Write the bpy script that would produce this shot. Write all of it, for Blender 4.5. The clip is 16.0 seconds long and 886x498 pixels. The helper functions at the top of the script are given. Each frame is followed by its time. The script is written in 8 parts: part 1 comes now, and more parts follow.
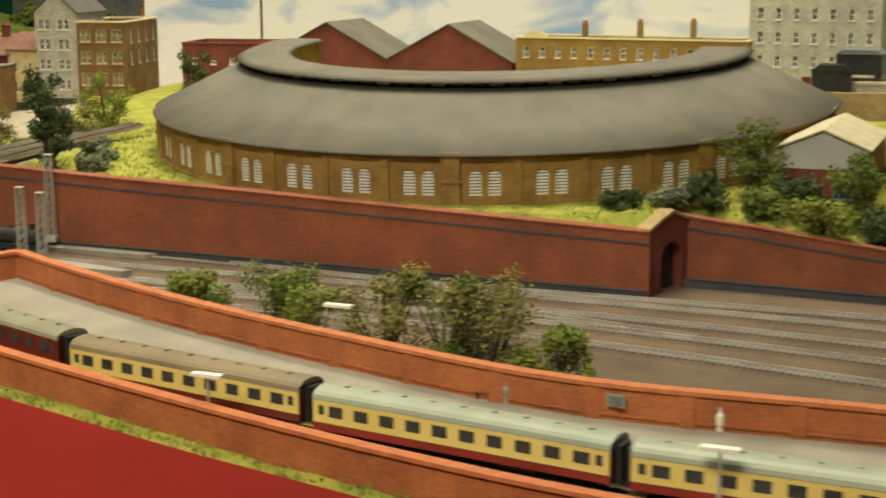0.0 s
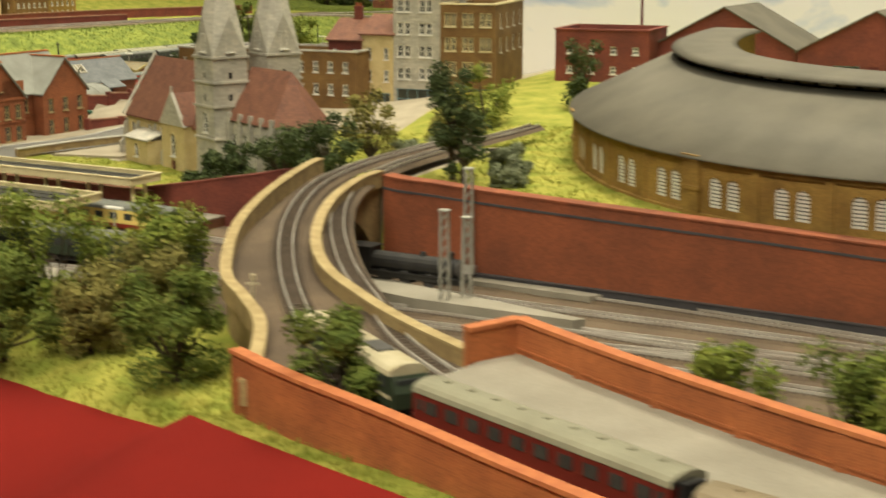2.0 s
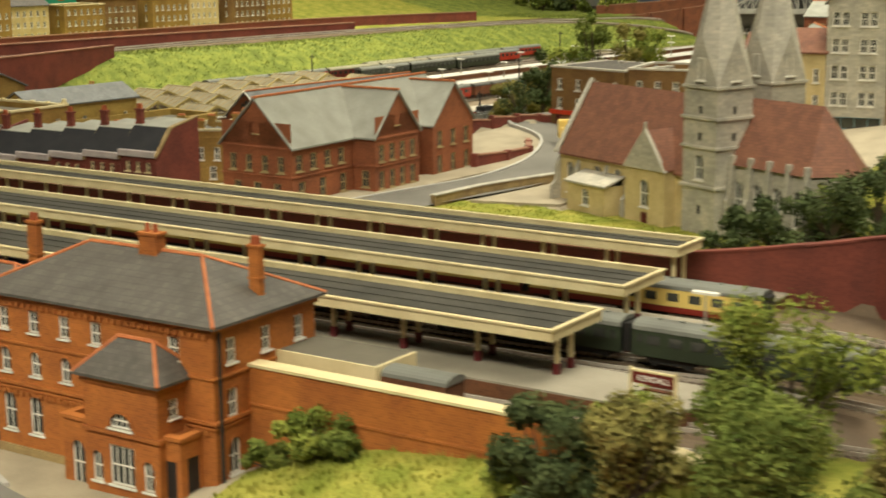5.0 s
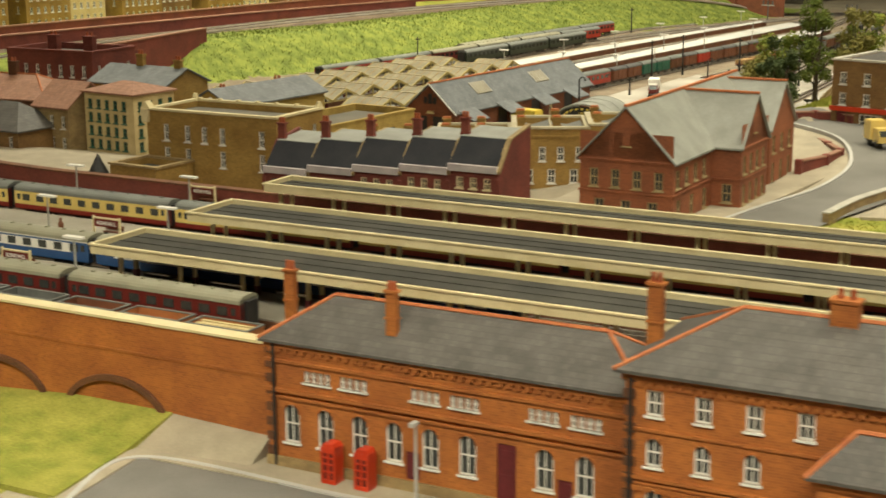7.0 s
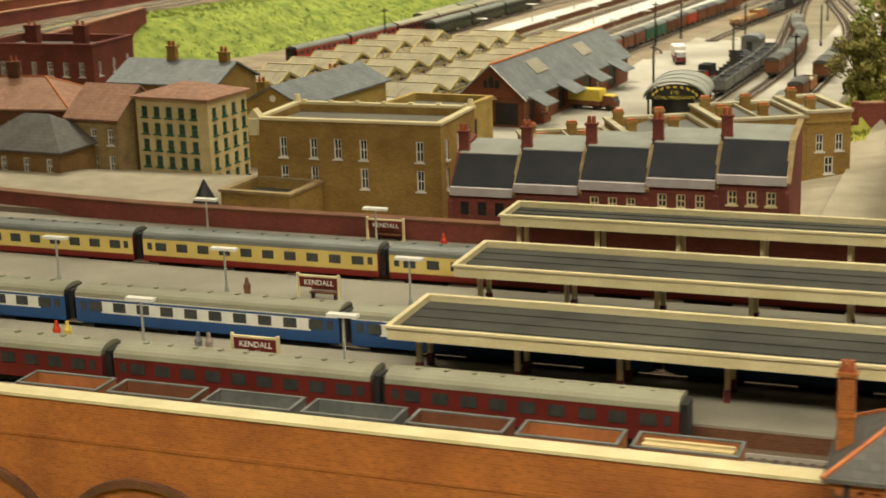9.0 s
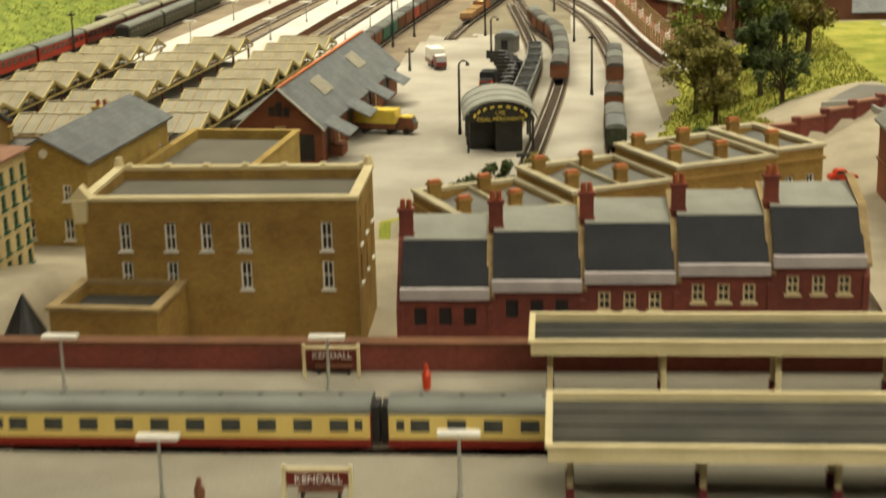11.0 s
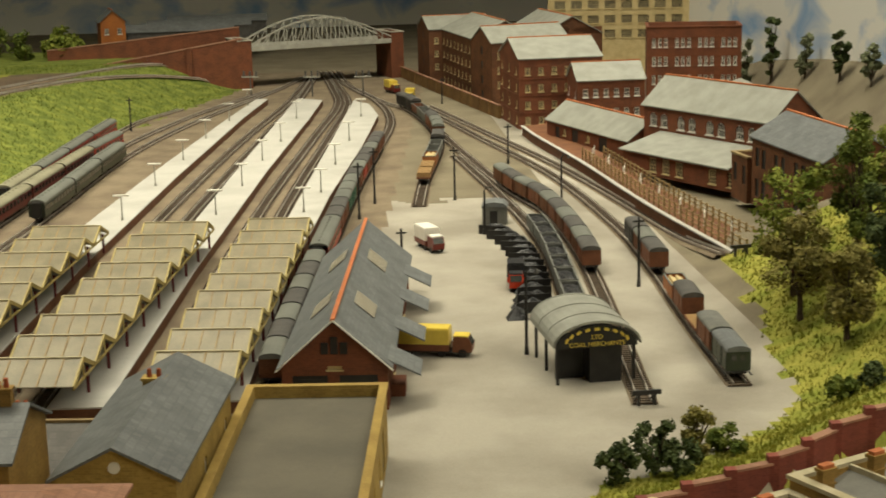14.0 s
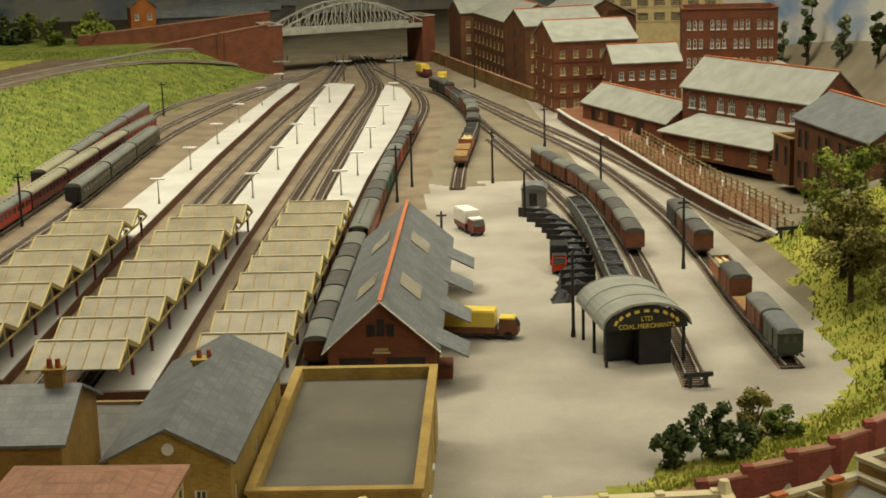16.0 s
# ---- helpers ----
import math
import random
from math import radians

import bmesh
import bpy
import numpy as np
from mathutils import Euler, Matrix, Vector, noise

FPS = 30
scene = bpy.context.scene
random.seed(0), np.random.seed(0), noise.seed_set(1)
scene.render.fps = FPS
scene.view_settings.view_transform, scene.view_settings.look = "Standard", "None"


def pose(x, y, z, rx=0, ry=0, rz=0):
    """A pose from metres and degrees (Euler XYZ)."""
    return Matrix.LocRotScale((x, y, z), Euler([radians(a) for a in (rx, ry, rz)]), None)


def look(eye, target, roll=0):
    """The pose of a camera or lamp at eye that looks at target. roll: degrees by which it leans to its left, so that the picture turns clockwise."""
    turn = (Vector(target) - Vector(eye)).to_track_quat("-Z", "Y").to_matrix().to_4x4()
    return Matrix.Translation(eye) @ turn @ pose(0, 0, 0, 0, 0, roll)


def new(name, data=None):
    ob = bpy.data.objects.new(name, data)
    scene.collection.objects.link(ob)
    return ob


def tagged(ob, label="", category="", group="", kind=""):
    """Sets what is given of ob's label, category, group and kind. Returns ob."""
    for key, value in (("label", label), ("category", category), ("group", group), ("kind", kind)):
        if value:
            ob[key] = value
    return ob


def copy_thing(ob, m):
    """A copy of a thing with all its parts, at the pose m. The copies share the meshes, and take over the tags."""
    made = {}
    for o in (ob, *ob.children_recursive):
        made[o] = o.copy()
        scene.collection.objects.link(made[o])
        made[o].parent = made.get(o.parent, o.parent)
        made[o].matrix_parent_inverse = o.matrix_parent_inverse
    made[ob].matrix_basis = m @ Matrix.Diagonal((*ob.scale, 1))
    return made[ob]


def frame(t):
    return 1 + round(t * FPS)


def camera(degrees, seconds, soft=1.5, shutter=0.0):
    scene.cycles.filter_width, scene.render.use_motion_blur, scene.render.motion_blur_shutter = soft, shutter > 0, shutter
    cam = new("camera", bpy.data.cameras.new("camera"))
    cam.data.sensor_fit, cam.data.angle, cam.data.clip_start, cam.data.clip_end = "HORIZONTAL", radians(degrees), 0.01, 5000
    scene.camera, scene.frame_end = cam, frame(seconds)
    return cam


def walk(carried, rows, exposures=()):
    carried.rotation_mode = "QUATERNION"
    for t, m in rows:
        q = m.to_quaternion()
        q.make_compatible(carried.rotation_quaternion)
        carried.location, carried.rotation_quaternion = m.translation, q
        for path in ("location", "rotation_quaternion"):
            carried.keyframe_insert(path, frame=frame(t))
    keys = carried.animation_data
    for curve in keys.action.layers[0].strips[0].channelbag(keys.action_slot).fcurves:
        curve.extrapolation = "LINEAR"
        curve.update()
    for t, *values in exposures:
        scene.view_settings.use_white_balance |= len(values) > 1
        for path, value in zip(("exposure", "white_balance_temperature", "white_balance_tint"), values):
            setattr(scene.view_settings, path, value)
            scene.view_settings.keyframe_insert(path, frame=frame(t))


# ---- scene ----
EXPOSURES = ((0, 0.0), (7, 0.0), (10.5, -0.05), (11.5, -0.2), (13, -0.4), (16, -0.48))
cam = camera(31.83, 16.0, soft=1.7, shutter=0.5)
ROWS = [
    (0.0, (2.5473, 0.4865, 0.2862), (2.1895, 1.4009, 0.0967), -0.13),
    (0.5, (2.4853, 0.5300, 0.2816), (2.1053, 1.4335, 0.0834), -0.11),
    (1.0, (2.4225, 0.6051, 0.2808), (2.0026, 1.4888, 0.0739), 0.31),
    (1.5, (2.3603, 0.6450, 0.2818), (1.8868, 1.5003, 0.0714), 0.35),
    (2.0, (2.2675, 0.6529, 0.2810), (1.7765, 1.5000, 0.0779), 0.05),
    (2.5, (2.1690, 0.6602, 0.2794), (1.6797, 1.5122, 0.0931), -0.07),
    (3.0, (2.0915, 0.6426, 0.2771), (1.6032, 1.4978, 0.1034), -0.20),
    (5.5, (1.7449, 0.7237, 0.2837), (1.1990, 1.5329, 0.0667), -0.58),
    (6.0, (1.6335, 0.6995, 0.2932), (1.1016, 1.5139, 0.0613), -1.09),
    (6.5, (1.5071, 0.6660, 0.3004), (1.0205, 1.5103, 0.0761), -0.73),
    (7.0, (1.4227, 0.6430, 0.2996), (0.9482, 1.4940, 0.0745), -0.40),
    (7.5, (1.3390, 0.6629, 0.2965), (0.8775, 1.5196, 0.0659), -0.75),
    (8.0, (1.2281, 0.7062, 0.3012), (0.7801, 1.5704, 0.0720), -1.23),
    (10.5, (0.7831, 0.8774, 0.2865), (0.6688, 1.8269, -0.0058), -1.48),
    (11.0, (0.7432, 0.9844, 0.2984), (0.6669, 1.9430, 0.0237), -1.39),
    (11.5, (0.7258, 1.0710, 0.3021), (0.6721, 2.0344, 0.0393), -1.31),
    (12.0, (0.6970, 1.1267, 0.3059), (0.6704, 2.0876, 0.0303), -1.84),
    (12.5, (0.6133, 1.1747, 0.3218), (0.6439, 2.1350, 0.0445), -1.87),
    (13.0, (0.5362, 1.2061, 0.3375), (0.6108, 2.1681, 0.0750), -1.44),
    (13.5, (0.5202, 1.2327, 0.3494), (0.6145, 2.2015, 0.1202), -1.08),
    (14.0, (0.5168, 1.2470, 0.3479), (0.5798, 2.2204, 0.1279), -1.40),
    (14.5, (0.5044, 1.2551, 0.3444), (0.5594, 2.2285, 0.1222), -1.65),
    (15.0, (0.4986, 1.2527, 0.3416), (0.5598, 2.2244, 0.1134), -1.71),
    (15.5, (0.5011, 1.2534, 0.3397), (0.5575, 2.2258, 0.1134), -1.62),
    (16.0, (0.5008, 1.2608, 0.3406), (0.5487, 2.2335, 0.1132), -1.69),
]
walk(cam, [(t, look(e, g, r)) for t, e, g, r in ROWS], EXPOSURES)

# All lengths below are in centimetres of the model; U turns them into metres.
U = 0.01
RND = random.Random(7)

# ---- world and light ----
world = bpy.data.worlds.new("world")
scene.world = world
world.use_nodes = True
world.node_tree.nodes["Background"].inputs[0].default_value = (1.0, 0.88, 0.64, 1)
world.node_tree.nodes["Background"].inputs[1].default_value = 0.145


def ceiling_lamp(x, y, z, tx, ty, sx, sy, watts, warm, spread=180):
    """A lamp panel under the ceiling at x, y, z that faces the point tx, ty of the layout."""
    data = bpy.data.lights.new("lamp", "AREA")
    data.shape, data.size, data.size_y = "RECTANGLE", sx * U, sy * U
    data.energy, data.color, data.spread = watts, warm, math.radians(spread)
    ob = new("ceiling_lamp", data)
    ob.matrix_world = look((x * U, y * U, z * U), (tx * U, ty * U, 0))
    return ob


WARM = (1.0, 0.94, 0.72)
for lx, ly, tx, ty, lw, ls in ((40, 5, 42, 93, 2.9, 48), (122, 5, 124, 95, 2.5, 50), (215, 0, 208, 112, 14, 110), (150, 130, 158, 190, 6.0, 130), (-18, 276, -26, 290, 31, 112), (88, 345, 74, 354, 14, 88), (190, 205, 192, 208, 16, 96), (118, 212, 116, 214, 3.5, 110)):
    ceiling_lamp(lx, ly, 150 if ly < 50 else 185, tx, ty, 120, 40, lw, WARM, ls)


# ---- materials ----
def material(name, c1, c2, size=1.0, rough=0.75, bump=0.25, metal=0.0, brick=None, stripe=None, fine=0.15, stain=0.35, spec=0.35):
    """A surface of two tones mottled at two scales (size and fine, in cm), with optional brick courses or bands."""
    m = bpy.data.materials.new(name)
    m.use_nodes = True
    nt = m.node_tree
    n, ln = nt.nodes, nt.links.new
    bs = n["Principled BSDF"]
    geo = n.new("ShaderNodeNewGeometry")
    big = n.new("ShaderNodeTexNoise")
    big.inputs["Scale"].default_value = 1 / (size * U)
    big.inputs["Detail"].default_value = 5
    small = n.new("ShaderNodeTexNoise")
    small.inputs["Scale"].default_value = 1 / (fine * U)
    small.inputs["Detail"].default_value = 3
    ln(geo.outputs["Position"], big.inputs["Vector"])
    ln(geo.outputs["Position"], small.inputs["Vector"])
    ramp = n.new("ShaderNodeMapRange")
    ramp.inputs["From Min"].default_value, ramp.inputs["From Max"].default_value = 0.36, 0.66
    ln(big.outputs["Fac"], ramp.inputs["Value"])
    mix = n.new("ShaderNodeMix")
    mix.data_type = "RGBA"
    mix.inputs["A"].default_value, mix.inputs["B"].default_value = (*c1, 1), (*c2, 1)
    ln(ramp.outputs["Result"], mix.inputs["Factor"])
    colour = mix.outputs["Result"]
    grain = n.new("ShaderNodeMix")
    grain.data_type, grain.blend_type = "RGBA", "MULTIPLY"
    grain.inputs["Factor"].default_value = stain
    tone = n.new("ShaderNodeMapRange")
    tone.inputs["To Min"].default_value, tone.inputs["To Max"].default_value = 0.35, 1.6
    ln(small.outputs["Fac"], tone.inputs["Value"])
    ln(colour, grain.inputs["A"])
    ln(tone.outputs["Result"], grain.inputs["B"])
    colour = grain.outputs["Result"]
    height = small.outputs["Fac"]
    if brick:
        cross = n.new("ShaderNodeVectorMath")
        cross.operation = "CROSS_PRODUCT"
        cross.inputs[0].default_value = (0, 0, 1)
        ln(geo.outputs["True Normal"], cross.inputs[1])
        norm = n.new("ShaderNodeVectorMath")
        norm.operation = "NORMALIZE"
        ln(cross.outputs[0], norm.inputs[0])
        dot = n.new("ShaderNodeVectorMath")
        dot.operation = "DOT_PRODUCT"
        ln(norm.outputs[0], dot.inputs[0])
        ln(geo.outputs["Position"], dot.inputs[1])
        sep = n.new("ShaderNodeSeparateXYZ")
        ln(geo.outputs["Position"], sep.inputs[0])
        com = n.new("ShaderNodeCombineXYZ")
        ln(dot.outputs["Value"], com.inputs[0])
        ln(sep.outputs[2], com.inputs[1])
        tex = n.new("ShaderNodeTexBrick")
        tex.inputs["Scale"].default_value = 1.0
        tex.inputs["Brick Width"].default_value = brick[0] * U
        tex.inputs["Row Height"].default_value = brick[1] * U
        tex.inputs["Mortar Size"].default_value = brick[1] * U * 0.09
        tex.inputs["Mortar Smooth"].default_value = 0.3
        tex.inputs["Color1"].default_value = (0.8, 0.8, 0.8, 1)
        tex.inputs["Color2"].default_value = (1.1, 1.08, 1.05, 1)
        tex.inputs["Mortar"].default_value = (*brick[2], 1)
        ln(com.outputs[0], tex.inputs["Vector"])
        mul = n.new("ShaderNodeMix")
        mul.data_type, mul.blend_type = "RGBA", "MULTIPLY"
        mul.inputs["Factor"].default_value = 0.85
        ln(colour, mul.inputs["A"])
        ln(tex.outputs["Color"], mul.inputs["B"])
        colour = mul.outputs["Result"]
    if stripe:
        wave = n.new("ShaderNodeTexWave")
        wave.bands_direction = stripe[0]
        wave.inputs["Scale"].default_value = 0.314 / (stripe[1] * U)
        wave.inputs["Distortion"].default_value = 0.6
        ln(geo.outputs["Position"], wave.inputs["Vector"])
        tone2 = n.new("ShaderNodeMapRange")
        tone2.inputs["To Min"].default_value, tone2.inputs["To Max"].default_value = 1 - stripe[2], 1.0
        ln(wave.outputs["Fac"], tone2.inputs["Value"])
        mul = n.new("ShaderNodeMix")
        mul.data_type, mul.blend_type = "RGBA", "MULTIPLY"
        mul.inputs["Factor"].default_value = 1.0
        ln(colour, mul.inputs["A"])
        ln(tone2.outputs["Result"], mul.inputs["B"])
        colour = mul.outputs["Result"]
    ln(colour, bs.inputs["Base Color"])
    if bump:
        bp = n.new("ShaderNodeBump")
        bp.inputs["Strength"].default_value = bump
        bp.inputs["Distance"].default_value = 0.04 * U
        ln(height, bp.inputs["Height"])
        ln(bp.outputs["Normal"], bs.inputs["Normal"])
    bs.inputs["Roughness"].default_value = rough
    bs.inputs["Metallic"].default_value = metal
    bs.inputs["Specular IOR Level"].default_value = spec
    return m


M = {}
M["brick_orange"] = material("brick_orange", (0.40, 0.135, 0.03), (0.29, 0.092, 0.023), 2.5, brick=(0.34, 0.13, (1.25, 1.3, 1.3)), stain=0.4)
M["brick_red"] = material("brick_red", (0.20, 0.05, 0.034), (0.135, 0.036, 0.027), 3.0, brick=(0.34, 0.13, (1.2, 1.25, 1.25)), stain=0.4)
M["brick_wall"] = material("brick_wall", (0.27, 0.078, 0.034), (0.18, 0.055, 0.027), 4.0, brick=(0.34, 0.13, (1.15, 1.2, 1.2)), stain=0.4)
M["brick_dark"] = material("brick_dark", (0.15, 0.062, 0.028), (0.10, 0.042, 0.02), 2.0, brick=(0.34, 0.13, (1.3, 1.3, 1.3)))
M["brick_mill"] = material("brick_mill", (0.19, 0.062, 0.028), (0.13, 0.045, 0.022), 2.0, brick=(0.34, 0.13, (1.25, 1.3, 1.3)))
M["brick_yellow"] = material("brick_yellow", (0.33, 0.205, 0.055), (0.24, 0.14, 0.036), 2.5, brick=(0.34, 0.13, (1.1, 1.1, 1.1)))
M["brick_gold"] = material("brick_gold", (0.40, 0.275, 0.075), (0.29, 0.19, 0.05), 2.0, brick=(0.34, 0.13, (1.1, 1.1, 1.1)))
M["brick_round"] = material("brick_round", (0.33, 0.20, 0.052), (0.22, 0.125, 0.032), 2.0, brick=(0.34, 0.13, (1.1, 1.1, 1.1)), stain=0.45)
M["brick_brown"] = material("brick_brown", (0.22, 0.125, 0.045), (0.15, 0.08, 0.03), 2.5, brick=(0.34, 0.13, (1.15, 1.15, 1.15)))
M["engineer_blue"] = material("engineer_blue", (0.075, 0.068, 0.072), (0.05, 0.047, 0.052), 1.5)
M["stone"] = material("stone", (0.50, 0.465, 0.39), (0.37, 0.35, 0.30), 1.6, brick=(0.6, 0.26, (0.9, 0.9, 0.9)))
M["stone_cream"] = material("stone_cream", (0.60, 0.48, 0.25), (0.50, 0.385, 0.19), 1.2)
M["viaduct"] = material("viaduct_stone", (0.36, 0.26, 0.12), (0.25, 0.17, 0.08), 1.5, brick=(0.5, 0.22, (0.9, 0.9, 0.9)))
M["cream"] = material("cream_paint", (0.70, 0.60, 0.36), (0.60, 0.50, 0.28), 2.0, rough=0.55, bump=0.08, stain=0.15)
M["white"] = material("white_paint", (0.78, 0.75, 0.68), (0.70, 0.67, 0.60), 0.8, rough=0.5, bump=0.05, stain=0.12)
M["mauve"] = material("pale_gutter_paint", (0.47, 0.42, 0.41), (0.38, 0.34, 0.34), 1.2, rough=0.6, stain=0.2)
M["slate"] = material("slate", (0.115, 0.105, 0.095), (0.085, 0.078, 0.07), 1.6, rough=0.6, brick=(0.4, 0.22, (0.75, 0.75, 0.75)))
M["slate_blue"] = material("slate_blue", (0.17, 0.18, 0.185), (0.13, 0.137, 0.142), 1.8, rough=0.55, brick=(0.4, 0.22, (0.8, 0.8, 0.8)))
M["slate_grey"] = material("slate_grey", (0.17, 0.165, 0.145), (0.13, 0.125, 0.11), 1.8, rough=0.6, stain=0.3)
M["coping_pale"] = material("coping_pale", (0.50, 0.44, 0.30), (0.40, 0.34, 0.21), 1.2, rough=0.7, stain=0.3)
M["coping_tan"] = material("coping_tan", (0.42, 0.32, 0.16), (0.30, 0.22, 0.10), 1.0, rough=0.8, stain=0.4)
M["brick_platform"] = material("brick_platform", (0.40, 0.125, 0.042), (0.27, 0.082, 0.03), 2.5, brick=(0.34, 0.13, (1.2, 1.25, 1.25)), stain=0.45)
M["frame_yellow"] = material("frame_yellow", (0.44, 0.35, 0.13), (0.34, 0.26, 0.09), 1.2, rough=0.6, stain=0.3)
M["brick_school"] = material("brick_school", (0.30, 0.098, 0.042), (0.21, 0.07, 0.032), 3.0, brick=(0.34, 0.13, (1.2, 1.25, 1.25)), stain=0.4)
M["slate_pale"] = material("slate_pale", (0.29, 0.29, 0.255), (0.23, 0.23, 0.20), 1.8, rough=0.6, stain=0.25)
M["felt"] = material("roofing_felt", (0.135, 0.12, 0.09), (0.10, 0.09, 0.068), 4.0, rough=0.7, stain=0.2)
M["felt_dark"] = material("dark_roofing_felt", (0.075, 0.071, 0.06), (0.05, 0.048, 0.042), 3.0, rough=0.8, stain=0.3, spec=0.12)
M["glazed_black"] = material("black_glazing", (0.022, 0.022, 0.026), (0.03, 0.03, 0.034), 2.0, rough=0.75, bump=0.1, stain=0.3, spec=0.15)
M["tile_red"] = material("clay_tiles", (0.20, 0.085, 0.05), (0.15, 0.062, 0.04), 1.0, brick=(0.3, 0.2, (0.7, 0.7, 0.7)))
M["tile_pink"] = material("pink_tiles", (0.36, 0.19, 0.125), (0.29, 0.145, 0.09), 1.0, brick=(0.3, 0.2, (0.75, 0.75, 0.75)))
M["ridge"] = material("ridge_tile", (0.50, 0.17, 0.06), (0.40, 0.12, 0.045), 0.6)
M["terracotta"] = material("terracotta", (0.38, 0.10, 0.035), (0.27, 0.07, 0.028), 0.5)
M["concrete"] = material("concrete", (0.46, 0.445, 0.41), (0.38, 0.365, 0.335), 5.0, rough=0.85, stain=0.25, fine=0.1)
M["yard"] = material("yard_dust", (0.36, 0.33, 0.275), (0.235, 0.21, 0.17), 9.0, rough=0.9, stain=0.25, fine=0.12)
M["platform"] = material("platform_surface", (0.30, 0.27, 0.215), (0.235, 0.21, 0.165), 4.0, rough=0.85, stain=0.3)
M["road"] = material("asphalt", (0.185, 0.175, 0.155), (0.145, 0.137, 0.12), 5.0, rough=0.9, stain=0.3, fine=0.1)
M["pavement"] = material("pavement_slabs", (0.37, 0.315, 0.225), (0.29, 0.25, 0.18), 2.5, rough=0.85, stain=0.25)
M["ballast"] = material("ballast", (0.135, 0.095, 0.06), (0.085, 0.06, 0.04), 5.0, rough=0.95, bump=0.9, stain=0.8, fine=0.1)
M["ballast_pale"] = material("ballast_pale", (0.21, 0.165, 0.11), (0.14, 0.105, 0.07), 4.0, rough=0.95, bump=0.9, stain=0.8, fine=0.1)
M["crimson"] = material("crimson_paint", (0.26, 0.028, 0.018), (0.20, 0.022, 0.015), 3.0, rough=0.4, bump=0.05, stain=0.15)
M["cinder"] = material("cinder_ground", (0.20, 0.17, 0.115), (0.145, 0.12, 0.08), 6.0, rough=0.95, bump=0.7, stain=0.6, fine=0.12)
M["grass"] = material("static_grass", (0.33, 0.31, 0.065), (0.19, 0.215, 0.035), 2.2, rough=0.95, bump=1.0, stain=0.8, fine=0.14, spec=0.1)
M["grass_lime"] = material("lime_grass", (0.205, 0.235, 0.05), (0.105, 0.135, 0.03), 2.0, rough=0.95, bump=1.0, stain=0.8, fine=0.16, spec=0.1)
M["rail"] = material("rail_steel", (0.62, 0.58, 0.52), (0.45, 0.39, 0.33), 3.0, rough=0.32, metal=0.35, bump=0.05, stain=0.2)
M["sleeper"] = material("sleeper_timber", (0.095, 0.07, 0.05), (0.06, 0.044, 0.032), 1.0, rough=0.9)
M["timber"] = material("plain_timber", (0.36, 0.22, 0.09), (0.27, 0.155, 0.06), 0.7, stripe=("X", 0.12, 0.3))
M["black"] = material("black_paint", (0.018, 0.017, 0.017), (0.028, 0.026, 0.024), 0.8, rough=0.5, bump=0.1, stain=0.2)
M["coal"] = material("coal", (0.02, 0.02, 0.022), (0.04, 0.04, 0.042), 0.3, rough=0.4, bump=0.8, stain=0.5)
M["iron"] = material("grey_iron", (0.10, 0.095, 0.09), (0.07, 0.066, 0.062), 0.8, rough=0.5)
M["steel_grey"] = material("bridge_grey", (0.40, 0.39, 0.34), (0.32, 0.31, 0.27), 1.5, rough=0.6)
M["coach_roof"] = material("coach_roof_grey", (0.17, 0.175, 0.155), (0.13, 0.132, 0.118), 3.0, rough=0.45, bump=0.08, stain=0.2)
M["roof_buff"] = material("roof_buff", (0.24, 0.185, 0.11), (0.19, 0.145, 0.085), 3.0, rough=0.5, bump=0.08, stain=0.2)
M["roof_pale"] = material("roof_pale_green", (0.33, 0.36, 0.27), (0.27, 0.295, 0.22), 3.0, rough=0.45, bump=0.06, stain=0.15)
M["roof_drab"] = material("roof_drab", (0.27, 0.255, 0.18), (0.21, 0.195, 0.135), 3.0, rough=0.5, bump=0.06, stain=0.2)
M["maroon"] = material("maroon_paint", (0.155, 0.022, 0.016), (0.115, 0.017, 0.013), 2.0, rough=0.35, bump=0.04, stain=0.15)
M["red"] = material("red_paint", (0.42, 0.04, 0.018), (0.34, 0.03, 0.015), 2.0, rough=0.4, bump=0.04, stain=0.15)
M["coach_cream"] = material("coach_cream", (0.72, 0.54, 0.17), (0.66, 0.48, 0.14), 2.0, rough=0.35, bump=0.03, stain=0.1)
M["blue"] = material("pullman_blue", (0.03, 0.085, 0.22), (0.024, 0.068, 0.18), 2.0, rough=0.35, bump=0.03, stain=0.12)
M["green"] = material("coach_green", (0.035, 0.048, 0.028), (0.027, 0.036, 0.022), 2.0, rough=0.4, bump=0.04, stain=0.2)
M["green_paint"] = material("wagon_green", (0.03, 0.13, 0.085), (0.024, 0.10, 0.065), 1.0, rough=0.5)
M["wagon_grey"] = material("wagon_grey", (0.16, 0.16, 0.145), (0.115, 0.115, 0.105), 1.0, rough=0.6, stain=0.4)
M["wagon_brown"] = material("wagon_bauxite", (0.20, 0.075, 0.035), (0.145, 0.055, 0.028), 1.0, rough=0.6, stain=0.35)
M["wagon_orange"] = material("wagon_orange", (0.40, 0.15, 0.05), (0.32, 0.115, 0.04), 1.0, rough=0.6, stain=0.3)
M["yellow"] = material("yellow_paint", (0.72, 0.55, 0.09), (0.64, 0.47, 0.075), 1.0, rough=0.35, bump=0.03, stain=0.1)
M["post_red"] = material("telephone_red", (0.55, 0.045, 0.012), (0.46, 0.036, 0.011), 0.6, rough=0.35, bump=0.03, stain=0.1)
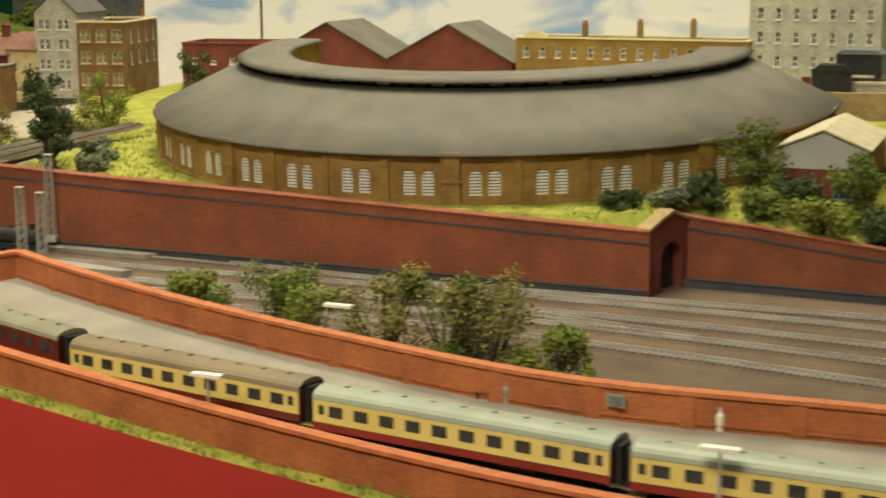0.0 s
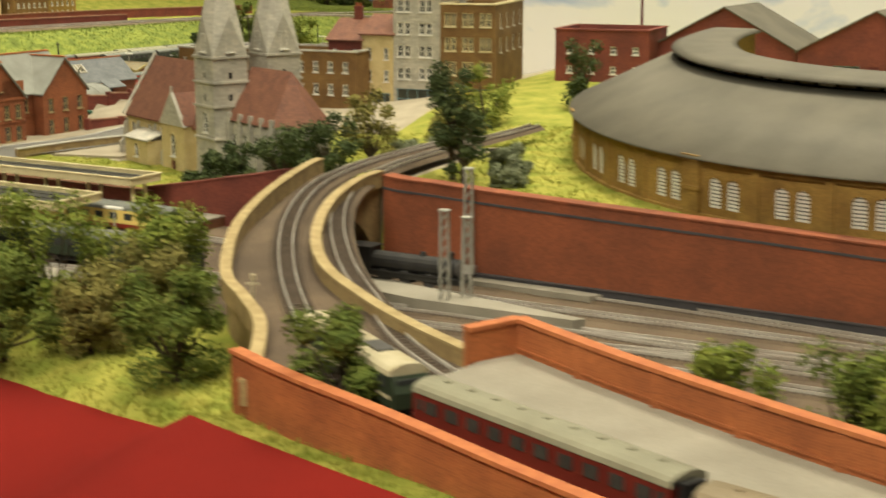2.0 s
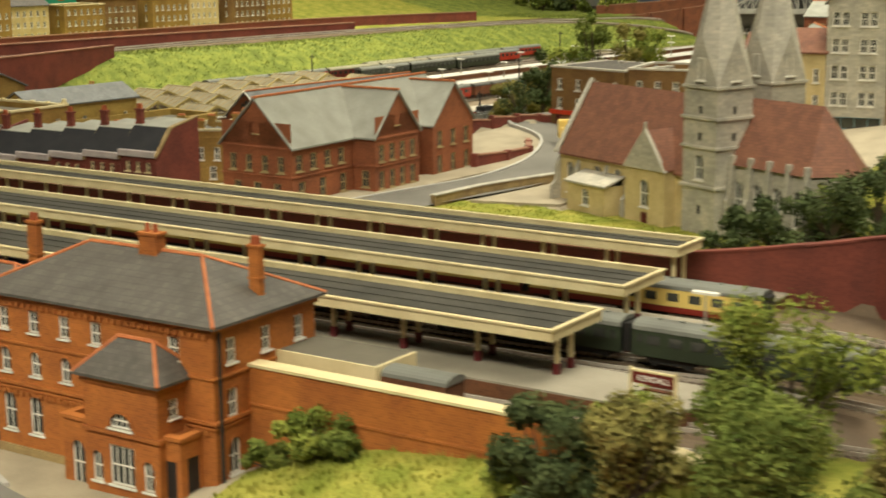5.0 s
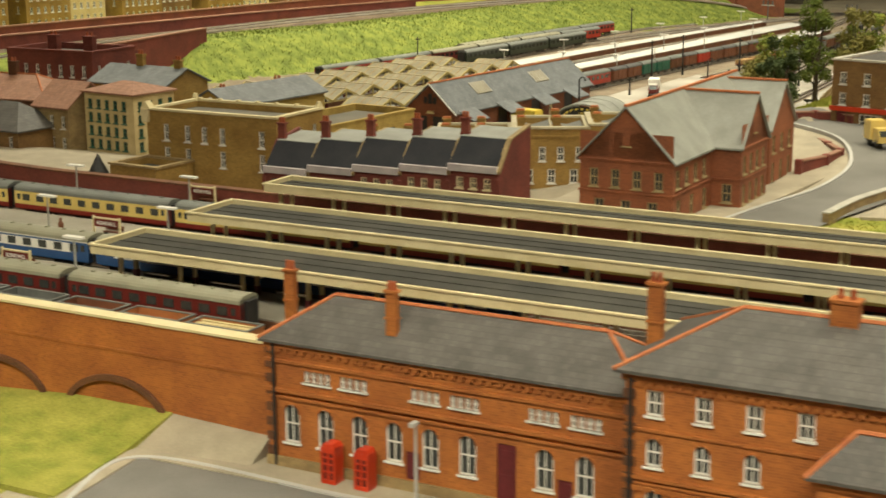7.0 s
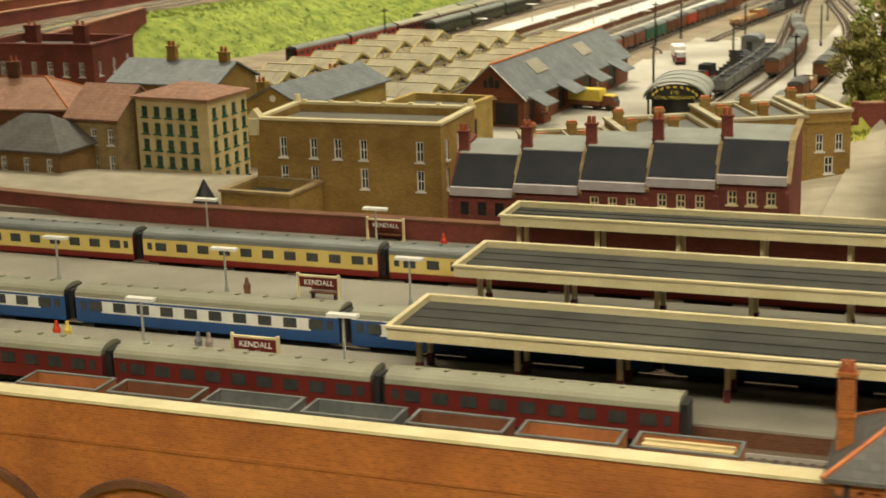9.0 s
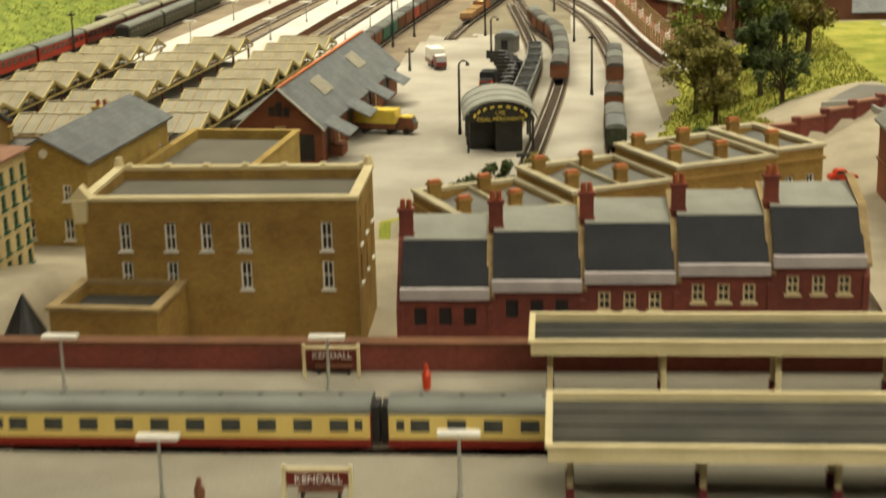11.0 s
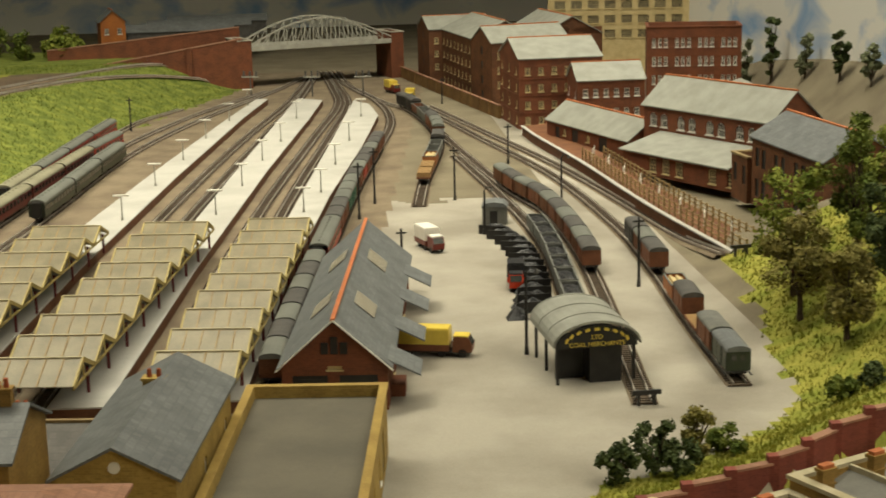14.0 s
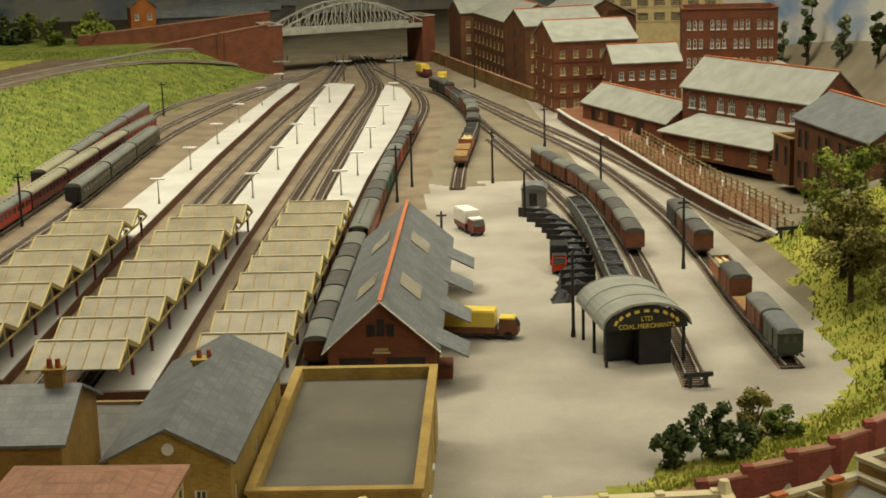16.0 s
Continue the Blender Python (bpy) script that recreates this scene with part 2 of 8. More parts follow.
M["shop_blue"] = material("shopfront_blue", (0.16, 0.27, 0.32), (0.12, 0.21, 0.26), 0.8, rough=0.5)
M["door_maroon"] = material("door_maroon", (0.13, 0.02, 0.022), (0.10, 0.016, 0.018), 0.5, rough=0.45)
M["glass"] = material("window_glass", (0.035, 0.038, 0.036), (0.055, 0.056, 0.05), 0.5, rough=0.12, bump=0.0, stain=0.1, spec=0.6)
M["glazing"] = material("dirty_glazing", (0.25, 0.215, 0.135), (0.17, 0.145, 0.09), 2.0, rough=0.4, bump=0.1, stain=0.4, stripe=None)
M["cloth"] = material("red_cloth", (0.185, 0.012, 0.008), (0.15, 0.010, 0.007), 12.0, rough=0.9, bump=0.4, stain=0.25, fine=0.08, spec=0.1)
M["bark"] = material("bark", (0.085, 0.06, 0.038), (0.055, 0.04, 0.027), 0.4, rough=0.95)
M["leaf_a"] = material("leaves_mid", (0.16, 0.185, 0.04), (0.085, 0.12, 0.026), 0.9, rough=0.9, bump=0.0, stain=0.7, spec=0.1)
M["leaf_b"] = material("leaves_bright", (0.24, 0.26, 0.05), (0.13, 0.175, 0.032), 0.9, rough=0.9, bump=0.0, stain=0.7, spec=0.1)
M["leaf_c"] = material("leaves_dark", (0.085, 0.105, 0.04), (0.045, 0.065, 0.026), 0.9, rough=0.9, bump=0.0, stain=0.7, spec=0.1)
M["leaf_d"] = material("leaves_olive", (0.25, 0.215, 0.065), (0.15, 0.14, 0.042), 0.9, rough=0.9, bump=0.0, stain=0.7, spec=0.1)
M["leaf_e"] = material("leaves_grey", (0.20, 0.215, 0.13), (0.13, 0.145, 0.08), 0.9, rough=0.9, bump=0.0, stain=0.6, spec=0.1)
M["plaster"] = material("room_plaster", (0.72, 0.66, 0.55), (0.68, 0.62, 0.52), 60.0, rough=0.9, bump=0.05, stain=0.08)
M["carpet"] = material("carpet", (0.12, 0.10, 0.09), (0.09, 0.075, 0.07), 20.0, rough=0.95)
M["baize"] = material("green_baize", (0.04, 0.38, 0.22), (0.03, 0.32, 0.18), 5.0, rough=0.9)
M["skin_plain"] = material("figure_paint", (0.36, 0.30, 0.25), (0.22, 0.16, 0.14), 0.3, rough=0.7)


def sky_material():
    """Painted clouds on a backscene board."""
    m = bpy.data.materials.new("painted_sky")
    m.use_nodes = True
    n, ln = m.node_tree.nodes, m.node_tree.links.new
    geo = n.new("ShaderNodeNewGeometry")
    scale = n.new("ShaderNodeVectorMath")
    scale.operation = "MULTIPLY"
    scale.inputs[1].default_value = (1.0, 1.0, 1.6)
    ln(geo.outputs["Position"], scale.inputs[0])
    tex = n.new("ShaderNodeTexNoise")
    tex.inputs["Scale"].default_value, tex.inputs["Detail"].default_value = 6.5, 5
    tex.inputs["Distortion"].default_value = 0.5
    ln(scale.outputs[0], tex.inputs["Vector"])
    ramp = n.new("ShaderNodeValToRGB")
    e = ramp.color_ramp.elements
    e[0].position, e[0].color = 0.34, (0.26, 0.40, 0.64, 1)
    e[1].position, e[1].color = 0.50, (0.80, 0.78, 0.74, 1)
    mid = e.new(0.42)
    mid.color = (0.52, 0.58, 0.68, 1)
    ln(tex.outputs["Fac"], ramp.inputs[0])
    ln(ramp.outputs[0], n["Principled BSDF"].inputs["Base Color"])
    n["Principled BSDF"].inputs["Roughness"].default_value = 0.8
    return m


M["sky"] = sky_material()


# ---- building helpers ----
class Shape:
    """Collects the faces of one mesh, in centimetres."""

    def __init__(self):
        self.v, self.f = [], []

    def face(self, *pts):
        k = len(self.v)
        self.v += [tuple(p) for p in pts]
        self.f.append(tuple(range(k, k + len(pts))))
        return self

    def box(self, x0, y0, z0, x1, y1, z1):
        k = len(self.v)
        self.v += [(x, y, z) for z in (z0, z1) for y in (y0, y1) for x in (x0, x1)]
        self.f += [tuple(k + i for i in q) for q in ((0, 2, 3, 1), (4, 5, 7, 6), (0, 1, 5, 4), (2, 6, 7, 3), (0, 4, 6, 2), (1, 3, 7, 5))]
        return self

    def prism(self, pts, a, b, axis="y"):
        """A polygon drawn in the two other axes, pushed from a to b along axis."""
        put = {"y": lambda p, s: (p[0], s, p[1]), "x": lambda p, s: (s, p[0], p[1]), "z": lambda p, s: (p[0], p[1], s)}[axis]
        k, n = len(self.v), len(pts)
        self.v += [put(p, a) for p in pts] + [put(p, b) for p in pts]
        self.f += [tuple(k + i for i in range(n)), tuple(k + n + i for i in reversed(range(n)))]
        self.f += [(k + i, k + n + i, k + n + (i + 1) % n, k + (i + 1) % n) for i in range(n)]
        return self

    def cyl(self, x, y, z0, z1, r0, r1=None, n=8):
        r1 = r0 if r1 is None else r1
        k = len(self.v)
        for z, r in ((z0, r0), (z1, r1)):
            self.v += [(x + r * math.cos(2 * math.pi * i / n), y + r * math.sin(2 * math.pi * i / n), z) for i in range(n)]
        self.f += [tuple(k + i for i in reversed(range(n))), tuple(k + n + i for i in range(n))]
        self.f += [(k + i, k + (i + 1) % n, k + n + (i + 1) % n, k + n + i) for i in range(n)]
        return self

    def bar(self, p, q, r, n=5, r2=None):
        """A round bar from p to q."""
        p, q = Vector(p), Vector(q)
        d = (q - p).normalized()
        s = d.orthogonal().normalized()
        t = d.cross(s)
        k = len(self.v)
        for c, rr in ((p, r), (q, r if r2 is None else r2)):
            for i in range(n):
                a = 2 * math.pi * i / n
                self.v.append(tuple(c + rr * (math.cos(a) * s + math.sin(a) * t)))
        self.f += [tuple(k + i for i in reversed(range(n))), tuple(k + n + i for i in range(n))]
        self.f += [(k + i, k + (i + 1) % n, k + n + (i + 1) % n, k + n + i) for i in range(n)]
        return self

    def grid(self, rows):
        """Quads between rows of points."""
        k, n = len(self.v), len(rows[0])
        for r in rows:
            self.v += [tuple(p) for p in r]
        for i in range(len(rows) - 1):
            for j in range(n - 1):
                a = k + i * n + j
                self.f.append((a, a + 1, a + n + 1, a + n))
        return self

    def mesh(self, name, mats, smooth=False):
        me = bpy.data.meshes.new(name)
        me.from_pydata([(x * U, y * U, z * U) for x, y, z in self.v], [], self.f)
        bm = bmesh.new()
        bm.from_mesh(me)
        bmesh.ops.recalc_face_normals(bm, faces=bm.faces)
        bm.to_mesh(me)
        bm.free()
        for m in mats if isinstance(mats, (list, tuple)) else [mats]:
            me.materials.append(M[m] if isinstance(m, str) else m)
        if smooth:
            me.polygons.foreach_set("use_smooth", [True] * len(me.polygons))
        return me


def part(name, shape, mat_name, parent, label="", smooth=False, at=None):
    """One mesh of a thing, or of a part. shape: a Shape or a mesh that is shared."""
    me = shape.mesh(name, mat_name, smooth) if isinstance(shape, Shape) else shape
    ob = new(name, me)
    ob.parent = parent
    if at is not None:
        ob.matrix_basis = at
    return tagged(ob, label)


def at_cm(x, y, z, rz=0.0, ry=0.0, rx=0.0):
    return pose(x * U, y * U, z * U, rx, ry, rz)


def thing(name, label, category, x=0.0, y=0.0, z=0.0, rz=0.0, group="", kind=""):
    ob = new(name)
    ob.matrix_basis = at_cm(x, y, z, rz)
    return tagged(ob, label, category, group, kind)


def smoothstep(a, b, x):
    s = min(1.0, max(0.0, (x - a) / (b - a)))
    return s * s * (3 - 2 * s)


def mixv(a, b, s):
    return a + (b - a) * s


def curve_through(pts, step=0.5):
    """Points along a smooth curve through pts (2D or 3D), about step apart."""
    pts = [Vector(p) for p in pts]
    ext = [2 * pts[0] - pts[1]] + pts + [2 * pts[-1] - pts[-2]]
    out = []
    for i in range(1, len(ext) - 2):
        p0, p1, p2, p3 = ext[i - 1 : i + 3]
        n = max(1, int((p2 - p1).length / step))
        for j in range(n):
            s = j / n
            out.append(0.5 * ((2 * p1) + (p2 - p0) * s + (2 * p0 - 5 * p1 + 4 * p2 - p3) * s * s + (3 * p1 - p0 - 3 * p2 + p3) * s**3))
    return out + [pts[-1]]


def sidewise(line, off):
    """The line moved off cm to its left."""
    out = []
    for i, p in enumerate(line):
        a, b = line[max(0, i - 1)], line[min(len(line) - 1, i + 1)]
        d = (b - a)
        d = Vector((d[0], d[1])).normalized()
        q = p.copy()
        q[0], q[1] = p[0] - d[1] * off, p[1] + d[0] * off
        out.append(q)
    return out


def strip_wall(line, half, z0, z1):
    """A wall of thickness 2*half along a 2D line; z0, z1: numbers or functions of the share along it."""
    a, b = sidewise(line, half), sidewise(line, -half)
    n = len(line)
    f0 = z0 if callable(z0) else lambda s: z0
    f1 = z1 if callable(z1) else lambda s: z1
    sh = Shape()
    rows = []
    for i in range(n):
        s = i / (n - 1)
        dz = fall(line[i][0], line[i][1])
        lo, hi = f0(s) + dz, f1(s) + dz
        rows.append([(a[i][0], a[i][1], lo), (a[i][0], a[i][1], hi), (b[i][0], b[i][1], hi), (b[i][0], b[i][1], lo), (a[i][0], a[i][1], lo)])
    sh.grid(rows)
    sh.face(*rows[0][:4])
    sh.face(*rows[-1][:4])
    return sh


# ---- the lie of the land ----
def lerp_line(pts, v):
    """y of a broken line at x = v."""
    if v <= pts[0][0]:
        return pts[0][1]
    for (x0, y0), (x1, y1) in zip(pts, pts[1:]):
        if v <= x1:
            return y0 + (y1 - y0) * (v - x0) / (x1 - x0)
    return pts[-1][1]


PARADE = [(180.9, 135.2), (193.4, 129.8), (210.8, 122.8), (221.1, 119.5), (234.3, 116.3), (248.3, 116.4), (271.1, 116.9)]
FOOT = [(170, -16), (220, -12), (259, -6), (304, 8), (349, 14.5), (393, 27), (414, 34)]
GARDEN = [(60, 198.5), (64, 199.2), (67.8, 200.3), (75.4, 203), (79.6, 206.4), (87.2, 209), (91.2, 210.5), (98, 215)]
GARDEN_Z = [(60, 2.8), (64, 3.4), (67.8, 4), (75.4, 5), (79.6, 5.5), (87.2, 6.8), (91.2, 7.3), (98, 8.2)]
BANK = [(150, 130.2), (158, 133.6), (166, 137.6), (175, 139), (181, 139.4)]
EDGE = [(50, 116.5), (86, 118), (130, 112), (147, 114), (152, 118), (158, 122.8), (162, 125), (166, 124.8), (171, 123.8), (176, 122.2), (181, 120.2), (187.3, 118.2), (194.1, 115.7), (204.7, 111.7), (218.8, 107.6), (230.2, 104.8), (240.6, 102.9), (257.6, 101.4), (274, 100.8)]


def fall(x, y):
    """The right-hand boards fall a little towards the front."""
    back = smoothstep(190, 220, y)
    lo, wide = 152 - 30 * back, 16 + 9 * back
    return 0.05 * (y - 172) * smoothstep(lo, lo + wide, x)


def wall_y(x):
    return 165.4 - 0.019 * (x - 163.4) if x < 227 else lerp_line([(227, 168.7), (234, 168.4), (249, 167.4), (266, 166.2)], x)


def ground_z(x, y):
    return board_z(x, y) + fall(x, y)


def board_z(x, y):
    if x > 181 and y < lerp_line(PARADE, x) + 4.2:
        p = lerp_line(PARADE, x)
        front = mixv(8.0, 9.3, smoothstep(181, 208, x))
        return mixv(front, 2.4, smoothstep(p + 0.3, p + 4.2, y))
    if x <= 181 and y < lerp_line(BANK, x):
        z = 9.6 * smoothstep(126, 210, x)
        return z + 2.6 * smoothstep(121, 129, y) * smoothstep(128, 142, x) * (1 - smoothstep(161, 181, x))
    if x > 163.2:
        if y > wall_y(x) + (3.6 if 222.8 < x < 231.5 else 0.9):
            return 8.0 - 4.0 * smoothstep(227, 258, x) * (1 - smoothstep(172, 190, y))
        return 2.4
    if y < 165.9:
        return mixv(3.9, 2.4, smoothstep(150, 172, x))
    town = mixv(5.1, 2.0, smoothstep(177, 197, y))
    town = mixv(town, 2.2, smoothstep(45, 47, x) * (1 - smoothstep(89.4, 93, x)) * (1 - smoothstep(180, 196, y)))
    town = mixv(town, 1.0, smoothstep(196, 206, y))
    right = 5.2 + 3.2 * smoothstep(138, 163, x) * (1 - smoothstep(182, 215, y)) + 2.2 * smoothstep(188, 222, y)
    bank = smoothstep(80, 99, x - 0.05 * (y - 230)) * (1 - smoothstep(262, 282, y))
    lane = smoothstep(88, 97, x) * (1 - smoothstep(200, 215, y))
    z = mixv(town, right, max(bank, lane) if y < 282 else smoothstep(118, 130, x))
    if 60 < x < 100 and 170 < y < 260:
        lip, top = lerp_line(GARDEN, x), lerp_line(GARDEN_Z, x)
        if y < lip:
            z = max(z, top - 2.3) if y > 186 else z
        else:
            z = max(z, mixv(top - 0.4, z, smoothstep(lip, lip + 8 + 0.4 * max(0, x - 66), y)))
    foot = lerp_line(FOOT, y) if y < 414 else 34.0
    wide = mixv(11, 19, smoothstep(262, 358, y))
    hill = 5.6 * smoothstep(0, wide, foot - x) * smoothstep(185, 225, y)
    if y > 416:
        hill = 5.6 * smoothstep(30, 12, x) if x < 30 else 0.0
    far = 9.0 * smoothstep(52, 110, foot - x)
    return z + hill + far


def ground_zone(x, y):
    n = noise.noise(Vector((x * 0.35, y * 0.35, 3.0))) * 1.6
    if x > 181 and y < lerp_line(PARADE, x):
        e = -lerp_line([(a, -b) for a, b in EDGE], x)
        return 1 if y > e + 6.5 else 0
    if x <= 181 and y < lerp_line(BANK, x):
        return 3 if (86 < x < 134) else 0
    if x > 163.2:
        return 0 if y > wall_y(x) else (1 if y + n * 2 > lerp_line(PARADE, x) + 2 else 0)
    if y < 166.5:
        return 1
    if 90 < x < 118 and 186 < y < 224:
        return 3
    if 107 < x < 160 and y < 186 and y + n < 181 + 0.1 * (x - 107):
        return 0
    if x > 107 and y < 260:
        return 0 if (x > 140 or y < 205) and y > 190 + n else 3
    foot = lerp_line(FOOT, y)
    if x < foot + n:
        return 5 if (foot - x) < 20 or y > 400 else (1 if foot - x < 34 else 0)
    lip = lerp_line(GARDEN, x)
    if y < 205 and (x < 62 or y < lip):
        return 3
    if 62 < x < 100 and lip <= y < lip + 9 + 0.35 * (x - 66) + n:
        return 0
    if x < 51 + 0.09 * (y - 230):
        return 6 if y > 208 else 3
    edge = 82.5 + 0.05 * (y - 230) + 2.5 * smoothstep(230, 255, y) - 9 * smoothstep(226, 208, y)
    if x + n > edge and y < 262:
        return 0
    if y > 300 + n * 3 and x < 76:
        return 2
    return 4 if x < 84 else 2


STEP = 0.8
gx = [-70 + STEP * i for i in range(int(340 / STEP) + 1)]
gy = [93 + STEP * i for i in range(int(350 / STEP) + 1)]
sheet = Shape()
for y in gy:
    sheet.v += [(x, y, ground_z(x, y) + 0.12 * noise.noise(Vector((x * 0.4, y * 0.4, 0))) * (1 if ground_zone(x, y) in (0, 5) else 0)) for x in gx]
nx = len(gx)
zones = []
for j in range(len(gy) - 1):
    for i in range(nx - 1):
        x, y = gx[i] + STEP / 2, gy[j] + STEP / 2
        if y < -lerp_line([(a, -b) for a, b in EDGE], x) - 0.2:
            continue
        a = j * nx + i
        sheet.f.append((a, a + 1, a + nx + 1, a + nx))
        zones.append(ground_zone(x, y))
ground = new("ground", sheet.mesh("ground", ["grass", "ballast", "cinder", "pavement", "yard", "grass_lime", "ballast_pale"], True))
ground.data.polygons.foreach_set("material_index", zones)
tagged(ground, "model landscape of grass, ballast, cinders and dusty yard", "ground", kind="structure")

base = Shape().box(-130, 93, -6, 330, 620, -0.6)
tagged(new("baseboard", base.mesh("baseboard", "timber")), "plain timber baseboard under the model landscape", "baseboard", kind="structure")
outer = Shape()
outer.face((-130, 443, 0.9), (330, 443, 0.9), (330, 620, 0.9), (-130, 620, 0.9))
outer.face((-130, 93, 6), (-70, 93, 6), (-70, 443, 6), (-130, 443, 6))
tagged(new("far_ground", outer.mesh("far_ground", "cinder")), "grey brown cinder ground beyond the bridge", "ground", kind="structure")

# Red cloth that hangs in front of the layout.
cloth = Shape()
rows = []
for k in range(13):
    s = k / 12
    row = []
    for i in range(120):
        x = 40 + 230 * i / 119
        e = -lerp_line([(a, -b) for a, b in EDGE], x)
        zt = ground_z(x, e + 0.2) + 0.08
        row.append((x, e - 46 * s, zt + 0.12 * math.sin(3.0 * min(s * 6, 1)) * (s < 0.2) - 2.5 * s - 9 * s * s + 0.12 * math.sin(x * 0.7 + s * 9) * s))
    rows.append(row)
cloth.grid(rows)
tagged(new("cloth", cloth.mesh("cloth", "cloth", True)), "dark red cloth cover along the front of the layout", "cloth")


# ---- railway track ----
def track(pts, lift=0.0, label="brown ballasted railway track with steel rails", z=None):
    line = curve_through([Vector(p) for p in pts], 0.8)
    lz = [(z + fall(p[0], p[1]) if z is not None else ground_z(p[0], p[1])) + lift for p in line]
    ob = thing("railway_track", label, "railway track", line[0][0], line[0][1], 0, group="tracks")
    ox, oy = line[0][0], line[0][1]
    bed = Shape()
    a, b = sidewise(line, 1.15), sidewise(line, -1.15)
    c, d = sidewise(line, 0.85), sidewise(line, -0.85)
    bed.grid([[(a[i][0] - ox, a[i][1] - oy, lz[i] - 0.15), (c[i][0] - ox, c[i][1] - oy, lz[i] + 0.1), (d[i][0] - ox, d[i][1] - oy, lz[i] + 0.1), (b[i][0] - ox, b[i][1] - oy, lz[i] - 0.15)] for i in range(len(line))])
    part("ballast", bed, "ballast_pale" if line[len(line) // 2][1] > 205 else "ballast", ob)
    for off in (0.45, -0.45):
        r = Shape()
        p, q = sidewise(line, off + 0.04), sidewise(line, off - 0.04)
        r.grid([[(p[i][0] - ox, p[i][1] - oy, lz[i] + 0.12), (p[i][0] - ox, p[i][1] - oy, lz[i] + 0.33), (q[i][0] - ox, q[i][1] - oy, lz[i] + 0.33), (q[i][0] - ox, q[i][1] - oy, lz[i] + 0.12)] for i in range(len(line))])
        part("rail", r, "rail", ob)
    sl = Shape()
    run, need = 0.0, 0.0
    for i in range(len(line) - 1):
        p, q = line[i], line[i + 1]
        d = Vector((q[0] - p[0], q[1] - p[1]))
        n = d.length
        if n < 1e-6:
            continue
        d /= n
        while need <= run + n:
            s = (need - run) / n
            cx, cy, cz = mixv(p[0], q[0], s) - ox, mixv(p[1], q[1], s) - oy, mixv(lz[i], lz[i + 1], s)
            k = len(sl.v)
            for zz in (0.05, 0.17):
                for u, w in ((-0.11, -0.82), (0.11, -0.82), (0.11, 0.82), (-0.11, 0.82)):
                    sl.v.append((cx + d[0] * u - d[1] * w, cy + d[1] * u + d[0] * w, cz + zz))
            sl.f += [(k + 4, k + 5, k + 6, k + 7), (k, k + 1, k + 5, k + 4), (k + 1, k + 2, k + 6, k + 5), (k + 2, k + 3, k + 7, k + 6), (k + 3, k, k + 4, k + 7)]
            need += 0.52
        run += n
    tagged(part("timber_bed", sl, "sleeper", ob), kind="stuff")
    return line


FRONT_LINE = [(159.1, 187.2), (158.3, 177.5), (158.7, 168.1), (160.9, 159.4), (165.6, 149.9), (172.1, 140.6), (178.4, 133.1), (184.8, 126.6), (192.6, 121.3), (207.7, 115.2), (223.2, 111.6), (239.2, 108.9), (257.2, 107.6), (273.8, 106.9)]
VIA2 = [(162.4, 193.2), (161.2, 181.2), (161.3, 169.9), (163.3, 160.9), (167.8, 152.5), (174.6, 143.3), (181.3, 136.1), (187, 130.4), (194.8, 125), (203.8, 120.5)]
STATION_Y = (132.6, 136.4, 145.1, 147.6, 157.4)
track([(20, 133), (60, 132.6), (130, 132.6), (151.5, 134.4), (163.1, 142.4)])
track([(20, 137), (60, 136.4), (130, 136.4), (151.5, 138.2), (166.4, 147.1), (184.8, 150.8), (220.9, 151), (260.7, 145.4)])
track([(20, 146), (60, 145.2), (130, 145.1), (151.4, 146.6), (166.2, 152), (184.9, 153.8), (220.8, 154.6), (260.4, 150.7)])
track([(20, 149), (60, 147.7), (130, 147.6), (151.3, 149.6), (166, 155.3), (184.9, 156.5), (220.8, 157.5), (260.1, 154.9)])
track([(20, 162), (40, 158.4), (60, 157.5), (130, 157.4), (151, 159.4), (163.8, 160.5), (183.1, 160.3), (224.9, 161), (259.9, 159.1)])
track([(167.3, 163.8), (185.1, 164.1), (207.6, 162.5), (226.9, 162.7), (259.6, 163.1)])
track([(175.4, 157.4), (190.8, 156.1), (209.5, 157.8), (232.5, 154.3)])
track([(184.9, 153.6), (201, 155.4), (219.8, 154.6)])


# Yard and the terminus beyond the town.
PLAT_A = ((24.6, 229.6), (27.1, 269), (31.4, 318), (36.5, 368), (39.5, 392), (37.5, 392.6), (33.8, 366), (28.4, 324), (25.1, 295.7), (21.3, 262), (18, 229))
track([(26.5, 214), (28.3, 252), (32.2, 300), (37.5, 350), (43, 392), (46, 430)])
track([(29.4, 214), (31.4, 252), (35.3, 300), (40.2, 350), (44.4, 392), (47, 430)])
track([(37, 214), (39, 252), (42.8, 300), (47.8, 350), (51.4, 386), (50.5, 412), (48.6, 440)])
track([(40.2, 214), (42, 252), (45.4, 300), (50, 350), (53, 386), (51.8, 412), (49.8, 440)])
track([(45.4, 214), (46.1, 230), (47.6, 249), (49.6, 270), (53.1, 306), (56.9, 338), (59.6, 366), (58, 392), (52.5, 420), (50.5, 440)])
track([(13, 236), (14.6, 262), (18.3, 293.6), (22.6, 340), (30, 376), (40, 410), (45, 432)])
track([(10, 262), (12.9, 283), (19.0, 338), (27, 376), (38.5, 410)])
track([(8.6, 280), (12.6, 303), (18.2, 364), (25, 388)])
track([(60.2, 296), (61.6, 310), (65.6, 344), (63.6, 374), (58.8, 390), (53.6, 415), (51.5, 440)])
track([(71.6, 224), (73.0, 244), (74.0, 261), (74.3, 275), (73.6, 290), (71.0, 305), (67.2, 341), (64.5, 372)])
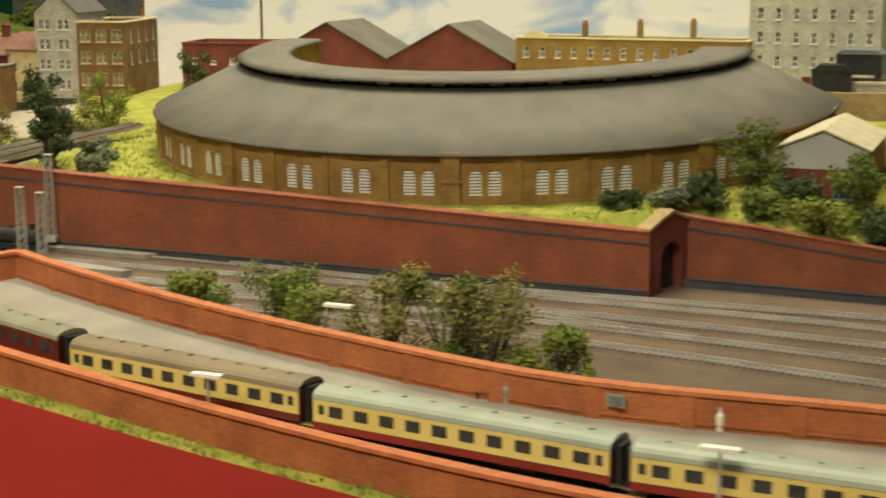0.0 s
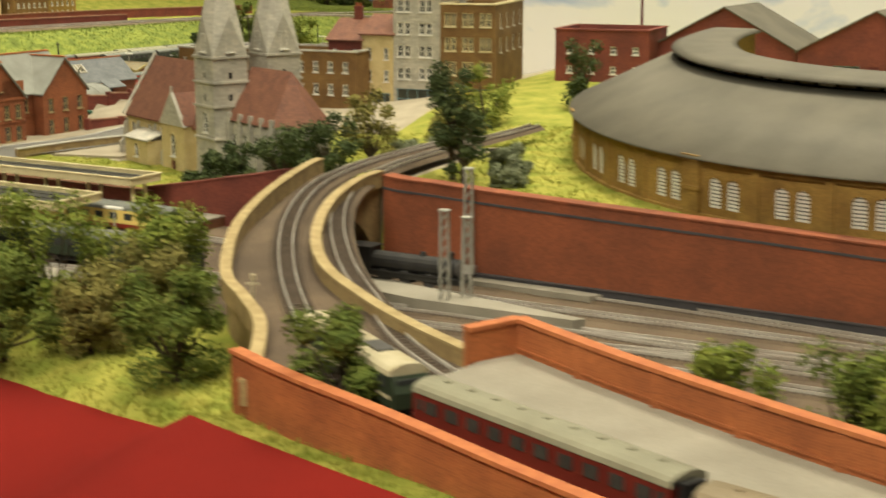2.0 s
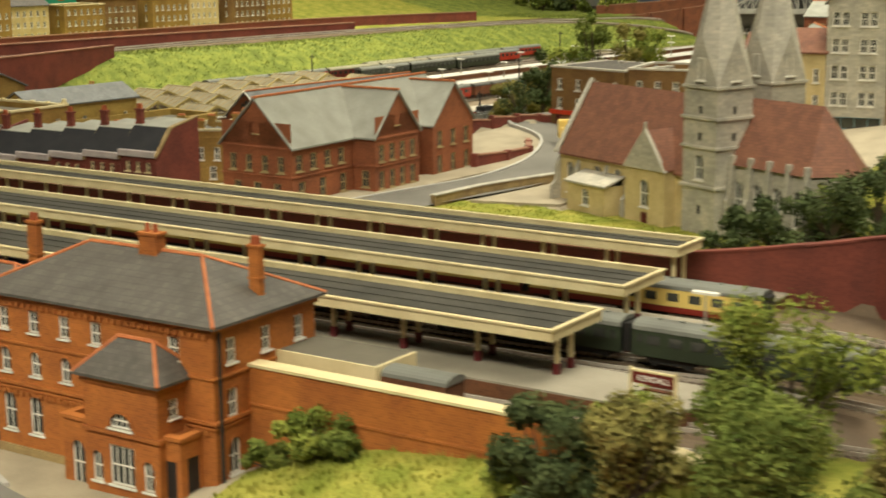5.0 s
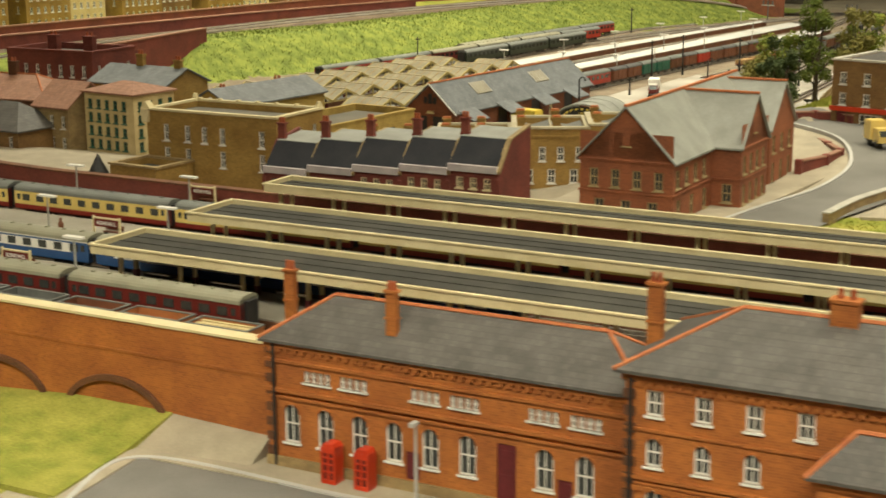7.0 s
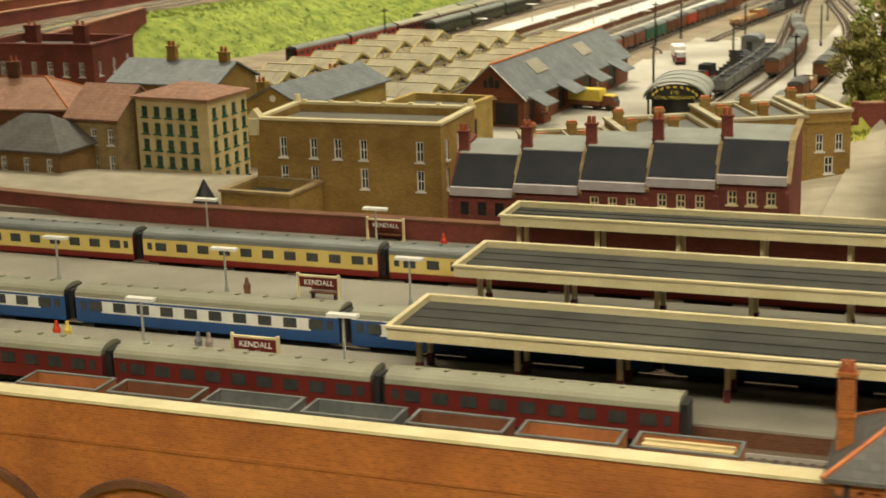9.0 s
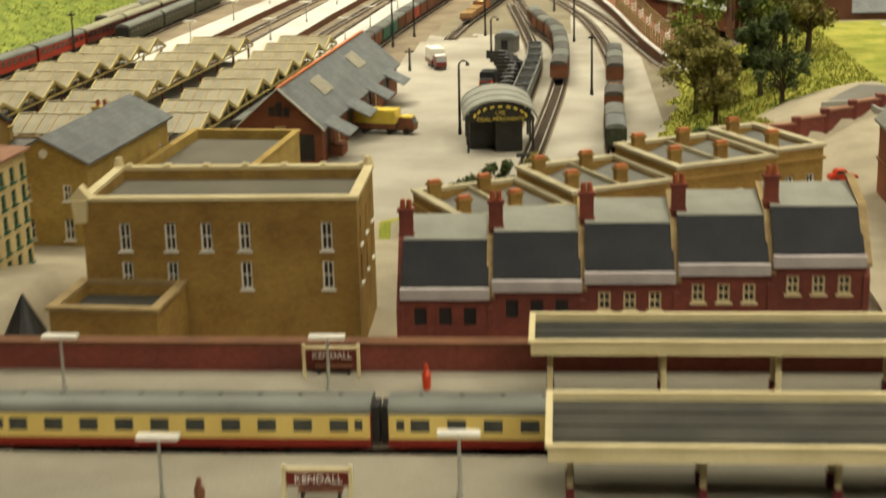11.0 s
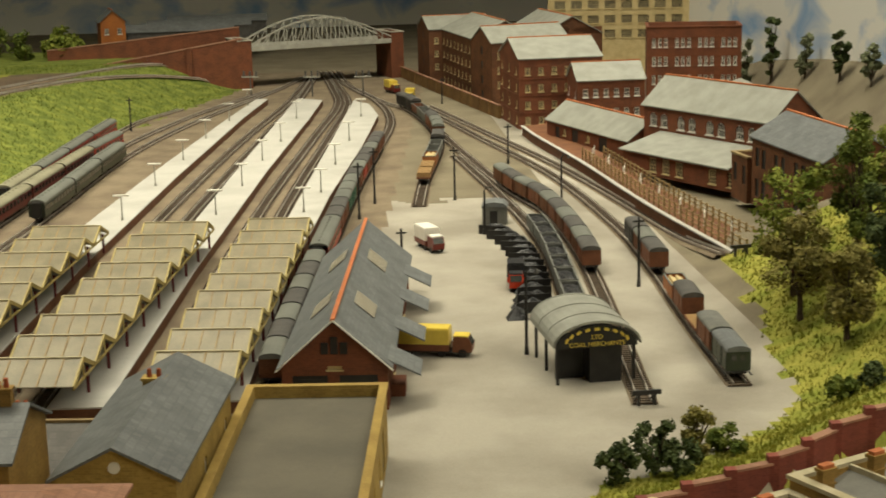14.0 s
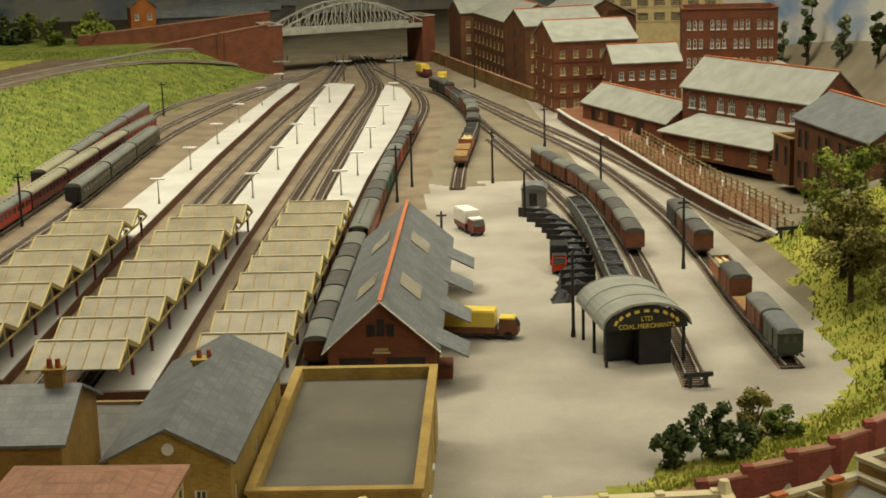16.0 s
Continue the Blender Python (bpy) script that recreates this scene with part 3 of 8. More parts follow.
track([(69.3, 230), (70.6, 254), (71.3, 270), (71.0, 284), (69.8, 300), (67, 330)])
track([(78.9, 227), (79.2, 243), (79.9, 261), (80.0, 280), (77.6, 312), (71.6, 345), (66, 376)])
track([(86.6, 262), (84, 285), (79.6, 317), (73, 350), (66.5, 382)])
# Line on the embankment.
track([(-20, 230), (-21, 262), (-19.5, 300), (-12, 340), (2, 376), (18, 404), (34, 424)], lift=0.05)
track([(-24, 230), (-25, 262), (-23.5, 300), (-16, 342), (-2, 379), (14, 408), (30, 428)], lift=0.05)


# ---- retaining walls ----
def wall_thing(name, label, pts, half, z0, z1, mat_name, cap=None, cap_z=0.18, band=None, kind="structure"):
    line = curve_through([Vector(p) for p in pts], 1.0)
    ob = thing(name, label, "wall", kind=kind)
    part("wall_body", strip_wall(line, half, z0, z1), mat_name, ob)
    f1 = z1 if callable(z1) else lambda s: z1
    if cap:
        part("coping", strip_wall(line, half + 0.1, f1, lambda s: f1(s) + cap_z), cap, ob)
    if band:
        part("string_course", strip_wall(line, half + 0.07, lambda s: f1(s) - band[0] - band[1], lambda s: f1(s) - band[0]), band[2], ob)
    return ob


front_w = wall_thing("wall_front_1", "orange brick arched retaining wall with pale stone coping", [(50, 129.8), (96, 129.7)], 0.4, -0.3, 6.4, "brick_orange", "cream", 0.15, (1.7, 0.16, "brick_orange"))
wall_thing("wall_front_2", "orange brick retaining wall with pale stone coping", [(133, 129.7), (159, 129.7)], 0.4, -0.3, 6.4, "brick_orange", "cream", 0.15, (1.9, 0.14, "brick_orange"))
for ax in (57.5, 66.5, 75.5, 84.5):
    ring = Shape()
    pts = [(math.cos(math.pi * i / 18), math.sin(math.pi * i / 18)) for i in range(19)]
    for i in range(18):
        (c0, s0), (c1, s1) = pts[i], pts[i + 1]
        ring.prism([(ax + 3.5 * c0, 0.4 + 2.35 * s0), (ax + 3.9 * c0, 0.4 + 2.7 * s0), (ax + 3.9 * c1, 0.4 + 2.7 * s1), (ax + 3.5 * c1, 0.4 + 2.35 * s1)], 129.1, 129.4)
    part("arch_ring", ring, "brick_dark", front_w, "dark brick arch ring")

wall_thing("wall_back", "dark red brick wall behind the station", [(0, 176), (20, 170), (40, 166.6), (60, 165.9), (140, 165.9)], 0.35, 3.5, 6.0, "brick_red", "brick_dark", 0.15)
wall_thing("wall_wing", "dark red brick wing wall rising to the viaduct", [(139, 166.2), (147.9, 165.6), (153.4, 166.3), (156.9, 164.3)], 0.35, 3.0, lambda s: mixv(6.2, 9.6, s), "brick_red", "brick_red", 0.15)
wall_thing("wall_round", "red brick retaining wall below the engine shed", [(163.5, 165.9), (168.2, 165.6), (194.9, 165), (226.8, 164.3)], 0.6, 2.2, lambda s: mixv(9.5, 7.5, s), "brick_wall", "brick_wall", 0.16, (0.75, 0.18, "engineer_blue"))
wall_thing("wall_round_foot", "blue brick plinth at the foot of the retaining wall", [(163.5, 165.2), (168.3, 164.9), (194.9, 164.4), (226.6, 163.6)], 0.25, 2.2, 3.0, "engineer_blue", "engineer_blue", 0.1)
wall_thing("wall_far", "red brick ramp wall with blue coping band", [(227.4, 169), (234.1, 168.7), (248.8, 167.8), (265.8, 166.9)], 0.4, 2.2, lambda s: mixv(8.0, 4.2, s), "brick_wall", "brick_wall", 0.16, (0.7, 0.2, "engineer_blue"))
wall_thing("wall_far_foot", "blue brick plinth of the ramp wall", [(227.4, 168.4), (234.1, 168.1), (248.9, 167.2), (265.8, 166.3)], 0.25, 2.2, 3.0, "engineer_blue", "engineer_blue", 0.1)

# Portal at the end of the wall.
portal = thing("tunnel_portal", "brick portal with an arched opening and stone coping", "portal", 226.2, 164.2, 2.2 + fall(226, 165), rz=66)
sh = Shape()
half1 = [(0, 0), (0, 5.3), (2.9, 6.4), (2.9, 4.2)] + [(2.9 + 1.3 * math.cos(a * math.pi / 20), 2.9 + 1.3 * math.sin(a * math.pi / 20)) for a in range(11, 21)] + [(1.6, 0)]
half2 = [(5.8 - u, v) for u, v in half1]
sh.prism(half1, -0.5, 0.5).prism(half2, -0.5, 0.5)
part("wall_body", sh, "brick_red", portal)
part("coping", Shape().prism([(-0.2, 5.3), (2.9, 6.5), (6.0, 5.3), (6.0, 5.55), (2.9, 6.8), (-0.2, 5.55)], -0.65, 0.65), "viaduct", portal)
# Black panel behind the arch stands for tunnel shade; no bore is built.
part("opening", Shape().box(1.2, 0.35, -0.5, 4.6, 0.48, 4.6), "black", portal, "black panel standing for the shade inside the tunnel")

# ---- viaduct ----
inner = curve_through([Vector(p) for p in ((163.1, 165.4), (163.3, 162.1), (165.1, 156.1), (168.1, 149.9), (171.8, 144.2), (175.6, 139.8), (179.8, 136.4), (185.4, 132.6), (192.9, 128.6))], 0.6)
outer_l = curve_through([Vector(p) for p in ((156.2, 167.3), (157.2, 163.7), (160.7, 153.8), (164.7, 145.1), (170.7, 136.4), (174.8, 132.7), (178.7, 129), (182.4, 123.6), (183.9, 120.9))], 0.6)


def resample(line, n):
    d = [0.0]
    for p, q in zip(line, line[1:]):
        d.append(d[-1] + (q - p).length)
    out = []
    for k in range(n):
        s = d[-1] * k / (n - 1)
        i = max(j for j in range(len(d) - 1) if d[j] <= s + 1e-9)
        out.append(line[i].lerp(line[i + 1], (s - d[i]) / max(1e-9, d[i + 1] - d[i])))
    return out


NV = 90
inner, outer_l = resample(inner, NV), resample(outer_l, NV)


def arch_z(s):
    """Underside of the viaduct: a large and a small arch, solid abutments elsewhere."""
    for c, h, rise, foot in ((0.15, 0.135, 5.3, 2.2), (0.335, 0.032, 2.8, 2.2), (0.62, 0.09, 4.6, 2.2)):
        u = (s - c) / h
        if abs(u) < 1:
            return foot + rise * math.sqrt(1 - u * u)
    return 2.0


via = thing("viaduct", "curved stone railway viaduct with arches and parapets", "viaduct", kind="structure")
body = Shape()
rows_v = []
for i in range(NV):
    dz, under = fall(*inner[i]), arch_z(i / (NV - 1))
    rows_v.append([(*inner[i], 9.0 + dz), (*inner[i], under + dz), (*outer_l[i], under + dz), (*outer_l[i], 9.0 + dz), (*inner[i], 9.0 + dz)])
body.grid(rows_v)
part("arches", body, "viaduct", via)
for edge, off in ((inner, 0.0), (outer_l, 0.0)):
    part("parapet", strip_wall(edge, 0.32, 8.7, 9.85), "viaduct", via)
    part("coping", strip_wall(edge, 0.36, 9.85, 9.98), "coping_tan", via, "weathered tan stone coping")
deck = Shape()
deck.grid([[(*inner[i], 9.03 + fall(*inner[i])), (*outer_l[i], 9.03 + fall(*inner[i]))] for i in range(NV)])
part("deck", deck, "ballast", via)
track(FRONT_LINE, z=9.15)
track(VIA2[:9] + [(198.1, 123.1)], z=9.15)

# Raised front line: platform, walls.
pw = [(191.9, 127.6), (193.4, 130.2), (201.1, 126.6), (210.8, 122.8), (221.1, 119.5), (234.3, 116.3), (248.3, 116.4), (271.1, 116.9)]
fence = thing("platform_wall", "orange brick platform wall with piers", "wall", kind="structure")
l1 = [Vector(p) for p in pw[:2]]
l2 = curve_through([Vector(p) for p in pw[1:]], 0.8)
part("wall_body", strip_wall(l1, 0.25, 8.6, 11.55), "brick_platform", fence)
part("wall_body", strip_wall(l2, 0.25, 8.6, 11.55), "brick_platform", fence)
part("coping", strip_wall(l2, 0.36, 11.55, 11.75), "ridge", fence)
part("coping", strip_wall(l1, 0.36, 11.55, 11.75), "ridge", fence)
part("string_course", strip_wall(l2, 0.32, 10.2, 10.32), "brick_platform", fence)
for i in range(0, len(l2), 6):
    p = l2[i]
    part("pier", Shape().box(p[0] - 0.35, p[1] - 0.35, 8.6 + fall(*p), p[0] + 0.35, p[1] + 0.35, 11.5 + fall(*p)), "brick_platform", fence)
plat = Shape()
ta = sidewise(curve_through([Vector(p) for p in FRONT_LINE[7:]], 0.8), 1.35)
pin = resample([Vector((192.6, 128.8))] + [p for p in l2], 60)
pout = resample([p for p in ta if p[0] > 190.7], 60)
rows = []
for i in range(60):
    da, db = fall(*pin[i]), fall(*pout[i])
    rows.append([(*pin[i], 9.2 + da), (*pin[i], 10.0 + da), (*pout[i], 10.0 + db), (*pout[i], 9.2 + db)])
plat.grid(rows)
plat.face(*rows[0])
tagged(new("platform_upper", plat.mesh("platform_upper", "platform")), "grey platform beside the raised railway line", "platform", kind="structure")
fo = [(182.7, 121.7), (187.2, 119.8), (194.1, 117.4), (204.7, 113.4), (218.8, 109.1), (230.2, 106.2), (240.6, 104.4), (257.5, 102.9), (274.1, 102.5)]
fl = curve_through([Vector(p) for p in fo], 0.8)
ff = thing("boundary_wall", "low orange brick boundary wall with coping beside the train", "wall", kind="structure")
part("wall_body", strip_wall(fl, 0.22, 7.0, 10.95), "brick_platform", ff)
part("coping", strip_wall(fl, 0.34, 10.95, 11.15), "ridge", ff)
fp = Shape()
fpi = [p for p in sidewise(curve_through([Vector(p) for p in FRONT_LINE[7:]], 0.8), -1.35) if p[0] > 220]
fpo = [p for p in fl if p[0] > 220]
a, b = resample(fpi, 40), resample(fpo, 40)
fp.grid([[(*q, z + fall(*q)) for q, z in ((a[i], 9.2), (a[i], 9.95), (b[i], 9.95), (b[i], 9.2))] for i in range(40)])
tagged(new("platform_front", fp.mesh("platform_front", "platform")), "grey front platform of the raised line", "platform", kind="structure")


# ---- platforms ----
def platform(name, pts, z0, z1, top, label, edge="brick_dark"):
    ob = thing(name, label, "platform", kind="structure")
    dz = fall(*pts[2]) if pts[2][0] > 155 else 0.0
    z0, z1 = z0 + dz, z1 + dz
    sh = Shape().prism(pts, z0, z1 - 0.12, "z")
    part("platform_side", sh, edge, ob)
    part("platform_top", Shape().prism(pts, z1 - 0.12, z1, "z"), top, ob)
    return ob


platform("platform_1", [(30, 138.0), (56, 138.0), (152.6, 138.2), (154.2, 143.2), (56, 143.5), (30, 144)], 3.8, 4.8, "platform", "pale grey station platform with brick edge")
platform("platform_2", [(30, 150.0), (56, 149.1), (150, 149.2), (153, 151.5), (150, 155.8), (56, 155.8), (30, 156.6)], 3.8, 4.8, "platform", "pale grey island platform with brick edge")
platform("platform_3", [(30, 162), (56, 159.2), (148, 159.2), (148, 165.4), (56, 165.4), (30, 166.4)], 3.8, 4.8, "platform", "pale grey platform beside the back wall")
platform("platform_4", [(159.2, 158.7), (159.9, 162), (171.4, 159.6), (184.5, 157.1), (184, 156.3), (171.6, 156.3)], 2.3, 3.1, "platform", "concrete platform ramp under the viaduct", "platform")
platform("platform_5", [(159.1, 166.9), (159.9, 168.5), (165.3, 165.9), (182.6, 164.1), (182, 163.1), (167.4, 163.4)], 2.3, 2.75, "platform", "concrete platform ramp beside the retaining wall", "platform")
platform("platform_6", PLAT_A, 0.9, 1.95, "concrete", "white concrete terminus platform")
platform("platform_7", [(35.2, 225.8), (38, 267), (42.3, 318), (47, 366), (48.9, 388), (44.6, 391.5), (42.3, 366), (37.8, 312), (34.2, 267), (31.2, 226)], 0.9, 1.95, "concrete", "white concrete terminus island platform")
platform("platform_8", [(44.4, 226), (46.6, 262), (50.2, 300), (54.6, 336), (57.7, 367), (56.6, 381), (54.1, 386.2), (50.6, 344), (45.7, 287.5), (43.5, 262), (40.9, 226)], 0.9, 1.95, "concrete", "white concrete terminus platform beside the goods line")

# Pavement, road and lawn.
def slab(name, pts, z, mat_name, label, category, thick=0.3):
    sh = Shape().prism(pts, z - thick, z, "z")
    return tagged(new(name, sh.mesh(name, mat_name)), label, category, kind="structure")


slab("road", [(89.1, 125.7), (102, 126.2), (112, 126.6), (116, 125.0), (122.5, 122.2), (140, 118), (140, 108), (91.6, 108)], 0.12, "road", "grey asphalt station forecourt", "road")
slab("pavement_forecourt", [(87.2, 129.3), (112, 128.4), (112, 126.6), (102, 126.2), (89.1, 125.7), (91.6, 108), (90.6, 108), (88.0, 126.1)], 0.2, "pavement", "pale stone pavement round the station forecourt", "pavement")


def bank(name, front, back, base, mat_name, label, category):
    """Ground that climbs from a front line of (x, y, z) to a back line of as many points."""
    sh = Shape()
    for j in range(len(front) - 1):
        a, b, c, d = front[j], front[j + 1], back[j + 1], back[j]
        sh.face(a, b, c, d)
        sh.face((*a[:2], base), (*b[:2], base), b, a)
    for a, d in ((front[0], back[0]), (front[-1], back[-1])):
        sh.face((*a[:2], base), a, d, (*d[:2], base))
    return tagged(new(name, sh.mesh(name, mat_name)), label, category, kind="structure")


bank("forecourt_grass", [(50, 119.0, 0.3), (70, 119.0, 0.3), (80, 119.0, 0.3), (89.2, 119.0, 0.3)], [(50, 126, 0.32), (70, 126, 0.32), (80, 126, 0.36), (88.0, 126, 0.3)], -0.3, "grass", "yellow green grass patch beside the forecourt", "grass")
bank("grass_bank", [(50, 126, 0.32), (70, 126, 0.32), (80, 126, 0.36), (88.0, 126, 0.3)], [(50, 129.35, 0.5), (70, 129.35, 0.6), (82, 129.35, 1.5), (88.6, 129.35, 1.5)], -0.3, "grass", "grass bank climbing to the brick wall", "grass")
bank("pavement_slope", [(88.0, 126.6, 0.205), (95.3, 127.4, 0.205)], [(88.6, 129.35, 1.45), (95.3, 129.35, 1.25)], -0.1, "pavement", "pale sloping pavement beside the station", "pavement")
ROAD = curve_through([Vector(p) for p in ((107.0, 167.4), (109.0, 180), (111.2, 192), (111.0, 202), (106.4, 212), (96, 219.4))], 1.0)
lane = Shape()
lane.grid([[(*p, ground_z(*p) + 0.22), (*q, ground_z(*q) + 0.3), (*r, ground_z(*r) + 0.22)] for p, q, r in zip(sidewise(ROAD, 3.3), ROAD, sidewise(ROAD, -3.3))])
tagged(new("town_road", lane.mesh("town_road", "road", True)), "grey asphalt street between school and church", "road", kind="structure")
slab("school_pavement", [(90, 168), (104.4, 168), (106.2, 188), (107.2, 202), (99, 214), (97, 212), (103.5, 200), (102.5, 190), (90, 190)], 5.5, "pavement", "pale pavement round the school", "pavement")
slab("church_path", [(113.6, 181), (121, 183), (121, 196), (116, 198)], 5.45, "pavement", "pale gravel path by the church", "path")


# ---- buildings ----
WINDOW_MESHES = {}


def window_meshes(style, w, h):
    """Frame and pane of a window w x h, facing -y, sharing meshes between alike ones."""
    key = (style, round(w, 2), round(h, 2))
    if key in WINDOW_MESHES:
        return WINDOW_MESHES[key]
    t = min(0.09, w * 0.16)
    f = Shape()
    if style in ("door", "bdoor"):
        f.box(0, 0, 0, w, 0.06, h)
        for k in (0.12, 0.55):
            f.box(w * 0.15, -0.03, h * k, w * 0.85, 0, h * (k + 0.33))
        out = (f.mesh("door", "door_maroon" if style == "door" else "black"), None)
    # No frame or pane: a solid black box paints the shade of the unlit inside.
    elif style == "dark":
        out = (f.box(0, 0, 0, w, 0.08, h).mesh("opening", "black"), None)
    elif style == "louvre":
        f.box(0, 0, 0, 0.05, 0.06, h).box(w - 0.05, 0, 0, w, 0.06, h)
        n = max(5, int(h / 0.27))
        for i in range(n + 1):
            z = (h - 0.07) * i / n
            f.box(0.02, 0, z, w - 0.02, 0.06, z + 0.16)
        f.box(w * 0.5 - 0.03, 0, 0, w * 0.5 + 0.03, 0.05, h)
        p = Shape().box(0, 0.07, 0, w, 0.1, h)
        out = (f.mesh("window", "white"), p.mesh("pane", "glass"))
    else:
        f.box(0, 0, 0, t, 0.08, h).box(w - t, 0, 0, w, 0.08, h).box(t, 0, 0, w - t, 0.08, t).box(t, 0, h - t, w - t, 0.08, h)
        f.box(t, 0.01, h * 0.5 - t * 0.4, w - t, 0.07, h * 0.5 + t * 0.4)
        nv = 1 if w < 1.2 else 3
        if style == "grid":
            nv = max(2, int(w / 0.35))
            for q in (0.25, 0.75):
                f.box(t, 0.02, h * q - 0.025, w - t, 0.06, h * q + 0.025)
        for k in range(nv):
            c = w * (k + 1) / (nv + 1)
            f.box(c - 0.03, 0.02, t, c + 0.03, 0.06, h - t)
        f.box(-0.1, -0.2, -0.1, w + 0.1, 0.05, 0.0)
        mat_name = {"shop": "shop_blue", "green": "green_paint", "cream": "cream", "grid": "stone_cream", "tan": "coping_tan"}.get(style, "white")
        p = Shape().box(t * 0.5, 0.055, t * 0.5, w - t * 0.5, 0.075, h - t * 0.5)
        out = (f.mesh("window", mat_name), p.mesh("pane", "glass"))
    WINDOW_MESHES[key] = out
    return out


def row(n, u0, u1, z, w, h, style="sash"):
    """n openings evenly spread from u0 to u1."""
    if n == 1:
        return [((u0 + u1 - w) / 2, z, w, h, style)]
    return [(u0 + (u1 - u0 - w) * i / (n - 1), z, w, h, style) for i in range(n)]


def facade(sh, ob, p0, p1, z0, z1, holes=(), gable=0.0, depth=0.16):
    """One wall face from p0 to p1 with real openings; its outside lies to the right of the way."""
    p0, p1 = Vector(p0), Vector(p1)
    length = (p1 - p0).length
    d = (p1 - p0) / length
    inn = Vector((-d[1], d[0]))

    def at(u, z, dep=0.0):
        q = p0 + d * u + inn * dep
        return (q[0], q[1], z)

    us = sorted({0.0, length, *(h[0] for h in holes), *(h[0] + h[2] for h in holes)})
    zs = sorted({z0, z1, *(h[1] for h in holes), *(h[1] + h[3] for h in holes)})
    for a, b in zip(us, us[1:]):
        for c, e in zip(zs, zs[1:]):
            mu, mz = (a + b) / 2, (c + e) / 2
            if not any(h[0] < mu < h[0] + h[2] and h[1] < mz < h[1] + h[3] for h in holes):
                sh.face(at(a, c), at(b, c), at(b, e), at(a, e))
    if gable:
        sh.face(at(0, z1), at(length, z1), at(length / 2, z1 + gable))
    ang = math.degrees(math.atan2(d[1], d[0]))
    for u, z, w, h, style in holes:
        for q in (((u, z), (u + w, z)), ((u + w, z), (u + w, z + h)), ((u + w, z + h), (u, z + h)), ((u, z + h), (u, z))):
            (a, c), (b, e) = q
            sh.face(at(a, c), at(b, e), at(b, e, depth), at(a, c, depth))
        if style in ("arch", "louvre"):
            r, cz = w / 2, z + h - w / 2
            pts = [(u + r + r * math.cos(math.pi * i / 10), cz + r * math.sin(math.pi * i / 10)) for i in range(11)]
            sh.face(at(u + w, z + h, 0.01), *[at(a, c, 0.01) for a, c in pts[:6]])
            sh.face(at(u, z + h, 0.01), *[at(a, c, 0.01) for a, c in reversed(pts[5:])])
            for (a, c), (b, e) in zip(pts, pts[1:]):
                ka, kb = 1.22, 1.22
                sh.face(at(a, c, -0.05), at(b, e, -0.05), at(u + r + (b - u - r) * kb, cz + (e - cz) * kb, -0.05), at(u + r + (a - u - r) * ka, cz + (c - cz) * ka, -0.05))
                sh.face(at(a, c, -0.05), at(b, e, -0.05), at(b, e, 0.05), at(a, c, 0.05))
                sh.face(at(u + r + (a - u - r) * ka, cz + (c - cz) * ka, -0.05), at(u + r + (b - u - r) * kb, cz + (e - cz) * kb, -0.05), at(u + r + (b - u - r) * kb, cz + (e - cz) * kb, 0.01), at(u + r + (a - u - r) * ka, cz + (c - cz) * ka, 0.01))
        frame_me, pane_me = window_meshes("sash" if style == "arch" else style, w, h)
        q = p0 + d * u + inn * (depth - 0.08)
        win = part(frame_me.name.split(".")[0], frame_me, None, ob, at=at_cm(q[0], q[1], z, ang))
        if pane_me:
            part("pane", pane_me, None, win)


def roof_slab(sh, a, b, c, e, t=0.16):
    """A sloping slab with corners a, b (eave) and c, e (ridge)."""
    up = [(p[0], p[1], p[2] + t) for p in (a, b, c, e)]
    k = len(sh.v)
    sh.v += [tuple(p) for p in (a, b, c, e)] + up
    sh.f += [tuple(k + i for i in q) for q in ((0, 3, 2, 1), (4, 5, 6, 7), (0, 1, 5, 4), (1, 2, 6, 5), (2, 3, 7, 6), (3, 0, 4, 7))]
    return sh


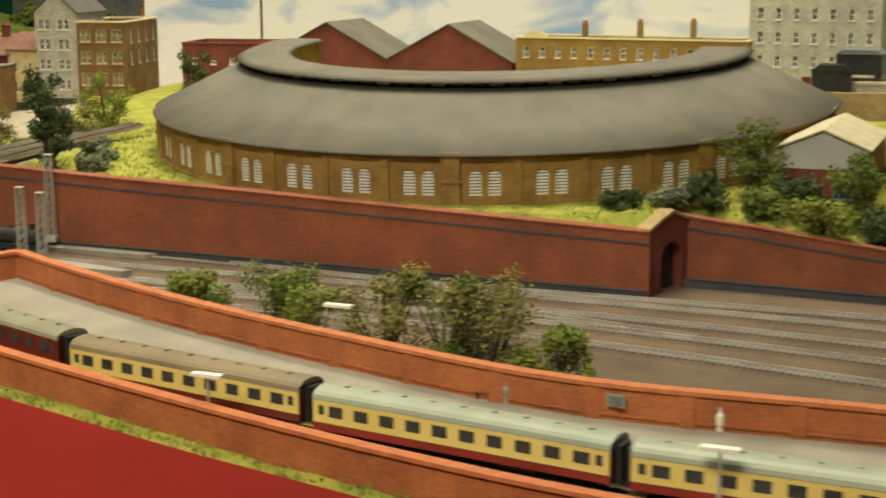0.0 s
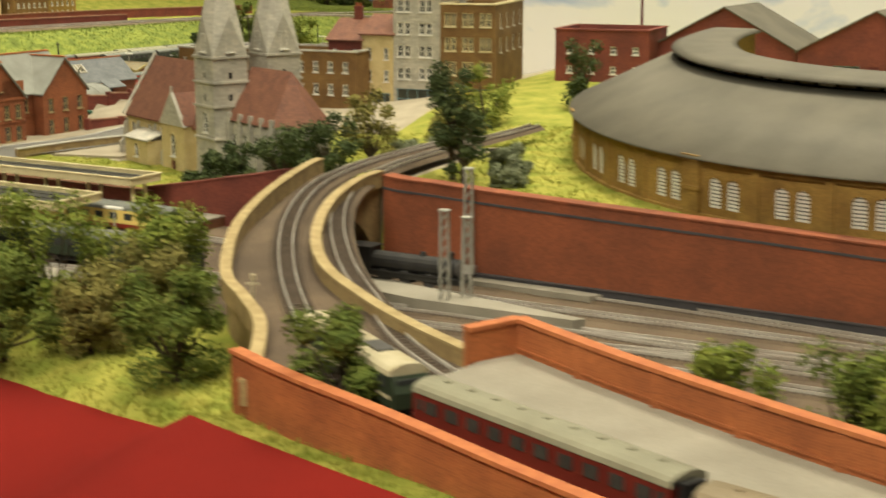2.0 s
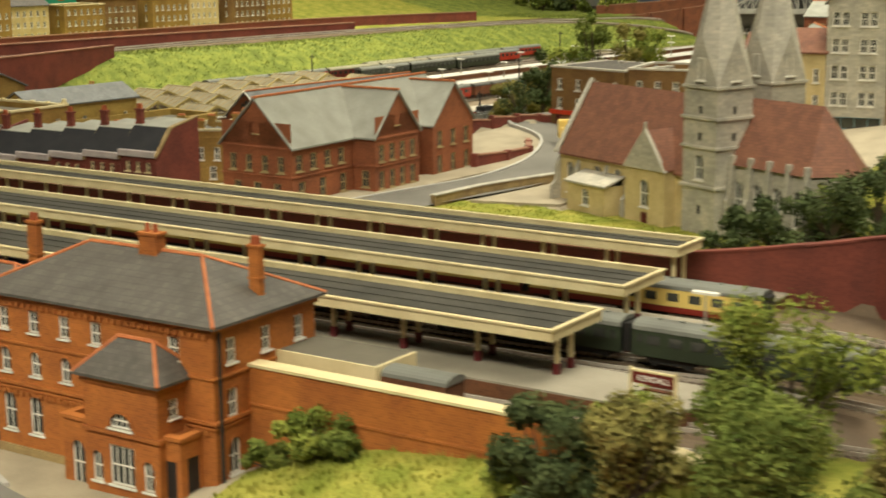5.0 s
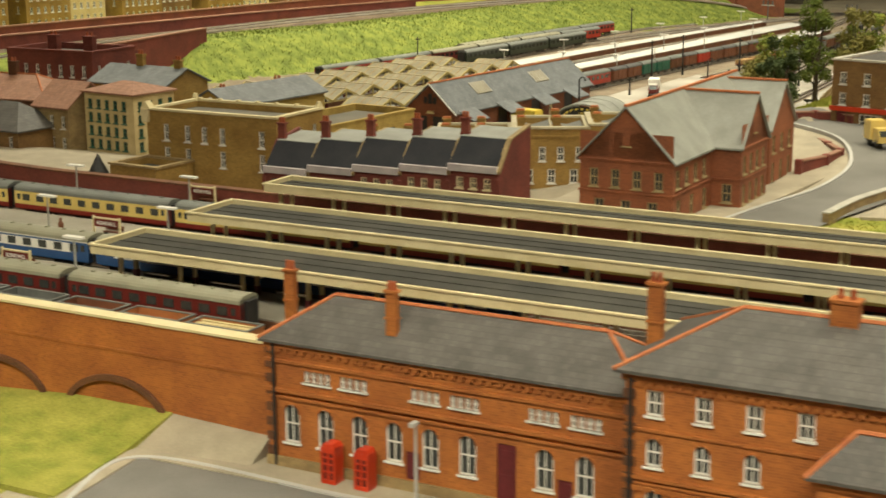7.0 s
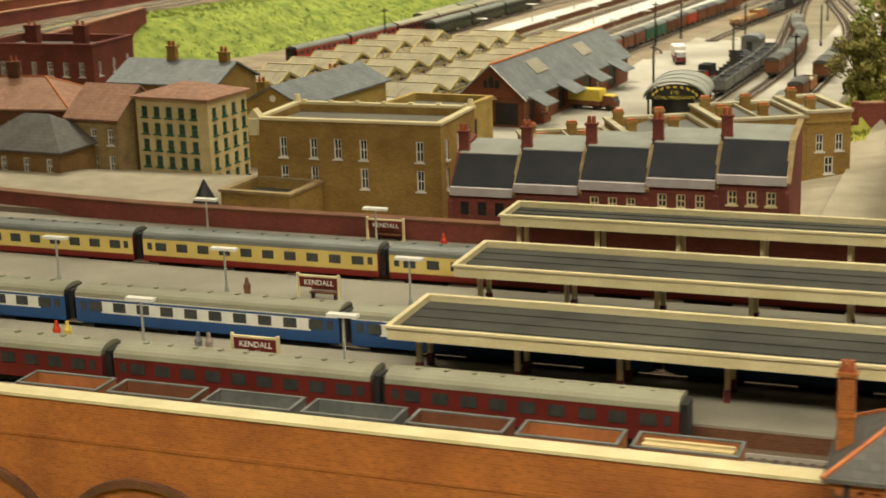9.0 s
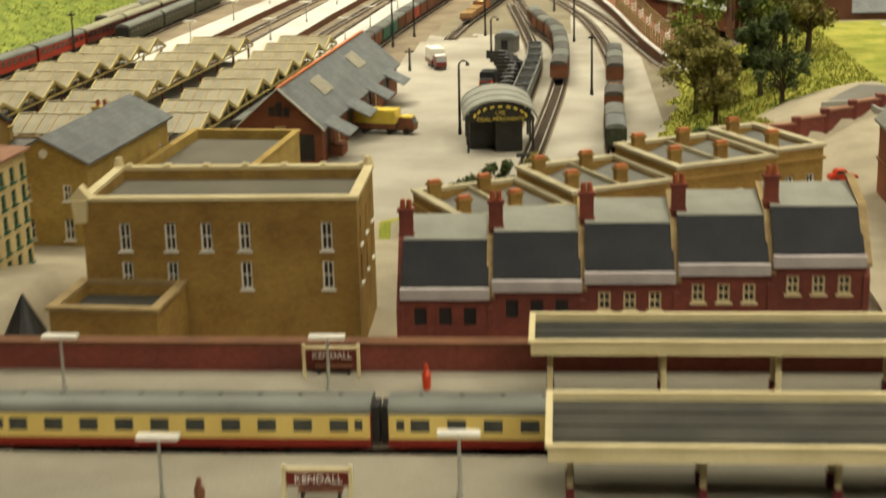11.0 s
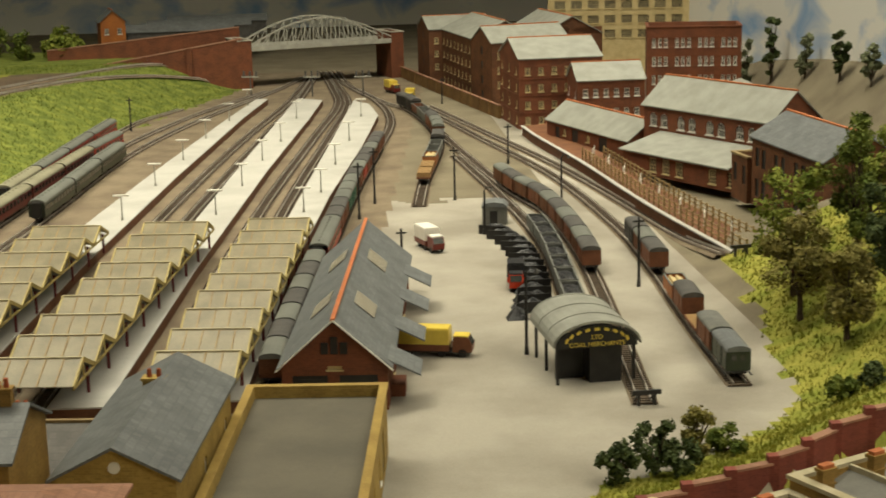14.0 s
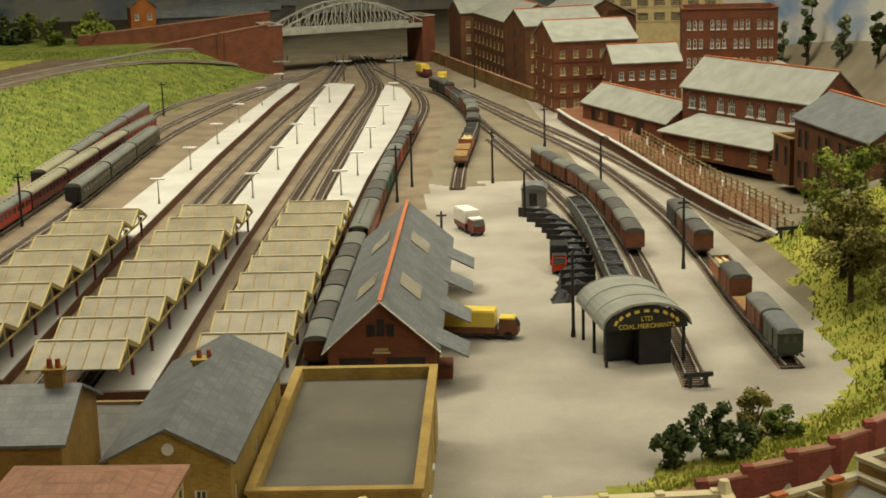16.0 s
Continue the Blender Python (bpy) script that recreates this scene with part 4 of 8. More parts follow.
def building(name, label, x, y, z, rz, w, d, h, wall, roof="gable_x", rise=2.5, cover="slate", holes=None, over=0.3, coping="cream", ridge="ridge", chimneys=(), bands=(), category="building", band_mat=None, group="", quoins=None):
    """A building with its front-left corner at x, y, z, its front along local x."""
    holes = holes or {}
    ob = thing(name, label, category, x, y, z + fall(x, y), rz, group=group)
    sh = Shape()
    gx, gy = (rise if roof == "gable_x" else 0), (rise if roof == "gable_y" else 0)
    facade(sh, ob, (0, 0), (w, 0), 0, h, holes.get("f", ()), gy)
    facade(sh, ob, (w, 0), (w, d), 0, h, holes.get("r", ()), gx)
    facade(sh, ob, (w, d), (0, d), 0, h, holes.get("b", ()), gy)
    facade(sh, ob, (0, d), (0, 0), 0, h, holes.get("l", ()), gx)
    part("wall", sh, wall, ob)
    o = over
    rs = Shape()
    if roof == "gable_x":
        k = rise * o / (d / 2)
        roof_slab(rs, (-o, -o, h - k), (w + o, -o, h - k), (w + o, d / 2, h + rise), (-o, d / 2, h + rise))
        roof_slab(rs, (w + o, d + o, h - k), (-o, d + o, h - k), (-o, d / 2, h + rise), (w + o, d / 2, h + rise))
        part("roof", rs, cover, ob)
        if ridge:
            part("ridge_tiles", Shape().box(-o, d / 2 - 0.14, h + rise + 0.1, w + o, d / 2 + 0.14, h + rise + 0.26), ridge, ob)
    elif roof == "gable_y":
        k = rise * o / (w / 2)
        roof_slab(rs, (-o, d + o, h - k), (-o, -o, h - k), (w / 2, -o, h + rise), (w / 2, d + o, h + rise))
        roof_slab(rs, (w + o, -o, h - k), (w + o, d + o, h - k), (w / 2, d + o, h + rise), (w / 2, -o, h + rise))
        part("roof", rs, cover, ob)
        if ridge:
            part("ridge_tiles", Shape().box(w / 2 - 0.14, -o, h + rise + 0.1, w / 2 + 0.14, d + o, h + rise + 0.26), ridge, ob)
    elif roof == "hip":
        m = min(w, d) / 2 + o
        c = [(-o, -o, h), (w + o, -o, h), (w + o, d + o, h), (-o, d + o, h)]
        r0, r1 = ((m - o, d / 2, h + rise), (w - m + o, d / 2, h + rise)) if w >= d else ((w / 2, m - o, h + rise), (w / 2, d - m + o, h + rise))
        if w >= d:
            rs.face(c[0], c[1], r1, r0).face(c[1], c[2], r1).face(c[2], c[3], r0, r1).face(c[3], c[0], r0)
        else:
            rs.face(c[0], c[1], r0).face(c[1], c[2], r1, r0).face(c[2], c[3], r1).face(c[3], c[0], r0, r1)
        rs.box(-o, -o, h - 0.16, w + o, d + o, h - 0.004)
        part("roof", rs, cover, ob)
        if ridge:
            rt = Shape().bar(r0, r1, 0.13)
            for q in ((c[0], r0), (c[1], r1 if w >= d else r0), (c[2], r1), (c[3], r0 if w >= d else r1)):
                rt.bar(q[0], q[1], 0.11)
            part("ridge_tiles", rt, ridge, ob, "orange ridge tiles")
    else:
        part("roof", Shape().box(0.3, 0.3, h - 0.75, w - 0.3, d - 0.3, h - 0.55), cover, ob)
        for b4 in ((0.002, 0.31, w - 0.002, 0.42), (0.002, d - 0.42, w - 0.002, d - 0.31), (0.31, 0.42, 0.42, d - 0.42), (w - 0.42, 0.42, w - 0.31, d - 0.42)):
            part("parapet", Shape().box(b4[0], b4[1], h - 0.8, b4[2], b4[3], h - 0.002), wall, ob)
        cp = Shape()
        for b4 in ((-0.12, -0.12, w + 0.12, 0.4), (-0.12, d - 0.4, w + 0.12, d + 0.12), (-0.12, 0.4, 0.4, d - 0.4), (w - 0.4, 0.4, w + 0.12, d - 0.4)):
            cp.box(b4[0], b4[1], h, b4[2], b4[3], h + 0.2)
        if coping:
            part("coping", cp, coping, ob)
    for zb, tb, pb in bands:
        bb = Shape()
        for b4 in ((-pb, -pb, w + pb, 0.0), (-pb, d, w + pb, d + pb), (-pb, 0, 0, d), (w, 0, w + pb, d)):
            bb.box(b4[0], b4[1], zb, b4[2], b4[3], zb + tb)
        part("string_course", bb, band_mat or wall, ob)
    for cx, cy, cz, ch, cs in chimneys:
        chimney(ob, cx, cy, cz, ch, cs, wall)
    return ob


def chimney(ob, cx, cy, cz, ch, cs, mat_name, pots=2):
    c = Shape().box(cx - cs, cy - cs * 0.6, cz, cx + cs, cy + cs * 0.6, cz + ch)
    c.box(cx - cs - 0.08, cy - cs * 0.6 - 0.08, cz + ch, cx + cs + 0.08, cy + cs * 0.6 + 0.08, cz + ch + 0.15)
    c.box(cx - cs - 0.06, cy - cs * 0.6 - 0.06, cz + ch * 0.45, cx + cs + 0.06, cy + cs * 0.6 + 0.06, cz + ch * 0.45 + 0.1)
    st = part("chimney", c, mat_name, ob)
    for i in range(pots):
        px = cx + (i - (pots - 1) / 2) * cs * 0.9
        part("chimney_pot", Shape().cyl(px, cy, cz + ch + 0.15, cz + ch + 0.6, 0.15, 0.12), "terracotta", st)


# ---- station building ----
st = building("station_wing", "long orange brick station wing with slate roof and arched windows", 96, 128.2, 0, 0.6, 20.9, 5.4, 7.2, "brick_orange", "hip", 2.0, "slate",
    {"f": [(1.0 + 2.08 * i, 1.6, 0.95, 2.1, "arch") for i in range(3)] + [(7.2, 1.6, 0.95, 2.1, "arch"), (9.3, 1.6, 0.95, 2.1, "arch"), (11.4, 1.6, 0.95, 2.1, "arch"), (13.5, 0.7, 1.05, 2.9, "door"), (15.6, 1.6, 0.95, 2.1, "arch"), (17.7, 1.6, 0.95, 2.1, "arch"), (8.35, 0.8, 0.8, 1.5, "door"), (16.75, 0.8, 0.8, 1.5, "door")]
     + [(u + k * 0.42, 5.05, 0.34, 0.62, "sash") for u in (2.3, 4.5, 8.7, 10.9, 15.2, 17.4) for k in range(4)],
     "l": row(2, 1.0, 4.4, 1.6, 0.95, 2.1, "arch")},
    over=0.35, bands=((4.0, 0.14, 0.12), (4.35, 0.2, 0.2), (5.95, 0.16, 0.12), (6.75, 0.3, 0.16)), category="station", chimneys=((0.2, 2.1, 7.4, 2.9, 0.3), (7.1, 1.0, 7.7, 2.5, 0.3)))
part("plinth", Shape().box(-0.12, -0.14, -0.2, 21.0, 0.0, 0.75), "viaduct", st, "weathered stone plinth")
for k in range(3):
    part("step", Shape().cyl(14.0, 0.0, 0.02, 0.62 - 0.2 * k, 1.2 + 0.3 * k, n=20), "pavement", st, "round stone doorstep")
part("drainpipe", Shape().bar((0.5, -0.2, 0.3), (0.5, -0.2, 7.0), 0.09), "black", st)
mb = building("station_house", "tall orange brick station house with hipped slate roof and tall chimneys", 117, 126.4, -0.3, 0.8, 16.2, 8.2, 9.4, "brick_orange", "hip", 2.3, "slate",
    {"f": row(4, 1.0, 8.6, 7.3, 0.75, 1.2) + row(1, 12.6, 14.6, 7.3, 0.75, 1.2) + row(3, 1.0, 6.3, 4.9, 0.75, 1.35, "arch") + [(1.0, 1.6, 0.95, 2.2, "arch"), (3.0, 1.6, 0.95, 2.2, "arch")],
     "r": row(3, 1.0, 7.2, 7.2, 0.75, 1.3) + row(3, 1.0, 7.2, 4.4, 0.75, 1.5) + row(3, 1.0, 7.2, 1.4, 0.85, 1.9, "arch")},
    over=0.45, bands=((4.25, 0.16, 0.14), (4.0, 0.12, 0.08), (6.55, 0.14, 0.1), (8.9, 0.35, 0.16)), category="station", chimneys=((-0.1, 3.9, 9.0, 3.3, 0.36), (8.7, 4.0, 10.4, 2.1, 0.62), (15.3, 4.6, 9.4, 3.0, 0.34)))
part("plinth", Shape().box(-0.12, -0.14, -0.2, 16.3, 0.0, 0.75), "viaduct", mb, "weathered stone plinth")
part("drainpipe", Shape().bar((0.3, -0.2, 0.3), (0.3, -0.2, 9.0), 0.1), "black", mb)
part("drainpipe", Shape().bar((16.35, 0.3, 0.3), (16.35, 0.3, 9.0), 0.1), "black", mb)
for host, span, zc, n in ((st, 20.7, 6.52, 40), (mb, 16.0, 8.66, 34), (mb, 16.0, 3.72, 34)):
    corbel = Shape().box(0, -0.16, 0, 0.25, 0.0, 0.22).mesh("corbel", "brick_orange")
    for k in range(n):
        part("corbel", corbel, None, host, at=at_cm(0.1 + span * k / n, 0, zc))
for host, h0 in ((st, 7.0), (mb, 9.0)):
    for k in range(int(h0 / 0.8)):
        part("quoin", Shape().box(-0.08, -0.1, 0.8 + 0.8 * k, 0.5, 0.0, 1.25 + 0.8 * k), "brick_dark", host)
pt = building("entrance_tower", "square orange brick entrance tower with pyramid slate roof", 126.3, 124.5, -0.3, 0.8, 5.0, 2.6, 6.6, "brick_orange", "hip", 1.7, "slate", {"f": [(1.7, 3.9, 1.5, 0.8, "arch"), (1.6, 0.9, 1.7, 2.1, "sash"), (0.4, 0.9, 0.7, 1.6, "arch"), (3.9, 0.9, 0.7, 1.6, "arch")], "r": [(0.8, 4.6, 0.7, 1.0, "sash")]}, over=0.4, bands=((3.55, 0.2, 0.15), (6.1, 0.3, 0.14)), category="station")
lp = building("entrance_porch", "low orange brick porch with flat lead roof", 124.2, 124.9, -0.3, 0.8, 8.1, 1.9, 3.7, "brick_orange", "flat", 0, "felt", {"f": [(0.6, 0.2, 0.9, 2.4, "arch"), (7.0, 0.1, 0.8, 2.5, "dark")], "r": [(0.5, 0.1, 0.9, 2.6, "dark")]}, category="station", coping="brick_orange")


# ---- platform canopies ----
def canopy(x0, x1, y0, y1, z, label):
    ob = thing("platform_canopy", label, "canopy", x0, y0, 4.8, group="station canopies")
    L, W, h = x1 - x0, y1 - y0, z - 4.8
    part("roof_deck", Shape().box(0.12, 0.12, h - 0.42, L - 0.12, W - 0.12, h - 0.3), "felt_dark", ob, "dark felt roof deck")
    dk = Shape()
    for k in range(1, 4):
        dk.box(0.2, W * k / 4 - 0.04, h - 0.3, L - 0.2, W * k / 4 + 0.04, h - 0.24)
    part("roof_seam", dk, "felt_dark", ob)
    for b4 in ((0, 0, L, 0.12), (0, W - 0.12, L, W), (0, 0.12, 0.12, W - 0.12), (L - 0.12, 0.12, L, W - 0.12)):
        part("valance", Shape().box(b4[0], b4[1], h - 0.62, b4[2], b4[3], h - 0.06), "cream", ob)
    for b4 in ((-0.1, -0.1, L + 0.1, 0.16), (-0.1, W - 0.16, L + 0.1, W + 0.1), (-0.1, 0.16, 0.16, W - 0.16), (L - 0.16, 0.16, L + 0.1, W - 0.16)):
        part("gutter", Shape().box(b4[0], b4[1], h - 0.06, b4[2], b4[3], h + 0.06), "cream", ob)
    n = int(L / 4.9)
    post = Shape().box(-0.12, -0.12, 0.55, 0.12, 0.12, h - 0.42).mesh("post", "cream")
    foot = Shape().box(-0.16, -0.16, 0, 0.16, 0.16, 0.6).mesh("post_base", "door_maroon")
    for i in range(n + 1):
        for v in (W / 2 - 0.75, W / 2 + 0.75):
            p = part("post", post, None, ob, at=at_cm(0.8 + (L - 1.6) * i / n, v, 0))
            part("post_base", foot, None, p)
        part("beam", Shape().box(0.7 + (L - 1.6) * i / n, 0.1, h - 0.6, 0.9 + (L - 1.6) * i / n, W - 0.1, h - 0.44), "cream", ob)
    return ob


canopy(74.3, 145.2, 139.1, 144.6, 7.72, "long flat platform canopy with cream valance and dark felt roof")
canopy(73.8, 143.9, 149.8, 155.1, 7.8, "long flat island platform canopy with cream valance")
canopy(73.0, 142.4, 160.3, 164.0, 8.05, "long narrow flat platform canopy with cream valance")
sc = thing("small_canopy", "short cream platform shelter behind the station house", "canopy", 126, 131.6, 4.2)
part("roof_deck", Shape().box(0, 0, 2.3, 13.5, 3.4, 2.5), "felt", sc)
for b4 in ((0, -0.1, 13.5, 0.02), (13.4, 0.02, 13.55, 3.4)):
    part("valance", Shape().box(b4[0], b4[1], 1.8, b4[2], b4[3], 2.55), "cream", sc)
part("post", Shape().box(11.8, 1.2, 0, 12.1, 1.5, 2.3), "cream", sc)

# ---- engine shed (round) ----
RC, RW = (201.0, 201.0), 34.4
rh = thing("roundhouse", "curved yellow brick engine shed with grey felt roof", "engine shed", RC[0], RC[1], 7.4 + 0.05 * RW)
rh.matrix_basis = at_cm(RC[0], RC[1], 7.4 + 0.05 * RW, rx=2.86)
wall_s = Shape()
BAY = 9.3
for k in range(-4, 17):
    a0 = math.radians(-113.8 + BAY * k - BAY * 4)
    a1 = a0 + math.radians(BAY)
    p0, p1 = (RW * math.cos(a0), RW * math.sin(a0)), (RW * math.cos(a1), RW * math.sin(a1))
    ln_ = 2 * RW * math.sin(math.radians(BAY / 2))
    facade(wall_s, rh, p0, p1, 0, 4.7, [(ln_ * 0.5 - 1.32, 1.05, 1.05, 2.2, "louvre"), (ln_ * 0.5 + 0.27, 1.05, 1.05, 2.2, "louvre")])
    big = k % 4 == 0
    bw = 0.75 if big else 0.3
    pil = Shape().box(-bw, -0.32 if big else -0.14, 0, bw, 0.3, 4.6 if big else 4.35)
    if big:
        pil.box(-bw - 0.12, -0.45, 2.2, bw + 0.12, 0.2, 2.5).box(-bw - 0.12, -0.45, 4.3, bw + 0.12, 0.2, 4.75)
    part("pilaster", pil, "brick_round", rh, at=at_cm(p0[0], p0[1], 0, math.degrees(a0) + 90))
part("wall", wall_s, "brick_round", rh)
for zb, tb, pb in ((0, 0.55, 0.2), (4.05, 0.3, 0.16)):
    ringv = []
    for i in range(121):
        a = math.radians(-187 + 195 * i / 120)
        ca, sa = math.cos(a), math.sin(a)
        ringv.append([((RW - 0.1) * ca, (RW - 0.1) * sa, zb), ((RW + pb) * ca, (RW + pb) * sa, zb), ((RW + pb) * ca, (RW + pb) * sa, zb + tb), ((RW - 0.1) * ca, (RW - 0.1) * sa, zb + tb)])
    part("plinth" if zb == 0 else "string_course", Shape().grid(ringv), "brick_round", rh)


def ring_of(profile, n=110, a0=-187, a1=8):
    """A profile swept round the shed's centre; the shed is open to the back."""
    turn = [math.radians(a0 + (a1 - a0) * i / n) for i in range(n + 1)]
    sh = Shape().grid([[(r * math.cos(a), r * math.sin(a), z) for r, z in profile] for a in turn])
    for a in (turn[0], turn[-1]):
        sh.face(*[(r * math.cos(a), r * math.sin(a), z) for r, z in profile])
    return sh


part("roof", ring_of([(RW + 0.55, 4.45), (RW + 0.55, 4.62), (RW - 4, 6.7), (25.6, 8.9), (25.6, 8.7)]), "felt", rh, "smooth grey felt roof", True)
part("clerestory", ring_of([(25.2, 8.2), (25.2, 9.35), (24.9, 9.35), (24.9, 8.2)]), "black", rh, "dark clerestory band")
lip = ring_of([(26.2, 9.3), (26.3, 9.42), (25.4, 9.75), (21.4, 9.8), (20.7, 9.55), (20.9, 9.42), (26.2, 9.3)])
part("roof_ring", lip, "felt", rh, "grey raised ring roof", True)
part("inner_wall", ring_of([(21.4, 9.45), (21.4, 0.0), (21.8, 0.0), (21.8, 9.45)]), "brick_round", rh)
for i in range(46):
    a = math.radians(-175 + 175 * i / 45)
    part("skylight", Shape().box(-0.6, -0.03, 0, 0.6, 0.04, 0.32), "glazing" if i % 3 else "white", rh, at=at_cm(25.27 * math.cos(a), 25.27 * math.sin(a), 8.95, math.degrees(a) + 90))

# ---- flats, terraces, school ----
fl_ = building("flat_block", "tan brick flat roofed block with cream parapet and white windows", 49.4, 175.1, 4.2, 0.3, 14.4, 7.4, 6.3, "brick_yellow", "flat", 0, "felt",
    {"f": [(u, 3.6, 0.6, 1.5, "sash") for u in (1.9, 4.3, 6.2, 8.2, 12.5)] + [(u, 1.5, 0.6, 1.5, "sash") for u in (1.9, 4.3, 8.2, 12.5)], "r": row(3, 1.0, 6.4, 3.6, 0.6, 1.5) + row(3, 1.0, 6.4, 1.5, 0.6, 1.5)}, category="building")
for i in range(7):
    part("parapet_block", Shape().box(0.5 + 2.2 * i, 7.05, 6.5, 0.85 + 2.2 * i, 7.45, 6.62), "cream", fl_)
for cx in (0.1, 14.2):
    part("parapet_finial", Shape().cyl(cx, 7.2, 6.5, 7.0, 0.32, 0.2), "cream", fl_)
part("parapet_finial", Shape().prism([(-0.6, 6.4), (0.6, 6.4), (0, 7.1)], -0.2, 0.6).prism([(-0.3, 5.2), (0.3, 5.2), (0.4, 6.4), (-0.4, 6.4)], -0.4, 0.2), "cream", fl_)
yd = building("yard_annex", "low dark roofed annex with pale coping", 48.8, 170.4, 4.4, -4, 5.6, 4.8, 1.7, "brick_yellow", "flat", 0, "felt_dark", {}, coping="viaduct")
part("lower_wall", Shape().box(0, 0, -2.4, 14.4, 7.4, 0), "brick_yellow", fl_)
cn = thing("tent_roof", "small black conical roof turret", "turret", 47.6, 170.2, 4.4)
part("turret_wall", Shape().cyl(0, 0, -2.4, 0.6, 0.9, n=14), "brick_yellow", cn)
part("cone", Shape().cyl(0, 0, 0.6, 2.6, 1.05, 0.05, n=16), "black", cn)
part("lower_wall", Shape().box(0, 0, -2.4, 5.6, 4.8, 0), "brick_yellow", yd)

for i in range(5):
    z0 = 3.9 + 0.4 * i
    t1 = thing("terrace_house", "red brick terrace house with dark glazed roof and pale gutter", "house", 66.5 + 4.42 * i, 169.4 + 0.0 * i, z0, 0.3, group="terrace houses")
    sh = Shape()
    facade(sh, t1, (0, 0), (4.4, 0), 0, 3.3, row(3, 0.7, 3.7, 1.75, 0.6, 0.9, "dark" if i < 2 else "cream"))
    facade(sh, t1, (4.4, 0), (4.4, 5.4), 0, 3.3)
    facade(sh, t1, (4.4, 5.4), (0, 5.4), 0, 5.9)
    facade(sh, t1, (0, 5.4), (0, 0), 0, 3.3)
    part("wall", sh, "brick_red", t1)
    part("lower_wall", Shape().box(0, 0, -3.4, 4.4, 5.4, 0), "brick_red", t1)
    part("gutter", Shape().box(0.05, -0.25, 3.1, 4.35, 0.12, 3.65), "mauve", t1, "pale painted gutter")
    part("roof_glazing", roof_slab(Shape(), (0.1, 0.1, 3.55), (4.3, 0.1, 3.55), (4.3, 1.9, 5.35), (0.1, 1.9, 5.35)), "glazed_black", t1, "black glazed roof slope")
    part("roof", roof_slab(Shape(), (0.1, 1.9, 5.4), (4.3, 1.9, 5.4), (4.3, 5.5, 5.75), (0.1, 5.5, 5.75)), "slate_pale", t1, "pale grey upper roof")
    gw = Shape().prism([(-0.1, 2.6), (2.0, 5.5), (5.4, 6.2), (5.4, 0), (-0.1, 0)], 4.25, 4.55, "x")
    part("party_wall", gw, "brick_red", t1)
    if i == 0:
        part("party_wall", Shape().prism([(-0.1, 2.6), (2.0, 5.5), (5.4, 6.2), (5.4, 0), (-0.1, 0)], -0.15, 0.15, "x"), "brick_red", t1)
    part("coping", Shape().prism([(-0.2, 3.3), (1.9, 5.62), (5.5, 6.32), (5.5, 6.2), (2.0, 5.5), (-0.1, 3.1)], 4.2, 4.6, "x"), "viaduct", t1)
    chimney(t1, 0.2, 2.6, 4.6, 2.2, 0.34, "brick_red", 2)

for i, (zt, n) in enumerate(((8.0, 2), (8.7, 2), (9.4, 2), (9.7, 1))):
    tw = 3.4 * n
    c27, s27 = math.cos(math.radians(27)), math.sin(math.radians(27))
    tx, ty = 68.9 + 6.8 * i * c27, 180.9 + 6.8 * i * s27
    zb = 2.6 + 0.6 * i
    hh = zt - zb - 0.2
    t2 = building("shop_terrace", "yellow brick terrace with cream parapets, valley roofs and red chimney pots", tx, ty, zb, 27, tw - 0.02, 7.4, hh, "brick_yellow", "flat", 0, "slate_grey", {"f": row(2 * n, 0.7, tw - 0.6, hh - 2.9, 0.6, 1.3) + row(2 * n - 1, 1.1, tw - 1, 0.5, 0.7, 1.3), "l": row(3, 1.0, 6.4, hh - 2.9, 0.6, 1.3) if i == 0 else []}, coping="coping_pale", bands=((hh - 0.75, 0.16, 0.12),), group="shop terraces")
    for k in range(n):
        u0, u1 = 3.4 * k + (0.3 if k == 0 else 0.08), 3.4 * (k + 1) - (0.32 if k == n - 1 else 0.08)
        um = (u0 + u1) / 2
        for a4, b4 in ((u0, um), (um, u1)):
            zs = (hh - 0.15, hh - 0.6) if a4 == u0 else (hh - 0.6, hh - 0.15)
            part("roof_slope", Shape().prism([(a4, zs[0] - 0.2), (b4, zs[1] - 0.2), (b4, zs[1]), (a4, zs[0])], 0.32, 7.08), "slate_grey", t2)
        if k:
            part("party_wall", Shape().box(3.4 * k - 0.08, 0.42, hh - 0.9, 3.4 * k + 0.08, 6.98, hh + 0.12), "coping_pale", t2)
        for v in (1.6, 5.9):
            chimney(t2, u0 + 0.45, v, hh - 0.5, 1.2, 0.36, "brick_yellow", 0)
            part("chimney_cap", Shape().box(u0 + 0.1, v - 0.2, hh + 0.85, u0 + 0.8, v + 0.2, hh + 1.02), "ridge", t2)

